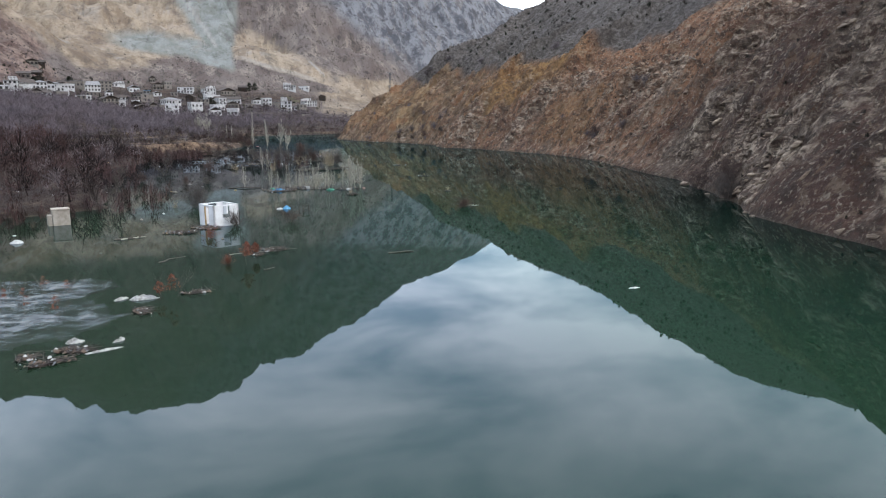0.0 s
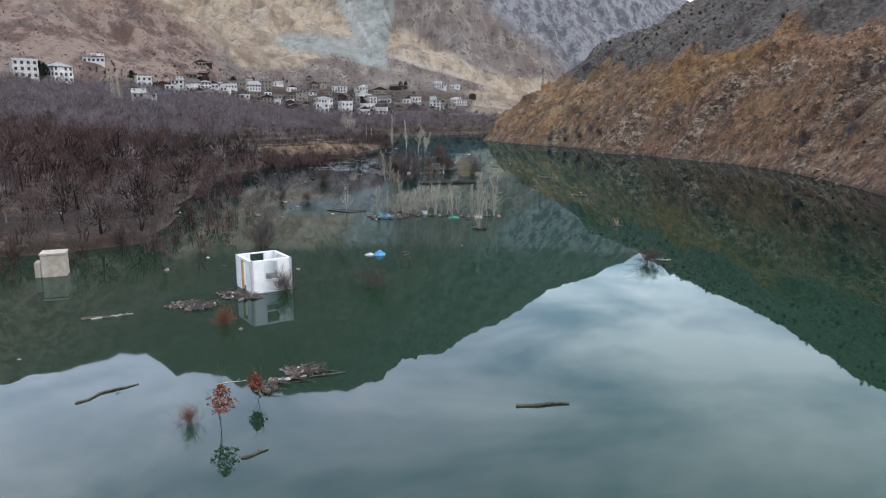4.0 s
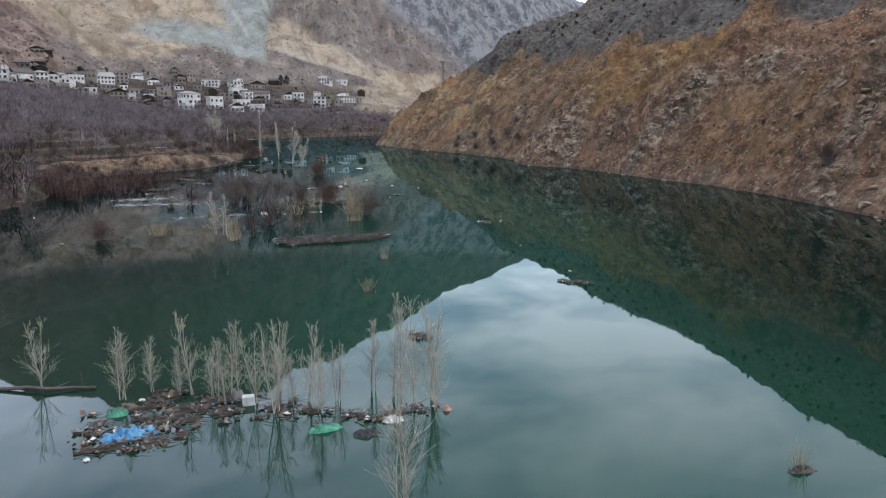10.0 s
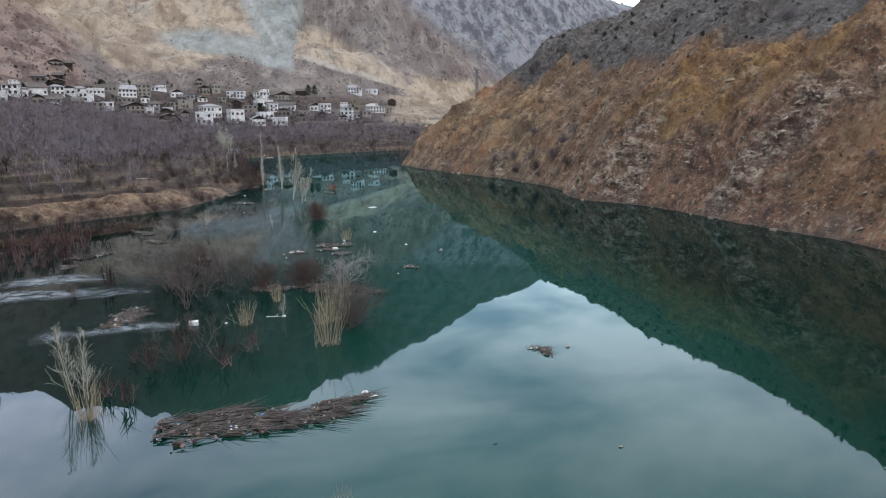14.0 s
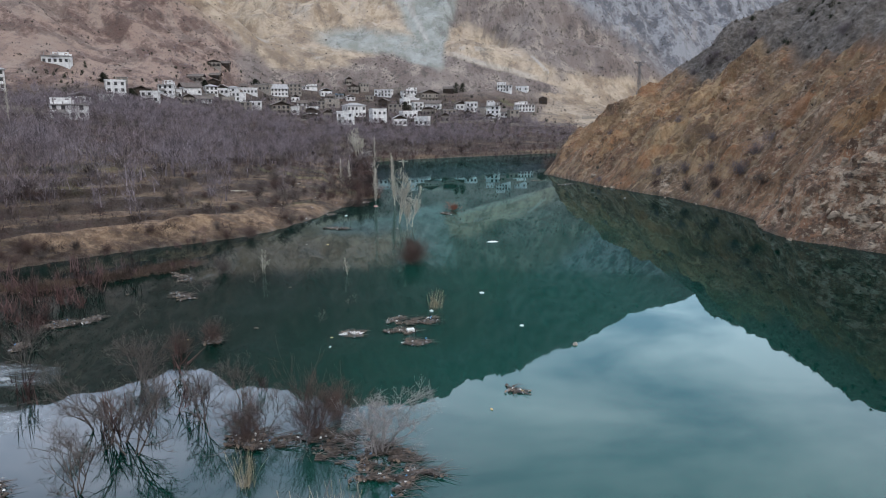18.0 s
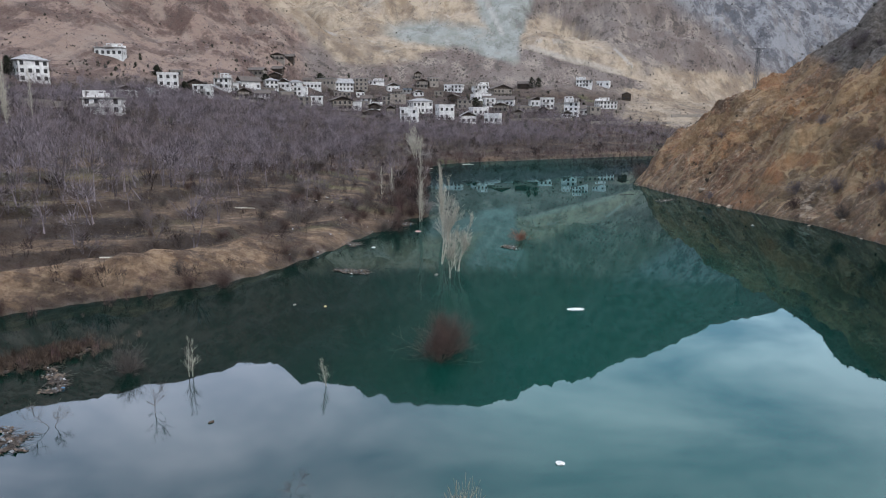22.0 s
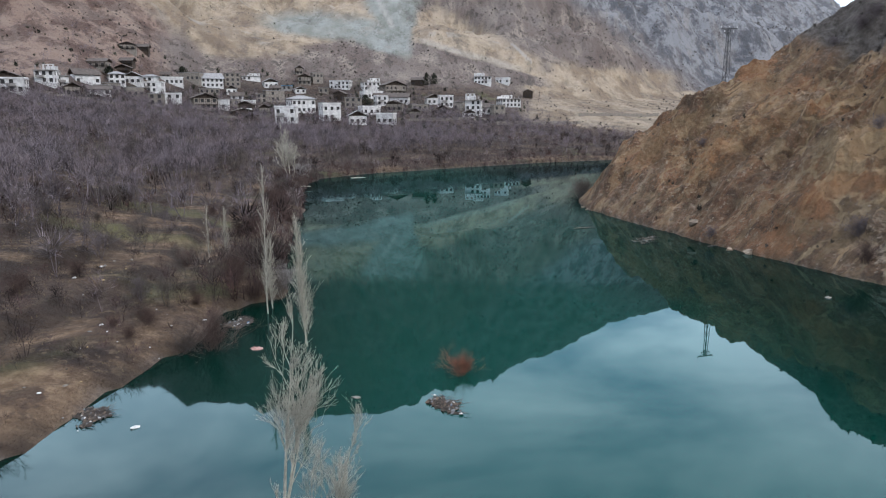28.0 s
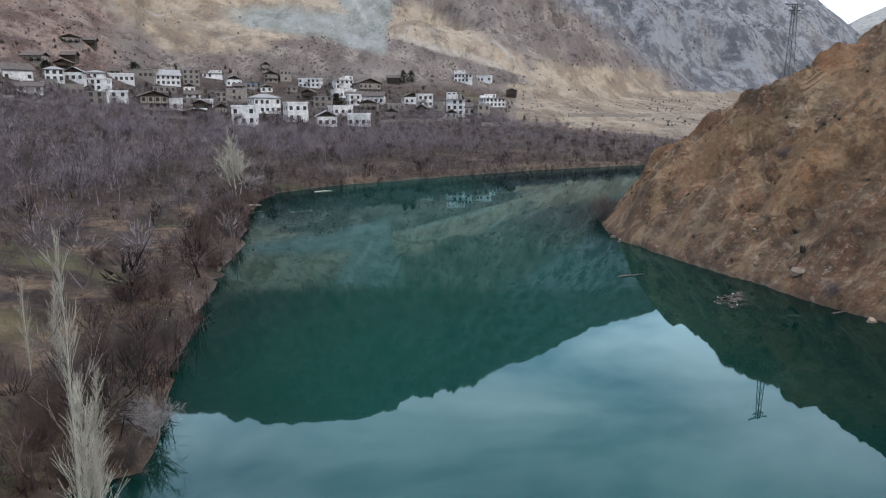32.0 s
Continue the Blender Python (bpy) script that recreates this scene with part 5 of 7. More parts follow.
def grow_plain():
    x, y, rng = scatter(-200, 170, 20, 600, 1.75, 51)
    z, zones = lie(x, y)
    dl = -along(x, y, LEFT_SHORE)[0]
    r = np.hypot(x - HUB[0], y - HUB[1])
    terrace = smooth(y, 196, 220) * (1 - smooth(dl, 12, 32)) * (1 - smooth(y, 330, 400) * 0.3)
    patch = wave(x, y, 30, 3, 3)
    dense = np.where(y < 215, 1.0, 0.9 + 0.4 * patch)
    dense = dense * (1 - terrace) + terrace * (0.66 + 0.3 * (patch > 0.05) + 0.6 * zones["riser"])
    rim = (dl < 6) * (y > 272) * (y < 500)
    rim = rim & (dl > -0.6)
    dense = np.where(rim, 0.95, dense)
    turn = np.degrees(np.arctan2(x - HUB[0], y - HUB[1]))
    dense = dense * (1 - 0.15 * smooth(r, 225, 250) * (1 - smooth(turn, 6, 11)) - 0.62 * smooth(r, 300, 330))
    dense = np.where((zones["sand"] > 0.6), dense * 0.12, dense)
    bar_way = np.abs(along(x, y, [(-17, 200), (-7, 198.5), (-3, 202.5), (0.5, 205.5), (3.6, 210)])[0])
    blob = np.maximum(np.exp(-((x - 15) / 11) ** 2 - ((y - 171) / 7) ** 2), np.exp(-((x - 19) / 7) ** 2 - ((y - 148) / 7) ** 2))
    bay = np.exp(-((x + 6) / 10) ** 2 - ((y - 186) / 14) ** 2)
    wet = (dl < 0.3) & (y < 225) & (y > 60) & (x < 32) & ((dl > -13) | (blob > 0.3) | (bay > 0.3) | (bar_way < 1.6))
    soak = 0.5 * smooth(dl + 6 * wave(x, y, 12, 3, 4), -10, -1) + 0.34 * smooth(blob + 0.5 * wave(x, y, 5, 3, 2), 0.45, 0.8) + 0.75 * smooth(bay + 0.6 * wave(x, y, 5, 3, 2), 0.4, 0.75) + 1.0 * (bar_way < 1.6)
    dense = np.where(wet, soak, dense)
    dense = np.where(~wet & (y > 225), dense * (0.5 + 0.8 * smooth(wave(x, y, 8, 3, 6), -0.15, 0.12)), dense)
    dense = dense * (1 - 0.72 * clearing(x, y, np.maximum(dl, 0))) * (1 - 0.9 * zones["grass"])
    keep = (rng.rand(len(x)) < dense) & (((zones["plain"] > 0.5) & (z > np.where(y < 205, 0.05, 0.3)) & (dl > 0)) | wet) & (np.hypot(x - 20, y - 272) > 3)
    keep = keep | (rim & (rng.rand(len(x)) < 0.85))
    x, y, z, dl, terrace, rim, patch = (v[keep] for v in (x, y, np.maximum(z, 0), dl, terrace, rim, patch))
    tall = (rng.rand(len(x)) < np.where(terrace > 0.4, 0.06, 0.34 + 0.35 * (patch > 0.0))) & ~rim & (dl > np.where(y < 215, 16, 5)) & (rng.rand(len(x)) < np.where(y < 215, 0.6, 1.0))
    size = np.where(tall, rng.uniform(3.5, 6.5, len(x)), rng.uniform(1.0, 2.5, len(x)) * np.where(terrace > 0.4, 0.74, np.where((y > 120) & (y < 205) & (dl < 40), 1.45, 1.0)))
    size = np.where(rim, rng.uniform(1.5, 3.2, len(x)), size)
    size = size * (0.75 + 0.5 * rng.rand(len(x)))
    size = np.where(tall & (np.hypot(x - HUB[0], y - HUB[1]) > 235), size * 0.62, size)
    p, low = np.stack([x, y, z - 0.1], -1), ~tall
    flooded = low & (dl < 0.5)
    kind = rng.rand(len(x))
    thicket, pale = low & ~flooded & (kind < 0.09), low & ~flooded & (kind > 0.93)
    dry = low & ~flooded & ~thicket & ~pale
    close = (dl < 32) & (y > 205) & (y < 300) & ~flooded & low
    thicket, pale, dry = thicket & ~close, pale & ~close, dry & ~close
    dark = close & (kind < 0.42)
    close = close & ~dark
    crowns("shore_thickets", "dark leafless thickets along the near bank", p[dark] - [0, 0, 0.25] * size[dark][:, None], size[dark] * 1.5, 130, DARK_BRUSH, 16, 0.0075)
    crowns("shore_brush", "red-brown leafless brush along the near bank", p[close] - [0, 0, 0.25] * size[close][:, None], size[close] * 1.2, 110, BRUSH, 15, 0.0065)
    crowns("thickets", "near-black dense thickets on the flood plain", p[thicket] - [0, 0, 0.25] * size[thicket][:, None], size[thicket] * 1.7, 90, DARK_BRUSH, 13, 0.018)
    crowns("pale_bushes", "pale mauve-grey leafless bushes on the flood plain", p[pale] - [0, 0, 0.25] * size[pale][:, None], size[pale] * 1.5, 60, PALE_BRUSH, 14, 0.010)
    sprigs("flooded_brush", "red-brown leafless brush standing in the flooded bay", p[flooded], size[flooded], 36, BRUSH, 1, 1.3, 0.015)
    crowns("brush", "dense red-brown leafless brush on the flood plain", p[dry] - [0, 0, 0.25] * size[dry][:, None], size[dry] * 1.15, 54, BRUSH, 10, 0.011)
    lower = tall & (p[:, 1] < 205 + 0.25 * p[:, 0])
    upper = tall & ~lower
    crowns("bank_grove", "dark red-brown leafless grove on the low bank", p[lower], size[lower], 110, BRUSH, 17, 0.0075)
    crowns("grove", "grey-mauve leafless grove between shore and village", p[upper], size[upper], 130, GROVE, 2, 0.0062)


def grow_bar():
    rng = np.random.RandomState(71)
    line = np.array([(-17, 199.5), (-7, 198.8), (-3, 202.5), (0.5, 205.8), (3.6, 210.4)])
    t = rng.rand(980) * 3.999
    i = t.astype(int)
    q = line[i] + (line[i + 1] - line[i]) * (t - i)[:, None] + rng.normal(0, 0.95, (980, 2))
    sprigs("bar_brush", "brown grass and brush on the mud bar", np.column_stack([q, np.full(980, 0.05)]), rng.uniform(0.4, 1.1, 980), 40, BAR_GRASS, 12, 1.8, 0.018)


grow_bar()


def grow_grass():
    x, y, rng = scatter(-60, 24, 196, 400, 0.75, 57)
    z, zones = lie(x, y)
    keep = (zones["plain"] > 0.5) & (z > 0.4) & (rng.rand(len(x)) < 0.45 + 0.5 * wave(x, y, 9, 3, 2)) & (zones["sand"] < 0.4)
    x, y, z = x[keep], y[keep], z[keep]
    sprigs("dry_grass", "dry straw-coloured grass tufts on the terraces", np.stack([x, y, z - 0.02], -1), rng.uniform(0.25, 0.6, len(x)), 7, GRASS, 5, 1.3, 0.03)


def grow_hill():
    x, y, rng = scatter(44, 330, 0, 470, 2.1, 52)
    z, zones = lie(x, y)
    p = np.where(zones["scrub"] > 0.5, 0.40, (0.24 + 0.34 * (wave(x, y, 16, 3, 2) > 0.05)) * (1 - 0.7 * zones["ochre"]))
    keep = (zones["hill"] > 0.5) & (z > 0.6) & (rng.rand(len(x)) < p) & ((x < 190) | (rng.rand(len(x)) < 0.4))
    x, y, z, scrub = x[keep], y[keep], z[keep], zones["scrub"][keep]
    pts, size = np.stack([x, y, z - 0.1], -1), rng.uniform(0.5, 1.3, len(x)) * np.where(scrub > 0.5, 1.35, 0.85)
    big = rng.rand(len(x)) < 0.05
    shrub = (scrub > 0.5) & (rng.rand(len(x)) < 0.16)
    sprigs("hill_shrubs", "dark evergreen shrubs on the grey upper slope", pts[shrub], rng.uniform(1.2, 2.7, shrub.sum()), 70, EVERGREEN, 9, 1.5, 0.03, 0.8)
    sprigs("hill_scrub", "low dark scrub dotted over the rocky hill", pts, np.where(big, size * 1.9, size), 34, TUFT, 3, 1.5, 0.045, 0.7)
    x, y, rng = scatter(44, 130, 20, 380, 0.9, 58)
    z, zones = lie(x, y)
    keep = (zones["hill"] > 0.5) & (zones["scrub"] < 0.5) & (zones["rock"] < 0.4) & (z > 0.5) & (rng.rand(len(x)) < 0.08 + 0.22 * wave(x, y, 12, 3, 4))
    x, y, z = x[keep], y[keep], z[keep]
    sprigs("hill_grass", "dry straw grass tufts on the brown slope", np.stack([x, y, z - 0.03], -1), rng.uniform(0.3, 0.75, len(x)), 8, GRASS, 6, 1.2, 0.03)


def grow_mountain():
    rng = np.random.RandomState(53)
    a, u = np.radians(rng.uniform(-55, 42, 90000)), rng.rand(90000)
    r = 255 + 1500 * u**1.25
    x, y = HUB[0] + r * np.sin(a), HUB[1] + r * np.cos(a)
    z, zones = lie(x, y)
    bare = np.maximum(np.maximum(zones["slide"], zones["tan"] * 0.8), zones["plain"])
    keep = (zones["hill"] < 0.5) & (rng.rand(len(x)) > bare) & (rng.rand(len(x)) < 0.55 + 0.6 * wave(x, y, 70, 3, 2)) & (z > 10)
    x, y, z, r = x[keep], y[keep], z[keep], r[keep]
    size = (0.8 + 1.9 * rng.rand(len(x)) ** 2.5) * (0.6 + r / 1000)
    sprigs("mountain_scrub", "dark scrub dotted over the far mountain sides", np.stack([x, y, z - 0.2], -1), size, 7, TUFT, 4, 1.7, 0.17, 0.75)


def grow_gardens():
    """Dark evergreens and bare trees between the houses."""
    x, y, rng = scatter(-150, 110, 350, 680, 4.6, 59)
    z, zones = lie(x, y)
    near = np.min([np.hypot(x - h[0], y - h[1]) for h in VILLAGE], axis=0)
    keep = (near > 6.5) & (near < 26) & (z > 5) & (rng.rand(len(x)) < 0.55) & (zones["hill"] < 0.5)
    x, y, z = x[keep], y[keep], z[keep]
    dark = rng.rand(len(x)) < 0.42
    p = np.stack([x, y, z - 0.1], -1)
    sprigs("garden_shrubs", "dark evergreen shrubs between the village houses", p[dark], 1.0 + 3.0 * rng.rand(dark.sum()) ** 2, 60, EVERGREEN, 7, 1.5, 0.035, 0.9)
    crowns("garden_trees", "bare grey fruit trees between the village houses", p[~dark], rng.uniform(2.6, 5.0, (~dark).sum()), 90, GROVE, 8)


grow_plain()
grow_gardens()
grow_grass()
grow_hill()
grow_mountain()


# ---------------------------------------------------------------- rock on the near hill
def shard(rng, length, wide, high):
    """A broken angular block that rests on z = 0."""
    bm = bmesh.new()
    for _ in range(15):
        p = Vector((rng.gauss(0, 1), rng.gauss(0, 1), rng.gauss(0, 1))).normalized()
        p = Vector([max(-0.72, min(0.72, v * 1.05)) for v in p])
        bm.verts.new((p.x * length * 0.62, p.y * wide * 0.62, (p.z + 0.5) * high * 0.62))
    out = bmesh.ops.convex_hull(bm, input=bm.verts[:])
    bmesh.ops.delete(bm, geom=[v for v in out["geom_interior"] if isinstance(v, bmesh.types.BMVert)], context="VERTS")
    return bm


def rock_meshes():
    rng = random.Random(61)
    return [mesh_of("rock", shard(rng, 1.0, 0.75, 0.6), ROCK) for _ in range(6)]


ROCK_MESHES = rock_meshes()


def shore_rocks():
    """Boulders along the foot of the hill, and slabs that stick out of its crags."""
    rng, n = random.Random(62), 0
    x, y, r = scatter(45, 100, 30, 345, 1.5, 63)
    z, zones = lie(x, y)
    dr = along(x, y, RIGHT_SHORE)[0]
    near = np.flatnonzero((np.abs(dr - 0.2) < 1.2) & (z > -0.7) & (r.rand(len(x)) < 0.16))
    for i in near[:260]:
        ob = tagged(new("boulder", ROCK_MESHES[n % 6]), "grey-brown boulder at the foot of the slope", "rock", "boulders along the shore")
        s = rng.uniform(0.4, 1.2) * (1.8 if rng.random() < 0.12 else 1)
        ob.matrix_basis = Matrix.Translation((x[i], y[i], max(z[i], 0) - 0.16 * s)) @ Matrix.Rotation(rng.uniform(0, 6.28), 4, "Z") @ Matrix.Rotation(rng.gauss(0, 0.3), 4, "X") @ Matrix.Diagonal((s, s, s, 1))
        n += 1
    # slabs: they follow the bedding, which climbs the slope towards the lower end
    x, y, r = scatter(45, 128, 20, 350, 0.62, 64)
    z, zones = lie(x, y)
    loose = smooth(wave(x, y, 9, 3, 7), 0.0, 0.25) * (0.11 * (y < 175) + 0.035) * (zones["scrub"] < 0.5)
    keep = (zones["hill"] > 0.5) & (z > 0.3) & (r.rand(len(x)) < 0.004 + loose + 0.62 * zones["rock"] ** 1.5 * smooth(wave(x, y, 5, 3, 5), -0.3, 0.15))
    x, y, z = x[keep], y[keep], z[keep]
    base = [np.array([v.co for v in m.vertices]) for m in ROCK_MESHES]
    tris = [np.array([p.vertices for p in m.polygons]) for m in ROCK_MESHES]
    cos, faces, off = [], [], 0
    for k in range(len(x)):
        m = k % len(base)
        s = (0.16 + 0.95 * r.rand() ** 3.2) * (0.55 if y[k] > 252 else 1.0)
        run = Vector((0.70 + r.normal(0, 0.35), -0.40 + r.normal(0, 0.45), 0.62 + r.normal(0, 0.3))).normalized()
        out = Vector((-0.65 + r.normal(0, 0.35), -0.30 + r.normal(0, 0.4), 0.62))
        side = out.cross(run).normalized()
        turn = np.array((run, side, run.cross(side)))
        cos.append(base[m] * [s * (1.4 + 0.9 * r.rand()), s * 1.15, s * (0.6 + 0.4 * r.rand())] @ turn + [x[k] + 0.1, y[k], z[k] - 0.12 * s])
        faces.append(tris[m] + off)
        off += len(base[m])
    me = from_arrays("rock_slabs", np.concatenate(cos), np.concatenate(faces), ROCK)
    tagged(new("rock_slabs", me), "tilted grey slate slabs breaking out of the hillside", "rock", kind="stuff")


shore_rocks()


# ---------------------------------------------------------------- the village
def window_mesh(w, h):
    bm = bmesh.new()
    for x0, x1, z0, z1 in ((-w / 2, w / 2, 0, 0.07), (-w / 2, w / 2, h - 0.07, h), (-w / 2, -w / 2 + 0.07, 0.07, h - 0.07), (w / 2 - 0.07, w / 2, 0.07, h - 0.07), (-0.03, 0.03, 0.07, h - 0.07)):
        box(bm, x0, x1, -0.03, 0.03, z0, z1)
    return mesh_of("window", bm, TIMBER)


def room_dark_mesh(w, h):
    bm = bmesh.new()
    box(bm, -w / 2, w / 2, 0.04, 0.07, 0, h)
    return mesh_of("pane", bm, ROOM_DARK)


WIN_W, WIN_H = 1.3, 1.5
WINDOW, WINDOW_DARK = window_mesh(WIN_W, WIN_H), room_dark_mesh(WIN_W, WIN_H)


def gable_roof(bm, w, d, z, rise, over, thick=0.16):
    """Two slopes that meet in a ridge along x."""
    for s in (-1, 1):
        a = [(-w / 2 - over, s * (d / 2 + over), z - over * rise / (d / 2)), (w / 2 + over, s * (d / 2 + over), z - over * rise / (d / 2)), (w / 2 + over, 0, z + rise), (-w / 2 - over, 0, z + rise)]
        lo = [bm.verts.new(p) for p in a]
        hi = [bm.verts.new((p[0], p[1], p[2] + thick)) for p in a]
        bm.faces.new(lo if s > 0 else lo[::-1])
        bm.faces.new(hi[::-1] if s > 0 else hi)
        for i in range(4):
            j = (i + 1) % 4
            bm.faces.new((lo[i], lo[j], hi[j], hi[i]))


def hip_roof(bm, w, d, z, rise, over, thick=0.16):
    lo = [bm.verts.new((sx * (w / 2 + over), sy * (d / 2 + over), z)) for sx, sy in ((-1, -1), (1, -1), (1, 1), (-1, 1))]
    mid = [bm.verts.new((v.co.x, v.co.y, z + thick)) for v in lo]
    r = max(0.4, w / 2 - d / 2)
    top = [bm.verts.new((-r, 0, z + rise)), bm.verts.new((r, 0, z + rise))]
    bm.faces.new(lo[::-1])
    for i in range(4):
        j = (i + 1) % 4
        bm.faces.new((lo[i], lo[j], mid[j], mid[i]))
    bm.faces.new((mid[0], mid[1], top[1], top[0]))
    bm.faces.new((mid[2], mid[3], top[0], top[1]))
    bm.faces.new((mid[1], mid[2], top[1]))
    bm.faces.new((mid[3], mid[0], top[0]))


LOOKS = {"w": "stripped white plastered house with empty windows and flat roof", "u": "stepped white concrete house with unfinished open upper floor",
         "g": "grey stone house with empty windows and flat roof", "t": "white house under a dark open gable roof", "d": "dark timber house with a low sheet-metal roof",
         "h": "grey house with pale hipped sheet-metal roof", "b": "low grey shed covered with a pale blue sheet"}


def house(x, y, wide, high, look_kind, seed):
    rng = random.Random(seed)
    wide = max(4.5, wide * 0.92)
    deep = wide * rng.uniform(0.62, 0.85)
    root = tagged(new("house"), LOOKS[look_kind], "house", "village houses")
    top = {"t": 0.66, "d": 0.72, "h": 0.78, "u": 0.7}.get(look_kind, 0.94) * high
    floors = max(1, round(top / 2.9))
    top = max(top, 2.3)
    wall_mat = {"g": STONE, "b": CONCRETE, "d": STONE if rng.random() < 0.5 else TIMBER, "h": CONCRETE if wide > 12.5 else PLASTER}.get(look_kind, PLASTER)
    # the front looks over the plain towards the water; the walls reach down into the slope
    face = math.degrees(math.atan2(x - 30, y - 250)) * -0.8 + rng.uniform(-24, 24)
    z = height(x, y) + 0.1
    back = Vector((-math.sin(radians(face)), math.cos(radians(face)))) * deep * 0.5
    mid_x, mid_y = x + back.x, y + back.y
    foot = min(height(mid_x + a * wide * 0.5, mid_y + b * wide * 0.5) for a, b in ((-1, -1), (1, -1), (-1, 1), (1, 1))) - z - 0.8
    bm = bmesh.new()
    rows = []
    for side, (length, turn, shift) in enumerate(((wide, 0, (-wide / 2, -deep / 2)), (deep, 90, (wide / 2, -deep / 2)), (wide, 180, (wide / 2, deep / 2)), (deep, 270, (-wide / 2, deep / 2)))):
        m = Matrix.Translation((*shift, 0)) @ Matrix.Rotation(radians(turn), 4, "Z")
        holes = []
        if side != 2:
            n = max(1, int(length / 2.3))
            for f in range(floors):
                for c in range(n):
                    if rng.random() < 0.12:
                        continue
                    mid, z0 = length * (c + 0.5) / n, f * top / floors + min(0.9, top / floors - WIN_H - 0.25)
                    holes.append((mid - WIN_W / 2, mid + WIN_W / 2, z0, z0 + WIN_H))
        holed_wall(bm, length, top, 0.24, holes, m, foot)
        rows += [(m, h) for h in holes]
    part("wall", bm, wall_mat, root)
    for m, h in rows:
        win = part("window", WINDOW, None, root)
        win.matrix_basis = m @ Matrix.Translation(((h[0] + h[1]) / 2, 0.17, h[2]))
        # dark sheet across the opening, in place of the room's shade
        part("pane", WINDOW_DARK, None, win)
    bm = bmesh.new()
    if look_kind in "wgb":
        box(bm, -wide / 2 - 0.25, wide / 2 + 0.25, -deep / 2 - 0.25, deep / 2 + 0.25, top, top + 0.22)
        if look_kind == "w":
            for sx in (-1, 1):
                box(bm, sx * wide / 2 - 0.12, sx * wide / 2 + 0.12, -deep / 2, deep / 2, top + 0.22, top + 0.6)
            box(bm, -wide / 2 + 0.13, wide / 2 - 0.13, -deep / 2, -deep / 2 + 0.2, top + 0.22, top + 0.55)
        part("roof", bm, BLUE_SHEET if look_kind == "b" else (PLASTER if look_kind == "w" else TIN), root)
    elif look_kind == "u":
        box(bm, -wide / 2 - 0.3, wide / 2 + 0.3, -deep / 2 - 0.6, deep / 2 + 0.2, top, top + 0.25)
        part("roof", bm, CONCRETE, root)
        bm = bmesh.new()
        s0, s1 = (-wide / 2, wide * 0.1) if rng.random() < 0.5 else (-wide * 0.1, wide / 2)
        turn = Matrix.Translation((s0, -deep * 0.3, top + 0.25))
        rest = max(1.6, high - top)
        holed_wall(bm, s1 - s0, rest, 0.24, [(0.6, 1.8, 0.5, rest - 0.3), ((s1 - s0) - 1.9, (s1 - s0) - 0.7, 0.5, rest - 0.3)], turn)
        part("upper_wall", bm, PLASTER, root)
        bm = bmesh.new()
        holed_wall(bm, s1 - s0, rest * 0.7, 0.24, [], Matrix.Translation((s0, deep * 0.35, top + 0.25)))
        part("upper_wall", bm, PLASTER, root)
        for i in range(4):
            bm = bmesh.new()
            px = -wide / 2 + wide * (i + 0.5) / 4
            box(bm, px - 0.14, px + 0.14, -deep / 2 - 0.45, -deep / 2 - 0.17, top + 0.25, top + 0.25 + rng.uniform(0.7, 2.2))
            part("column", bm, CONCRETE, root)
    elif look_kind == "h":
        hip_roof(bm, wide, deep, top, max(1.2, high - top), 0.6)
        part("roof", bm, TIN, root)
    else:
        rise = max(1.3, high - top)
        # the ridge runs along the front, or towards it with a dark open gable over the front wall
        turned = rng.random() < 0.6
        rw, rd, quarter = (deep, wide, Matrix.Rotation(radians(90), 4, "Z")) if turned else (wide, deep, Matrix.Identity(4))
        gable_roof(bm, rw, rd, top + 0.25, rise, 0.7)
        bmesh.ops.transform(bm, matrix=quarter, verts=bm.verts)
        part("roof", bm, RUST_TIN if look_kind == "d" or rng.random() < 0.65 else TIN, root)
        for sx in (-1, 1):
            bm = bmesh.new()
            for px in (-0.3, 0, 0.3):
                bar(bm, (sx * (rw / 2 - 0.2), px * rd, top), (sx * (rw / 2 - 0.2), px * rd, top + rise * (1 - 2 * abs(px))), 0.09)
            bar(bm, (sx * (rw / 2 - 0.2), -rd / 2, top + 0.1), (sx * (rw / 2 - 0.2), rd / 2, top + 0.1), 0.09)
            for k in range(7):
                q = (k - 3) / 7
                box(bm, sx * (rw / 2 - 0.55) - 0.03, sx * (rw / 2 - 0.55) + 0.03, q * rd, (q + 0.135) * rd, top + 0.02, top + 0.1 + rise * max(0.1, 1 - 2 * abs(q + 0.07)) * 0.9)
            bmesh.ops.transform(bm, matrix=quarter, verts=bm.verts)
            part("roof_frame", bm, TIMBER, root)
        if look_kind == "d":
            bm = bmesh.new()
            box(bm, -wide / 2 - 0.3, wide / 2 + 0.3, -deep / 2 - 0.9, -deep / 2 - 0.02, top * 0.48, top * 0.48 + 0.14)
            for i in range(5):
                px = -wide / 2 + wide * i / 4
                bar(bm, (px, -deep / 2 - 0.8, top * 0.48), (px, -deep / 2 - 0.8, top + 0.1), 0.08)
            part("balcony", bm, TIMBER, root)
    if look_kind in "wu" and high > 5 and rng.random() < 0.75:
        bm = bmesh.new()
        bx, bz = rng.uniform(-wide * 0.25, wide * 0.2), top / floors
        box(bm, bx - 1.5, bx + 1.5, -deep / 2 - 1.1, -deep / 2 - 0.01, bz - 0.07, bz + 0.1)
        box(bm, bx - 1.5, bx + 1.5, -deep / 2 - 1.1, -deep / 2 - 1.0, bz + 0.1, bz + 0.85)
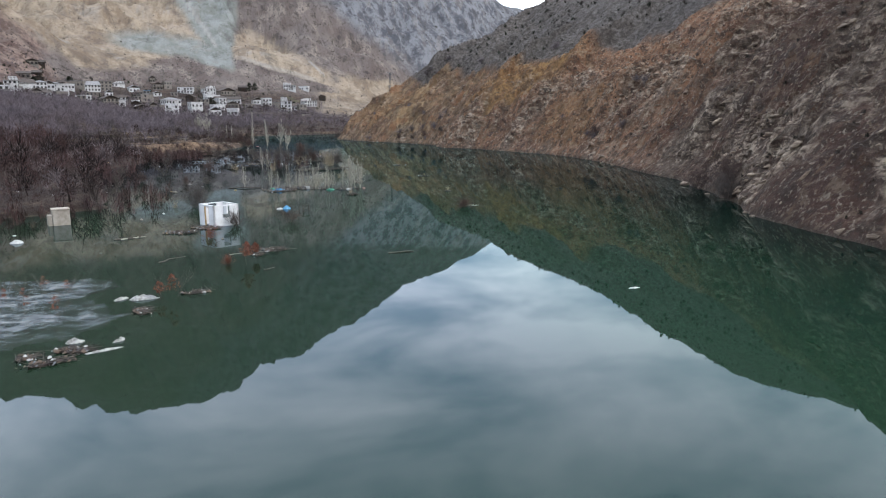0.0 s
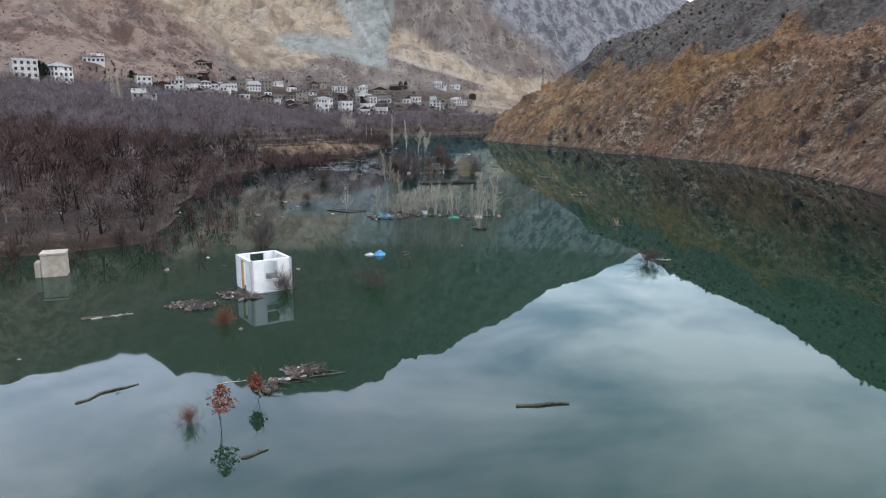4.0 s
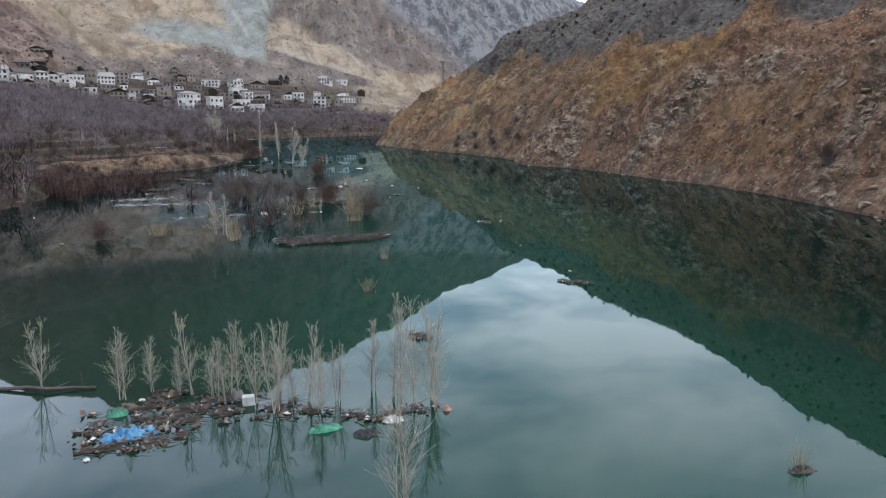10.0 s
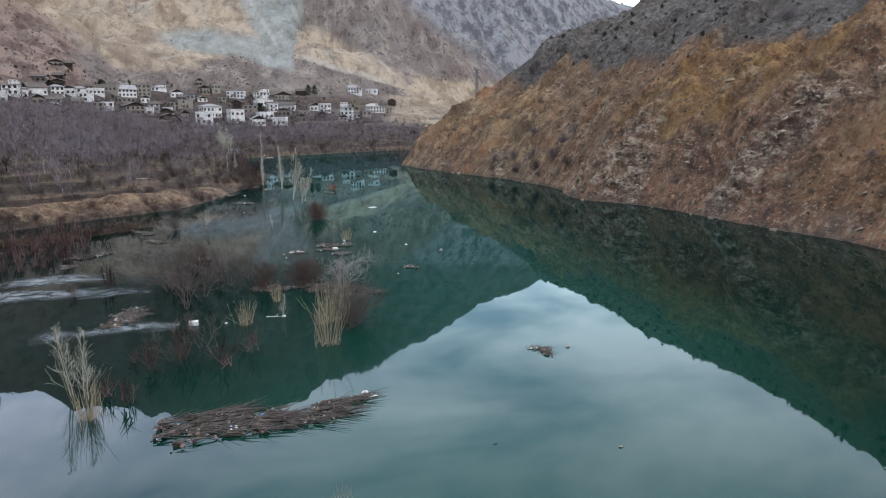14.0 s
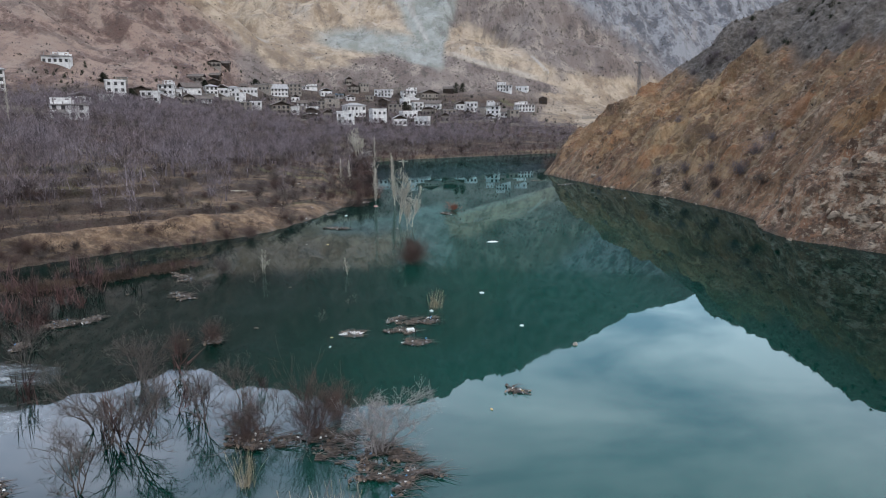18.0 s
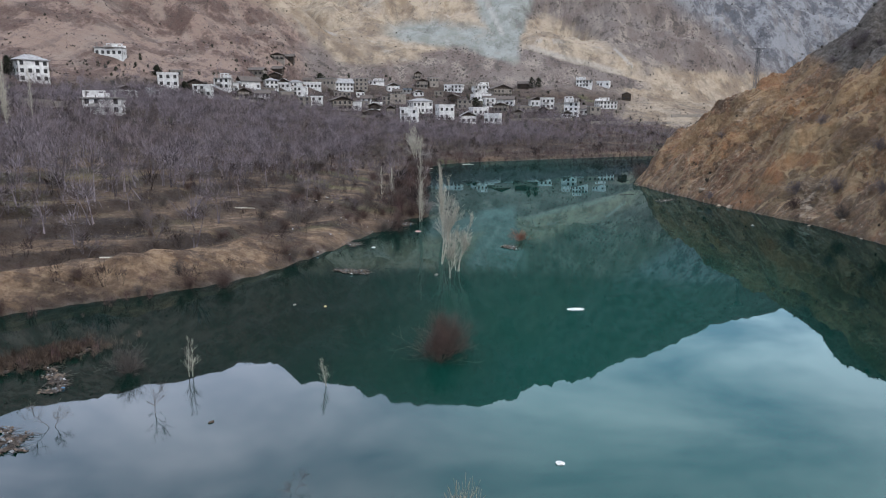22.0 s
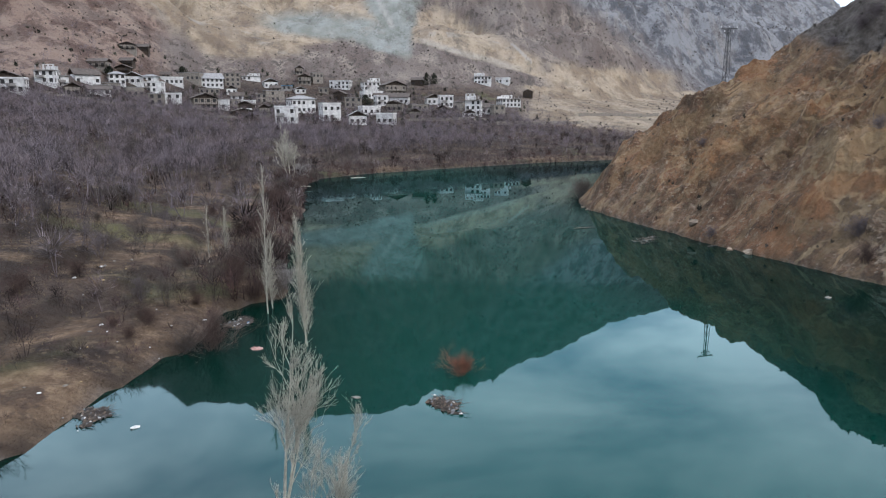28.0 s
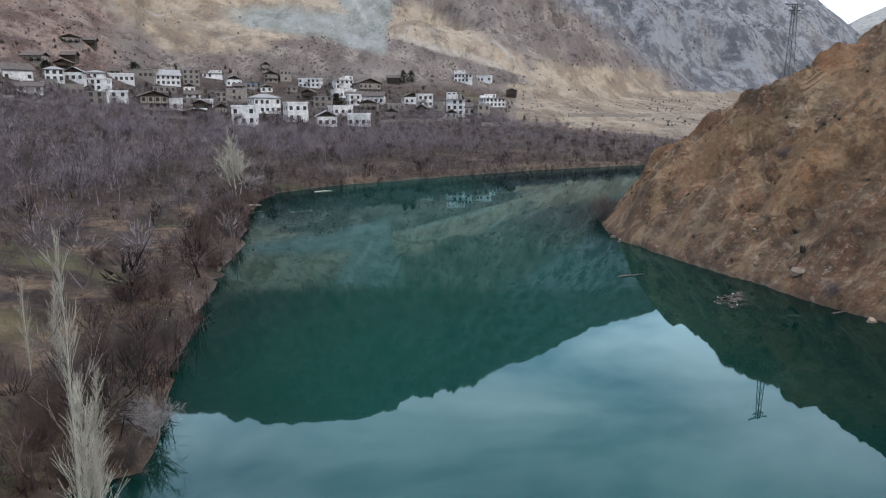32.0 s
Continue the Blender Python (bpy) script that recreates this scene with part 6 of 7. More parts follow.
        part("balcony", bm, CONCRETE, root)
    root.matrix_basis = Matrix.Translation((mid_x, mid_y, z)) @ Matrix.Rotation(radians(face), 4, "Z")
    return root


for n, row in enumerate(VILLAGE):
    house(*row, 700 + n)


def filler(count, seed):
    """Low dark houses and sheds in the gaps between the others."""
    rng, spots, out = random.Random(seed), [(r[0], r[1], r[2]) for r in VILLAGE], []
    for _ in range(4000):
        r = rng.choice(VILLAGE)
        x, y, w = r[0] + rng.uniform(-22, 22), r[1] + rng.uniform(-24, 24), rng.uniform(5, 9)
        turn = math.degrees(math.atan2(x - HUB[0], y - HUB[1]))
        if -45 < turn < 12 and r[1] > 470 and all(math.hypot(x - a, y - b) > (w + c) * 0.55 + 2 for a, b, c in spots) and len(out) < count:
            spots.append((x, y, w))
            out.append((x, y, w, rng.uniform(3.2, 6.0), rng.choice("gddtdgt")))
    return out


for n, row in enumerate(filler(26, 771)):
    house(*row, 800 + n)


def evergreen(x, y, high, wide):
    """A dense dark evergreen: a trunk, and a crown of many small upturned sprays."""
    rng = np.random.RandomState(abs(int(x * 3 + y)))
    root = tagged(new("evergreen_tree"), "dense dark evergreen tree beside the village houses", "tree", "evergreen trees")
    bm = bmesh.new()
    bar(bm, (0, 0, -0.8), (0, 0, high * 0.6), 0.14, 0.05, 6)
    part("trunk", bm, GREY_BARK, root)
    n = 900
    up, a = rng.uniform(0.05, 1.0, n), rng.uniform(0, 2 * np.pi, n)
    reach = wide / 2 * np.sin(np.pi * np.clip(up * 0.8 + 0.2, 0, 1)) ** 0.7 * rng.uniform(0.3, 1.0, n) * (1 + 0.25 * np.sin(3 * a + 7 * up))
    base = np.stack([reach * np.cos(a), reach * np.sin(a), up * high], -1)
    tip = base + np.stack([np.cos(a), np.sin(a), np.full(n, 1.4)], -1) * rng.uniform(0.25, 0.6, (n, 1))
    side = np.stack([-np.sin(a), np.cos(a), rng.normal(0, 0.3, n)], -1) * 0.16
    co = np.stack([base - side, base + side, tip], 1).reshape(-1, 3)
    tagged(part("crown", from_arrays("crown", co, np.arange(n * 3).reshape(-1, 3), EVERGREEN), None, root), kind="stuff")
    root.matrix_basis = Matrix.Translation((x, y, height(x, y)))


for x, y, high, wide in ((-146, 396, 9.5, 3.2), (-149, 408, 7.0, 5.0), (48, 679, 8.0, 7.0), (53, 682, 7.0, 7.0), (12, 597, 5.5, 8.0), (76, 584, 6.0, 4.5), (79, 575, 4.0, 4.0), (-127, 475, 4.5, 5.0),
                         (-113, 472, 4.0, 4.5), (-104, 553, 4.5, 6.0), (-93, 627, 4.5, 8.0)):
    evergreen(x, y, high, wide)


def terrace_wall(a, b, high):
    """A dry retaining wall between two points, following the ground."""
    bm = bmesh.new()
    n = max(2, int(math.dist(a, b) / 4))
    rng = random.Random(int(a[0] * 7 + b[1]))
    for i in range(n):
        p, q = (Vector(a).lerp(Vector(b), t) for t in (i / n, (i + 1) / n))
        z = min(height(p.x, p.y), height(q.x, q.y))
        h = high * rng.uniform(0.8, 1.15)
        turn = Matrix.Translation((p.x, p.y, z - 0.6)) @ Matrix.Rotation(math.atan2(q.y - p.y, q.x - p.x), 4, "Z")
        box(bm, 0, (q - p).length - 0.02, -0.25, 0.25, 0, h + 0.6, turn)
    ob = new("terrace_wall", mesh_of("terrace_wall", bm, STONE))
    return tagged(ob, "low grey rubble retaining wall below the village", "wall", "retaining walls")


for a, b, h in (((-113, 363), (-99, 374), 2.2), ((-104, 470), (-74, 490), 1.2), ((-62, 506), (-32, 505), 1.0), ((34, 582), (47, 580), 1.6), ((32, 530), (72, 548), 1.2), ((75, 535), (122, 565), 1.6), ((130, 600), (190, 640), 1.8)):
    terrace_wall(a, b, h)


# ---------------------------------------------------------------- the flooded hut and the block
def hut():
    """A roofless white hut, half drowned; its near corner, and its two near walls along x and y."""
    root = tagged(new("hut"), "roofless white plastered hut standing flooded in the reservoir", "hut")
    lx, ly, top, low, t = 2.58, 2.82, 2.0, -1.2, 0.17
    walls = ((lx, (0, 0), 0, [(0.86, 1.7, 0.78, 1.9)]), (ly, (lx, 0), 90, [(1.5, 2.0, 0.9, 1.9)]), (lx, (lx, ly), 180, [(0.8, 1.7, 0.72, 1.93)]), (ly, (0, ly), 270, [(0.98, 1.85, low, 1.86)]))
    for length, at, turn, holes in walls:
        bm = bmesh.new()
        holed_wall(bm, length, top, t, holes, Matrix.Translation((*at, 0)) @ Matrix.Rotation(radians(turn), 4, "Z"), low)
        part("wall", bm, HUT_WHITE, root)
    bm = bmesh.new()
    box(bm, 0.9, 1.66, 0.06, 0.09, 0.8, 1.16)
    part("window_pane", bm, GLASS, root, "cracked grey window pane")
    bm = bmesh.new()
    for x0, x1, z0, z1 in ((0.82, 1.74, 0.74, 0.80), (0.86, 0.90, 0.8, 1.895), (1.66, 1.70, 0.8, 1.895)):
        box(bm, x0, x1, -0.03, 0.12, z0, z1, bevel=0.008)
    part("window_frame", bm, HUT_WHITE, root)
    for y0, y1, z0, z1 in ((0.97, 1.04, -1.0, 1.86), (1.78, 1.84, -1.0, 1.86), (1.05, 1.77, 1.79, 1.85)):
        bm = bmesh.new()
        box(bm, 0.02, 0.16, y0, y1, z0, z1, bevel=0.008)
        part("door_frame", bm, STRAW_WOOD, root, "bare yellow wooden door frame")
    root.matrix_basis = Matrix.Translation((0.94, 67.45, 0)) @ Matrix.Rotation(math.atan2(1.15, 2.27), 4, "Z")


def hut_white():
    k = Nodes("hut_whitewash")
    c = k.mix(k.step(k.noise(1.2, 5, 0.6), 0.35, 0.7), (0.66, 0.66, 0.66), (0.78, 0.78, 0.785))
    c = k.mix(k.step(k.noise(2.4, 5, 0.7, k.coord((3, 3, 0.6))), 0.55, 0.75, 0, 0.35), c, (0.40, 0.37, 0.33))
    return k.done(c, 0.85, k.bump(k.noise(14, 4, 0.6), 0.2, 0.02))


def glass():
    k = Nodes("dull_glass")
    k.bsdf.inputs["Specular IOR Level"].default_value = 0.6
    return k.done((0.22, 0.25, 0.25), 0.12)


HUT_WHITE, GLASS = hut_white(), glass()
STRAW_WOOD = speckled("raw_yellow_wood", (0.36, 0.25, 0.12), (0.50, 0.37, 0.2), 3.0)
hut()


def block():
    root = tagged(new("masonry_block"), "beige masonry pier rising square from shallow water", "block")
    bm = bmesh.new()
    box(bm, -0.75, 0.75, -0.7, 0.7, -0.8, 1.45, bevel=0.05)
    part("pier", bm, BEIGE, root)
    bm = bmesh.new()
    box(bm, -1.15, -0.76, -0.6, 0.5, -0.8, 1.0, bevel=0.05)
    part("buttress", bm, BEIGE, root)
    bm = bmesh.new()
    box(bm, -0.79, 0.79, -0.74, 0.74, 1.453, 1.6, bevel=0.03)
    part("cap", bm, BEIGE, root)
    root.matrix_basis = Matrix.Translation((-13.0, 74.6, 0)) @ Matrix.Rotation(0.25, 4, "Z")


BEIGE = speckled("beige_masonry", (0.30, 0.26, 0.215), (0.43, 0.385, 0.33), 2.5)
block()


# ---------------------------------------------------------------- the mast on the hill
def mast():
    root = tagged(new("power_mast"), "slim steel lattice power mast on the hill crest", "mast")
    base = height(93.2, 346) - 0.4
    top = 32.6 - base
    half = lambda z: 0.62 - 0.40 * z / top
    for sx in (-1, 1):
        for sy in (-1, 1):
            bm = bmesh.new()
            bar(bm, (sx * half(0), sy * half(0), 0), (sx * half(top), sy * half(top), top), 0.07)
            part("leg", bm, STEEL, root)
    n = 9
    for i in range(n):
        z0, z1 = top * i / n, top * (i + 1) / n
        a, b = half(z0), half(z1)
        bm = bmesh.new()
        for p, q in (((-a, -a), (b, -b)), ((a, -a), (b, b)), ((a, a), (-b, b)), ((-a, a), (-b, -b)), ((a, -a), (-b, -b)), ((-a, a), (b, b))):
            bar(bm, (*p, z0), (*q, z1), 0.035, sides=3)
        part("brace", bm, STEEL, root)
    for z, w in ((top - 0.1, 1.9), (top - 0.9, 1.1)):
        bm = bmesh.new()
        bar(bm, (-w, 0, z), (w, 0, z), 0.09)
        bar(bm, (-w, 0, z), (0, 0, z - 0.5), 0.05)
        bar(bm, (w, 0, z), (0, 0, z - 0.5), 0.05)
        part("crossarm", bm, STEEL, root)
        for px in (-w + 0.1, 0.0, w - 0.1):
            bm = bmesh.new()
            for k in range(3):
                bar(bm, (px, 0, z + 0.02 + 0.12 * k), (px, 0, z + 0.1 + 0.12 * k), 0.075, 0.05, 6)
            part("insulator", bm, PLASTER, root)
    root.matrix_basis = Matrix.Translation((93.2, 346, base)) @ Matrix.Rotation(0.25, 4, "Z")


mast()


# ---------------------------------------------------------------- rafts of drift and litter on the water
def inside(p, ring):
    hit, n = False, len(ring)
    for i in range(n):
        (x0, y0), (x1, y1) = ring[i], ring[(i + 1) % n]
        if (y0 > p[1]) != (y1 > p[1]) and p[0] < (x1 - x0) * (p[1] - y0) / (y1 - y0) + x0:
            hit = not hit
    return hit


LITTER = [WHITE_SHEET, WHITE_SHEET, CONCRETE, STRAW_WOOD, TIMBER, STONE, BLACK_SHEET]


def litter_meshes():
    rng = random.Random(81)
    out = []
    for n, m in enumerate(LITTER):
        out.append(mesh_of("litter_piece", lump(rng, 1, rng.uniform(0.4, 0.8), 0.35, 1, 0.4), m))
    return out


PIECES = litter_meshes()


def litter(x, y, size, rng, z=0.0):
    ob = tagged(new("litter_piece", PIECES[rng.randrange(len(PIECES))]), "", "litter", "floating litter")
    words = {PIECES[0]: "dirty white plastic scrap", PIECES[1]: "crumpled white plastic bag", PIECES[2]: "grey foam lump", PIECES[3]: "short pale piece of timber",
             PIECES[4]: "dark broken board", PIECES[5]: "grey-brown foam lump", PIECES[6]: "black rubber scrap"}
    tagged(ob, words[ob.data] + " afloat among the drift")
    ob.matrix_basis = Matrix.Translation((x, y, z)) @ Matrix.Rotation(rng.uniform(0, 6.28), 4, "Z") @ Matrix.Diagonal((size, size, size * rng.uniform(0.5, 0.9), 1))


def raft(name, label, ring, high, sticks, pieces, seed, long=1.0):
    """A low mound of sodden litter with sticks all over it: the mound, then its sticks and scraps."""
    rng = random.Random(seed)
    xs, ys = [p[0] for p in ring], [p[1] for p in ring]
    bm = bmesh.new()
    step = 0.17
    nx, ny = int((max(xs) - min(xs)) / step) + 3, int((max(ys) - min(ys)) / step) + 3
    grid = {}
    for i in range(nx):
        for j in range(ny):
            x, y = min(xs) + (i - 1) * step, min(ys) + (j - 1) * step
            jig = Vector((noise.noise((x * 0.8, y * 0.8, seed)) * 1.1 + noise.noise((x * 4, y * 4, seed)) * 0.4, noise.noise((x * 0.8, y * 0.8, seed + 9)) * 1.1 + noise.noise((x * 4, y * 4, seed + 9)) * 0.4))
            jig *= min(1.0, nx / 16)
            if inside((x + jig.x, y + jig.y), ring) and noise.noise((x * 1.5, y * 1.5, seed + 3)) + 0.5 * noise.noise((x * 4, y * 4, seed + 6)) > (-0.10 if nx > 22 else -2.0):
                z = 0.7 * high * (0.30 + 0.5 * noise.noise((x * 1.3, y * 1.3, seed + 5)) + 0.4 * noise.noise((x * 4, y * 4, seed)))
                grid[i, j] = bm.verts.new((x, y, max(z, 0.015)))
    for (i, j), v in list(grid.items()):
        if (i + 1, j) in grid and (i, j + 1) in grid and (i + 1, j + 1) in grid:
            bm.faces.new((v, grid[i + 1, j], grid[i + 1, j + 1], grid[i, j + 1]))
    edge = [e for e in bm.edges if len(e.link_faces) == 1]
    for v in bmesh.ops.extrude_edge_only(bm, edges=edge)["geom"]:
        if isinstance(v, bmesh.types.BMVert):
            v.co.z = -0.12
    bmesh.ops.delete(bm, geom=[v for v in bm.verts if not v.link_faces], context="VERTS")
    root = tagged(new(name), label, "raft")
    part("mound", bm, MUD, root)
    spots = [(v.co.x, v.co.y, v.co.z) for v in root.children[0].data.vertices if v.co.z > 0]
    s = Sprout(seed)
    for n in range(int(sticks * 1.8)):
        x, y, z = rng.choice(spots)
        a, length = rng.gauss(0.15, 0.9 / long), rng.uniform(0.2, 0.95) * long
        p = Vector((x, y, z + rng.uniform(0.0, 0.14)))
        s.limb("trunk", p, p + Vector((math.cos(a), math.sin(a), rng.gauss(0.0, 0.06))) * length, rng.uniform(0.008, 0.024) * long ** 0.5, 0.006)
    tagged(part("stick_layer", from_arrays("stick_layer", np.array(s.limbs["trunk"][0]), np.array(s.limbs["trunk"][1]), GREY_BARK), None, root, "bleached brown sticks"), kind="stuff")
    scraps, tris = [], []
    for n in range(int(sticks * 1.6 / long)):
        x, y, z = rng.choice(spots)
        g, w, a = rng.uniform(0.05, 0.17), rng.uniform(0.3, 0.9), rng.uniform(0, 6.28)
        u, v = Vector((math.cos(a), math.sin(a), rng.gauss(0, 0.3))) * g, Vector((-math.sin(a), math.cos(a), rng.gauss(0, 0.3))) * g * w
        p, m = Vector((x + rng.gauss(0, 0.15), y + rng.gauss(0, 0.15), z + 0.03)), len(scraps)
        scraps.extend((p + u, p + v, p - u, p - v, p + Vector((0, 0, g * 0.7))))
        tris.extend(((m, m + 1, m + 4), (m + 1, m + 2, m + 4), (m + 2, m + 3, m + 4), (m + 3, m, m + 4)))
    tagged(part("scrap_layer", from_arrays("scrap_layer", np.array(scraps), np.array(tris), SCRAP), None, root, "small pale and dark scraps of litter"), kind="stuff")
    for n in range(round(pieces * 0.5)):
        x, y, z = rng.choice(spots)
        litter(x, y, rng.uniform(0.10, 0.34), rng, z)


def raft_round(x, y, lx, ly, turn=0.0):
    return [(x + lx * math.cos(a) * math.cos(turn) - ly * math.sin(a) * math.sin(turn), y + lx * math.cos(a) * math.sin(turn) + ly * math.sin(a) * math.cos(turn)) for a in (k * math.pi / 7 for k in range(14))]


raft("litter_raft", "long brown raft of sticks and plastic litter among saplings",
     [(8.0, 99.8), (10.2, 97.6), (12.3, 98.6), (14.2, 99.7), (16.6, 99.0), (18.4, 98.1), (22.6, 97.9), (22.7, 98.7), (18.3, 99.3), (16.7, 100.5), (14.0, 102.1), (11.1, 103.1), (8.6, 102.3)], 0.2, 260, 70, 1)
raft("drift_raft", "long brown raft of drifted sticks ending in a white board",
     [(16.8, 136.6), (20.0, 136.0), (22.9, 135.9), (25.7, 136.8), (28.3, 139.4), (26.7, 139.5), (23.0, 138.2), (19.0, 139.3), (17.0, 138.4)], 0.42, 420, 16, 2, 2.3)
raft("bush_raft", "dark raft of sticks and litter round flooded bushes",
     [(20.5, 165.6), (24.5, 166.0), (27.5, 162.5), (30.4, 160.8), (31.6, 163.0), (30.4, 165.8), (27.0, 167.6), (22.0, 167.4)], 0.24, 300, 26, 3, 1.6)
raft("mud_bar", "low dark mud bar overgrown with brown brush",
     [(-18, 201.5), (-7, 200.2), (-3, 204.0), (0.2, 207), (3.4, 211.5), (4.6, 210), (1.2, 204.6), (-2.3, 201), (-6.6, 197), (-18, 197.5)], 0.3, 60, 4, 4)
for n, (x, y, lx, ly, h, st, pc) in enumerate([(29.9, 187.4, 2.0, 1.2, 0.25, 110, 12), (28.9, 184.9, 1.3, 0.7, 0.18, 60, 10), (30.3, 182.3, 1.2, 0.6, 0.15, 50, 8), (11.8, 159.2, 2.8, 0.9, 0.2, 120, 10),
                                               (11.5, 160.4, 2.0, 0.8, 0.2, 60, 6), (33.4, 251.8, 1.6, 0.6, 0.15, 50, 10), (-3.2, 38.6, 0.75, 0.35, 0.13, 26, 4), (-5.8, 32.9, 0.9, 0.4, 0.24, 50, 5), (-6.4, 31.3, 0.6, 0.4, 0.26, 24, 1), (4.3, 52.9, 1.3, 0.35, 0.08, 40, 5), (5.0, 54.2, 0.5, 0.8, 0.1, 30, 2), (-1.4, 65.1, 1.1, 0.5, 0.14, 60, 5),
                                               (40.2, 144.4, 1.0, 0.5, 0.12, 30, 7), (37.2, 116.8, 1.2, 0.4, 0.15, 30, 6), (23.2, 107.4, 0.8, 0.5, 0.2, 40, 6), (16.9, 235.9, 2.7, 0.8, 0.2, 110, 3), (25.2, 184.2, 1.4, 0.6, 0.1, 40, 6),
                                               (15.2, 182.6, 0.9, 0.7, 0.3, 60, 3), (1.2, 187.0, 1.6, 0.9, 0.35, 160, 1), (3.4, 188.4, 1.2, 0.5, 0.25, 80, 0), (1.4, 181.4, 1.2, 0.5, 0.2, 60, 5), (21.9, 166.2, 1.2, 0.5, 0.3, 120, 2), (36.6, 172.6, 0.9, 0.4, 0.1, 20, 4), (0.2, 67.3, 1.4, 0.9, 0.12, 70, 8), (-2.4, 65.5, 1.3, 0.6, 0.12, 40, 6), (18.9, 90.6, 0.55, 0.5, 0.3, 40, 2),
                                               (64.0, 303.5, 3.6, 0.8, 0.1, 60, 16), (17.8, 269.0, 1.6, 1.0, 0.15, 60, 14), (13.5, 251.5, 1.6, 1.0, 0.15, 60, 14), (5.0, 204.0, 3.0, 0.8, 0.15, 60, 6), (8.0, 196.0, 2.4, 0.8, 0.15, 60, 6), (-7.6, 32.2, 0.55, 0.4, 0.12, 18, 3), (-0.6, 42.0, 0.65, 0.4, 0.1, 20, 3)]):
    raft("drift_patch", "small patch of drifted sticks and litter on the water", raft_round(x, y, lx, ly, n * 0.4), h, st, pc, 20 + n)


def cloth(rng, length, wide, high):
    """A crumpled sheet with a torn outline and sharp folds, its rim just under the water."""
    bm, rings, spokes = bmesh.new(), 9, 30
    off = Vector((rng.uniform(0, 99), rng.uniform(0, 99), rng.uniform(0, 99)))
    grid = []
    for i in range(rings + 1):
        row = []
        for j in range(spokes):
            a, r = 2 * math.pi * j / spokes, i / rings
            out = 1 + 0.35 * noise.noise(Vector((math.cos(a), math.sin(a), 0)) * 1.3 + off) + 0.16 * noise.noise(Vector((math.cos(a), math.sin(a), 0)) * 5 + off)
            x, y = r * out * math.cos(a) * length / 2, r * out * math.sin(a) * wide / 2
            p = Vector((x, y, 0)) / max(wide, 0.3)
            fold = 1 - abs(noise.noise(p * 2.2 + off)) * 2.2 + 0.5 * (0.4 - abs(noise.noise(p * 5.5 + off)) * 1.6)
            row.append(bm.verts.new((x, y, max(high * (0.25 + 0.6 * max(fold, 0)) * (1 - r ** 3) - 0.03 * r, -0.02))))
        grid.append(row)
    for i in range(rings):
        for j in range(spokes):
            k = (j + 1) % spokes
            bm.faces.new((grid[i][j], grid[i + 1][j], grid[i + 1][k], grid[i][k]))
    bmesh.ops.remove_doubles(bm, verts=bm.verts, dist=0.002)
    return bm


def sheet(name, label, category, x, y, length, wide, high, mat, seed, turn=0.0, detail=4):
    rng = random.Random(seed)
    if detail == 2:
        bm = bmesh.new()
        box(bm, -length / 2, length / 2, -wide / 2, wide / 2, -0.05, high, Matrix.Rotation(rng.gauss(0, 0.12), 4, "X"), 0.03)
    else:
        bm = cloth(rng, length, wide, high)
    ob = tagged(new(name, mesh_of(name, bm, mat)), label, category)
    ob.matrix_basis = Matrix.Translation((x, y, max(height(x, y), 0.0) + 0.01)) @ Matrix.Rotation(turn, 4, "Z")
    return ob


sheet("tarpaulin", "crumpled bright blue tarpaulin on the litter raft", "tarpaulin", 10.3, 99.2, 1.8, 1.0, 0.5, BLUE_SHEET, 1, 0.1)
sheet("tarpaulin", "crumpled green tarpaulin floating at the raft's end", "tarpaulin", 17.3, 97.8, 1.5, 0.6, 0.3, GREEN_SHEET, 2, 0.1)
sheet("tarpaulin", "small dark green sheet on the litter raft", "tarpaulin", 9.6, 101.3, 0.9, 0.6, 0.35, GREEN_SHEET, 3)
sheet("rubber_sheet", "black rubber sheet floating by the litter raft", "sheet", 18.8, 97.0, 1.1, 0.6, 0.25, BLACK_SHEET, 4)
sheet("plastic_sheet", "crumpled white plastic sheet floating by the raft", "sheet", 20.0, 97.9, 0.9, 0.5, 0.25, WHITE_SHEET, 5)
sheet("plastic_bag", "red and white plastic bag floating by saplings", "bag", 22.3, 98.3, 0.4, 0.3, 0.25, PINK_SHEET, 6)
sheet("foam_box", "white foam box lying on the litter raft", "box", 14.6, 101.0, 0.5, 0.4, 0.35, WHITE_SHEET, 7, detail=2)
sheet("grey_sack", "full grey sack lying on the litter raft", "sack", 14.2, 101.7, 0.7, 0.5, 0.6, CONCRETE, 8)
sheet("plastic_sheet", "large torn white plastic sheet afloat in open water", "sheet", 39.2, 223.8, 1.7, 0.7, 0.14, WHITE_SHEET, 10, 0.05)
sheet("plastic_sheet", "long dirty white sheet afloat among litter", "sheet", 25.2, 184.3, 1.9, 0.7, 0.2, WHITE_SHEET, 11, 0.2)
sheet("foam_board", "white foam board lying on the end of the drift raft", "board", 28.0, 139.5, 1.3, 0.5, 0.14, WHITE_SHEET, 12, 0.3)
sheet("foam_box", "white foam box floating near bare trees", "box", 16.95, 156.4, 0.7, 0.45, 0.3, WHITE_SHEET, 13, 0.1, 2)
sheet("canister", "white plastic canister floating by the small raft", "canister", 29.7, 184.5, 0.6, 0.35, 0.3, WHITE_SHEET, 14, 0.4, 2)
sheet("plastic_sheet", "pink and white torn sheet on the flooded shore", "sheet", -22.1, 73.4, 3.0, 0.7, 0.3, PINK_SHEET, 15, 0.1)
sheet("plastic_sheet", "dirty white sheet caught on the flooded shore", "sheet", -18.8, 63.5, 2.0, 0.6, 0.25, WHITE_SHEET, 16)
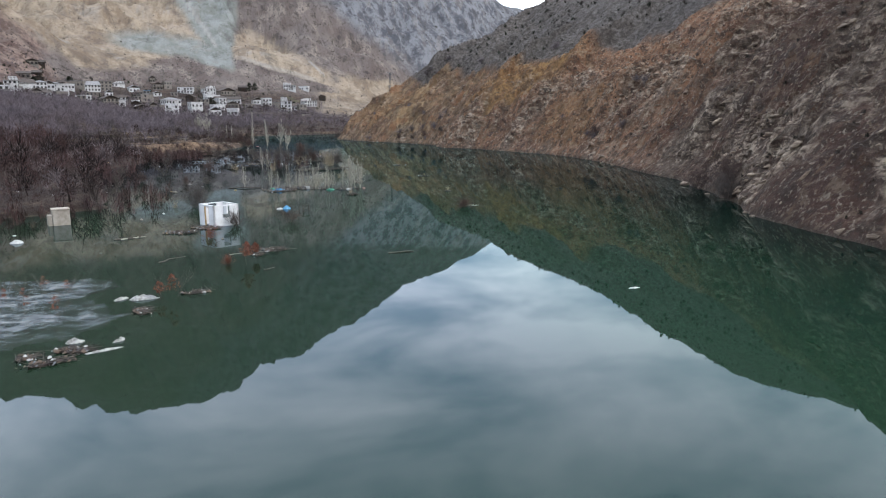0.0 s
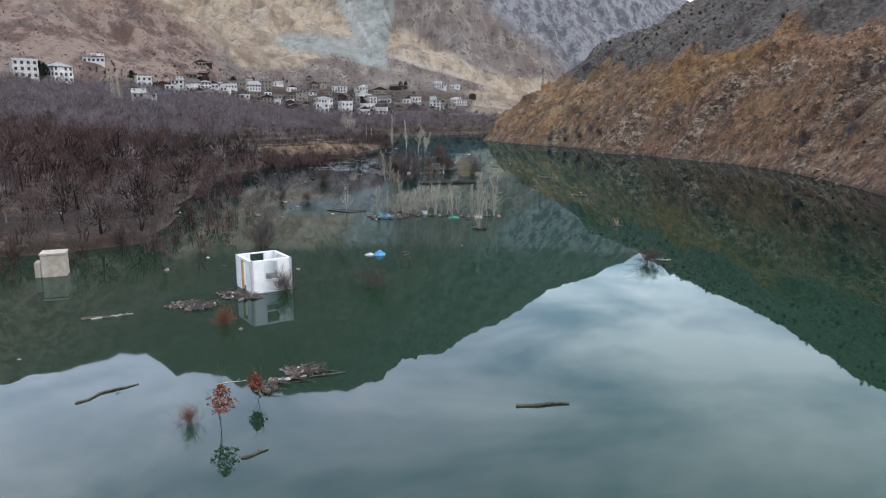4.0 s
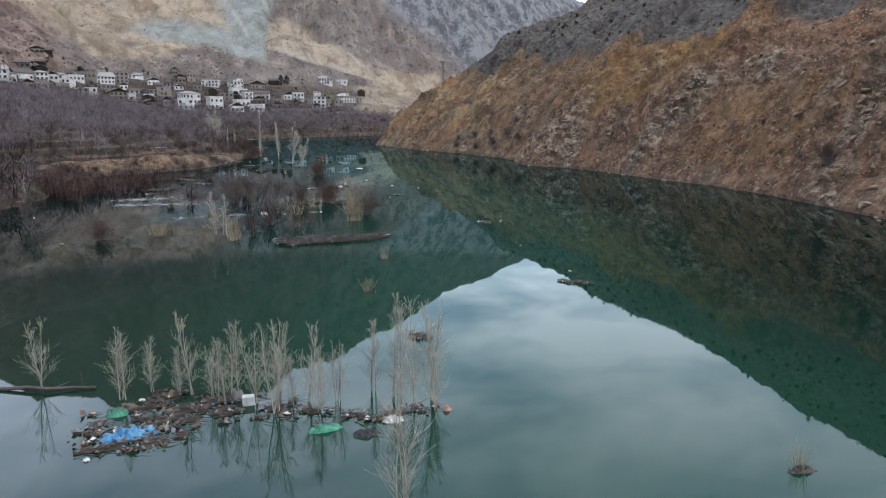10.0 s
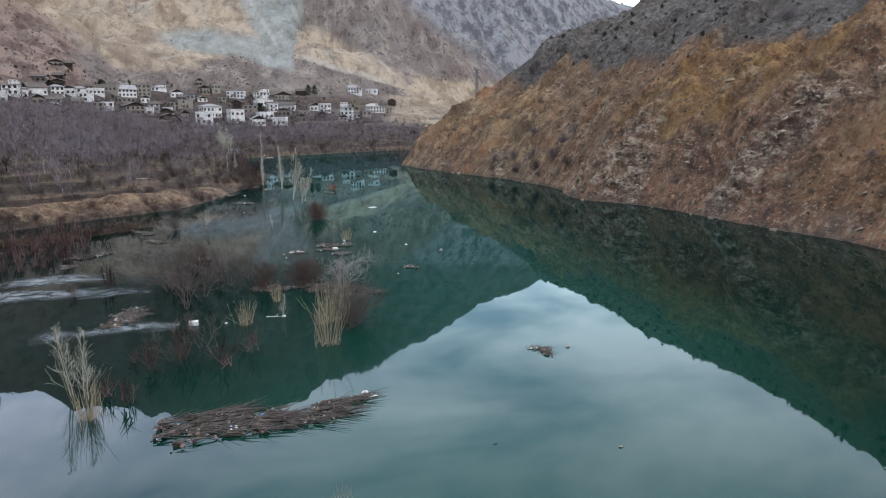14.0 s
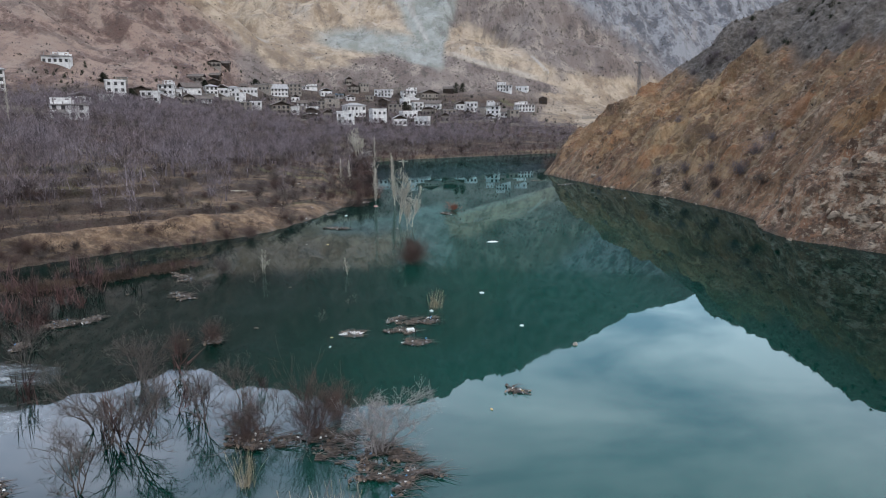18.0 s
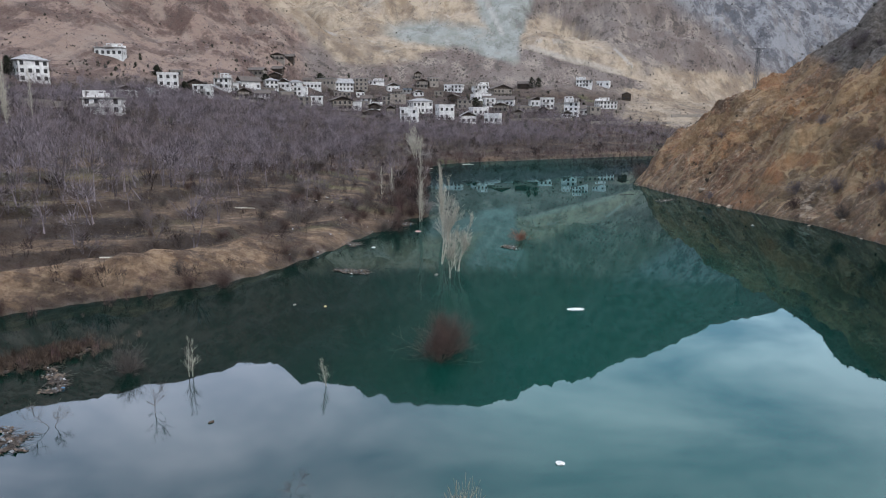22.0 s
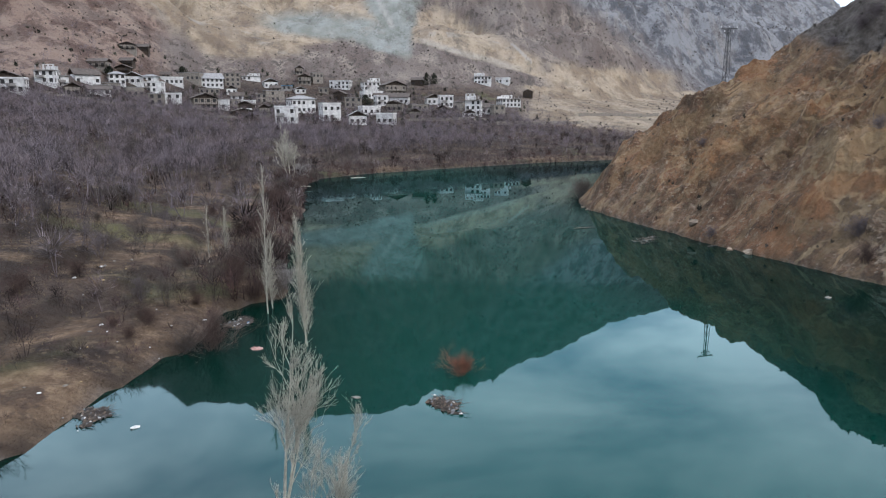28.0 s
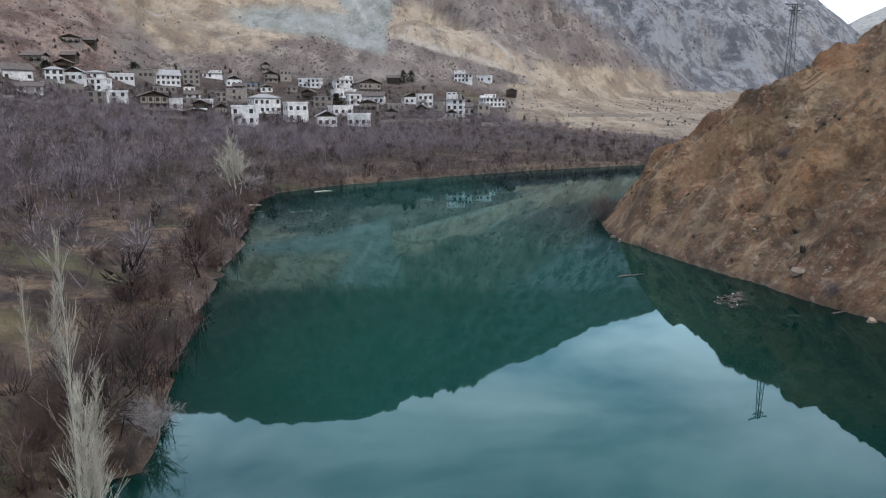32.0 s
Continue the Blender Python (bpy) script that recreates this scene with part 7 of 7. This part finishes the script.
sheet("plastic_bag", "crumpled white bag floating in shallow water", "bag", -14.6, 64.3, 1.0, 0.6, 0.35, WHITE_SHEET, 17)
sheet("plastic_sheet", "torn pale sheet lying over thin ice", "sheet", -14.4, 42.6, 2.8, 1.1, 0.25, GREY_SHEET, 18, 0.3)
sheet("plastic_sheet", "pale sheet tangled in drifted branches", "sheet", -3.5, 41.4, 1.6, 0.75, 0.3, GREY_SHEET, 19, -0.1)
sheet("plastic_sheet", "narrow torn end of a pale sheet in drifted branches", "sheet", -4.7, 41.6, 1.0, 0.35, 0.16, GREY_SHEET, 36, 0.7)
sheet("plastic_bag", "faded red plastic bag floating near the bank", "bag", 20.4, 262.5, 1.0, 0.6, 0.2, PINK_SHEET, 20)
sheet("foam_board", "pale foam board floating among green reflections", "board", 24.0, 34.0, 0.9, 0.4, 0.05, WHITE_SHEET, 21, 0.1)
sheet("plastic_sheet", "torn white sheet tangled in dark drift", "sheet", -4.6, 32.3, 1.9, 0.34, 0.1, GREY_SHEET, 23, 0.35)
sheet("plastic_sheet", "crumpled pale sheet on top of dark drift", "sheet", -5.9, 34.0, 0.8, 0.45, 0.25, GREY_SHEET, 37, 0.2)
sheet("plastic_sheet", "small pale curled scrap of sheet by dark drift", "sheet", -4.0, 33.6, 0.65, 0.3, 0.2, GREY_SHEET, 38, 0.9)
sheet("timber_log", "weathered brown log floating with reeds on it", "log", 32.4, 90.4, 1.15, 0.3, 0.26, GREY_BARK, 22, -0.15)


def post(x, y, high, lean, label="thin dark wooden post standing in the water"):
    bm = bmesh.new()
    bar(bm, (0, 0, -0.8), (lean * high, 0, high), 0.03, 0.022, 6)
    ob = tagged(new("wooden_post", mesh_of("wooden_post", bm, TIMBER)), label, "post", "posts in the water")
    ob.matrix_basis = Matrix.Translation((x, y, 0))


for x, y, high, lean in ((4.6, 80.3, 0.85, 0.05), (8.7, 78.6, 0.95, 0.03), (15.4, 81.6, 0.5, 0.0), (9.9, 76.8, 0.45, 0.35), (10.15, 76.7, 0.4, -0.2), (3.2, 105.4, 0.6, 0.1), (7.6, 105.0, 0.6, 0.0), (9.2, 104.6, 0.5, 0.1)):
    post(x, y, high, lean)


def wooden_frame():
    """An old door frame that stands out of the water."""
    root = tagged(new("door_frame"), "old dark timber door frame standing half sunk in the water", "frame")
    for name, a, b in (("jamb", (0, 0, -0.9), (-0.04, 0.1, 0.62)), ("jamb", (0.62, 0, -0.9), (0.6, 0.1, 0.6)), ("lintel", (-0.07, 0.1, 0.63), (0.66, 0.1, 0.61))):
        bm = bmesh.new()
        bar(bm, a, b, 0.045, 0.04, 4)
        part(name, bm, TIMBER, root)
    root.matrix_basis = Matrix.Translation((10.5, 76.4, 0)) @ Matrix.Rotation(0.12, 4, "Z")


wooden_frame()


sheet("tarpaulin", "crumpled light blue tarpaulin caught on a post in water", "tarpaulin", 8.95, 78.7, 0.95, 0.6, 0.45, SKY_SHEET, 31, -0.2)
sheet("plastic_sheet", "dirty white sheet trailing from the blue tarpaulin", "sheet", 8.2, 78.8, 0.8, 0.4, 0.2, WHITE_SHEET, 32, 0.1)


def log(x, y, length, thick, turn, mat, label):
    bm = bmesh.new()
    rng = random.Random(int(x * 10))
    p = Vector((-length / 2, 0, 0.02))
    for i in range(5):
        q = p + Vector((length / 5, rng.gauss(0, 0.04) * length, rng.gauss(0, 0.01) * length))
        bar(bm, p, q, thick * (1 - i * 0.08), thick * (1 - (i + 1) * 0.08), 6)
        p = q
    root = tagged(new("floating_log"), label, "log", "floating logs")
    part("stem", bm, mat, root)
    bm = bmesh.new()
    bar(bm, (length * 0.1, 0, 0.03), (length * 0.2, length * 0.14, 0.12), thick * 0.4, thick * 0.15, 5)
    part("side_branch", bm, mat, root)
    root.matrix_basis = Matrix.Translation((x, y, max(height(x, y), 0))) @ Matrix.Rotation(turn, 4, "Z")


for x, y, length, thick, turn, pale in [(6.0, 104.9, 4.6, 0.09, -0.28, 0), (58.2, 313.6, 3.2, 0.08, 0.1, 0), (22.9, 157.3, 1.3, 0.06, 0.1, 1), (-5.6, 63.5, 3.2, 0.1, 0.2, 0), (4.4, 53.4, 1.5, 0.05, 0.15, 1), (2.3, 53.2, 1.3, 0.03, 0.3, 1), (6.0, 53.6, 1.5, 0.03, 0.2, 0), (-5.7, 63.4, 2.0, 0.05, 0.25, 1), (10.9, 78.5, 1.1, 0.05, 1.3, 0),
                                        (-2.2, 52.5, 2.4, 0.05, 0.6, 0), (-7.0, 232, 3.5, 0.12, 0.2, 1), (-6.0, 262, 5, 0.11, 0.1, 1), (71.5, 299, 3.0, 0.09, 0.4, 0),
                                        (4.0, 47.0, 0.9, 0.05, 0.5, 0), (14.0, 49.5, 2.0, 0.07, -0.1, 0), (29.6, 74.2, 1.6, 0.06, 0.0, 1), (19.4, 400, 4, 0.15, 0.5, 1), (8.5, 372, 4, 0.14, 0.3, 1)]:
    log(x, y, length, thick, turn, PALE_BARK if pale else GREY_BARK, "bleached driftwood log lying at the water line" if pale else "dark waterlogged branch floating flat")

scatter_rng = random.Random(99)
for x, y, s in [(4.6, 102.1, 0.5), (9.2, 97.6, 0.3), (15.8, 81.7, 0.3), (-3.4, 101.7, 0.7), (-15.2, 100.0, 0.6), (-2.1, 114.3, 0.6), (-1.6, 113.2, 0.8), (27.9, 140.1, 0.5), (33.2, 132.4, 0.25), (38.8, 130.7, 0.25), (38.5, 120.0, 0.4),
                (17.1, 157.6, 0.4), (19.5, 158.3, 0.45), (23.6, 157.1, 0.4), (42.2, 144.8, 0.45), (41.8, 181.2, 0.6), (17.5, 185.8, 0.6), (17.4, 199.2, 0.5), (19.3, 156.2, 0.35), (23.8, 183.3, 0.3), (24.0, 181.1, 0.25),
                (13.1, 183.0, 0.3), (31.3, 190.4, 0.4), (14.7, 222.7, 0.4), (17.5, 222.5, 0.5), (28.3, 253.1, 0.6), (70.3, 273.2, 0.6), (25.9, 235.4, 0.5), (16.4, 249.8, 0.6), (36.0, 196.5, 0.5), (38.5, 186.0, 0.4), (34.8, 170.0, 0.3)]:
    litter(x, y, s, scatter_rng)
for n in range(40):
    x, y = scatter_rng.uniform(-24, 4), scatter_rng.uniform(50, 200)
    litter(x, y, scatter_rng.uniform(0.2, 0.6), scatter_rng, max(height(x, y), 0))
for n in range(40):
    y = scatter_rng.uniform(226, 310)
    x = scatter_rng.uniform(2, 16)
    z = height(x, y)
    if z > 0.2:
        litter(x, y, scatter_rng.uniform(0.15, 0.5), scatter_rng, z)


for n in range(26):
    y = scatter_rng.uniform(250, 270)
    x = scatter_rng.uniform(9, 15.5)
    z = height(x, y)
    if z > 0.1:
        litter(x, y, scatter_rng.uniform(0.12, 0.32), scatter_rng, z)


# ---------------------------------------------------------------- thin ice and scum sheets
def ice(ring, seed):
    """A thin crust: closed in the middle, breaking up into flakes and crumbs towards its rim."""
    step = 0.24
    xs, ys = [p[0] for p in ring], [p[1] for p in ring]
    gx, gy = np.meshgrid(np.arange(max(min(xs), -26) - 1.5, max(xs) + 1.5, step), np.arange(min(ys) - 1.5, max(ys) + 1.5, step))
    x, y = gx.ravel(), gy.ravel()
    within = np.array([1.0 if inside(p, ring) else -1.0 for p in zip(x, y)])
    rim = np.abs(along(x, y, ring + ring[:1])[0]) * within
    thin = smooth(rim + 1.5 * wave(x, y, 3.2, 4, seed) + 0.8 * wave(x, y, 0.7, 3, seed + 1), -0.3, 2.6)
    deck = (thin > 0.02).reshape(gx.shape)
    rng = np.random.RandomState(seed)
    co = np.column_stack([x + rng.uniform(-0.08, 0.08, len(x)), y + rng.uniform(-0.08, 0.08, len(x)), 0.012 + 0.008 * rng.rand(len(x))])
    n = gx.shape[1]
    r, c = np.nonzero(deck[:-1, :-1] & deck[1:, :-1] & deck[:-1, 1:] & deck[1:, 1:])
    k = r * n + c
    used, quads = np.unique(np.stack([k, k + 1, k + n + 1, k + n], -1), return_inverse=True)
    me = from_arrays("ice_sheet", co[used], quads.reshape(-1, 4), ICE)
    me.attributes.new("crust", "FLOAT", "POINT").data.foreach_set("value", thin[used].astype(np.float32))
    tagged(new("ice_sheet", me), "thin broken grey ice sheet floating in the bay", "ice", "ice sheets")


ice([(-30, 44), (-17, 47.6), (-11.7, 49), (-6.5, 47.6), (-4.9, 45.2), (-6.2, 42.6), (-4.4, 38), (-6.1, 34.4), (-8.6, 33.4), (-12, 33.2), (-24, 36)], 1)
ice([(-2, 178.5), (2.2, 178), (6.6, 177), (8.4, 174), (4.0, 173), (-3, 172)], 2)
ice([(6, 158), (12.9, 158.4), (15.8, 157.4), (16.1, 155.6), (11, 155.2), (5, 153)], 3)
ice([(-4, 171.5), (4.3, 171.8), (8.8, 171.6), (11.7, 170.4), (13.6, 167.2), (8.7, 167.2), (0, 166.5)], 4)
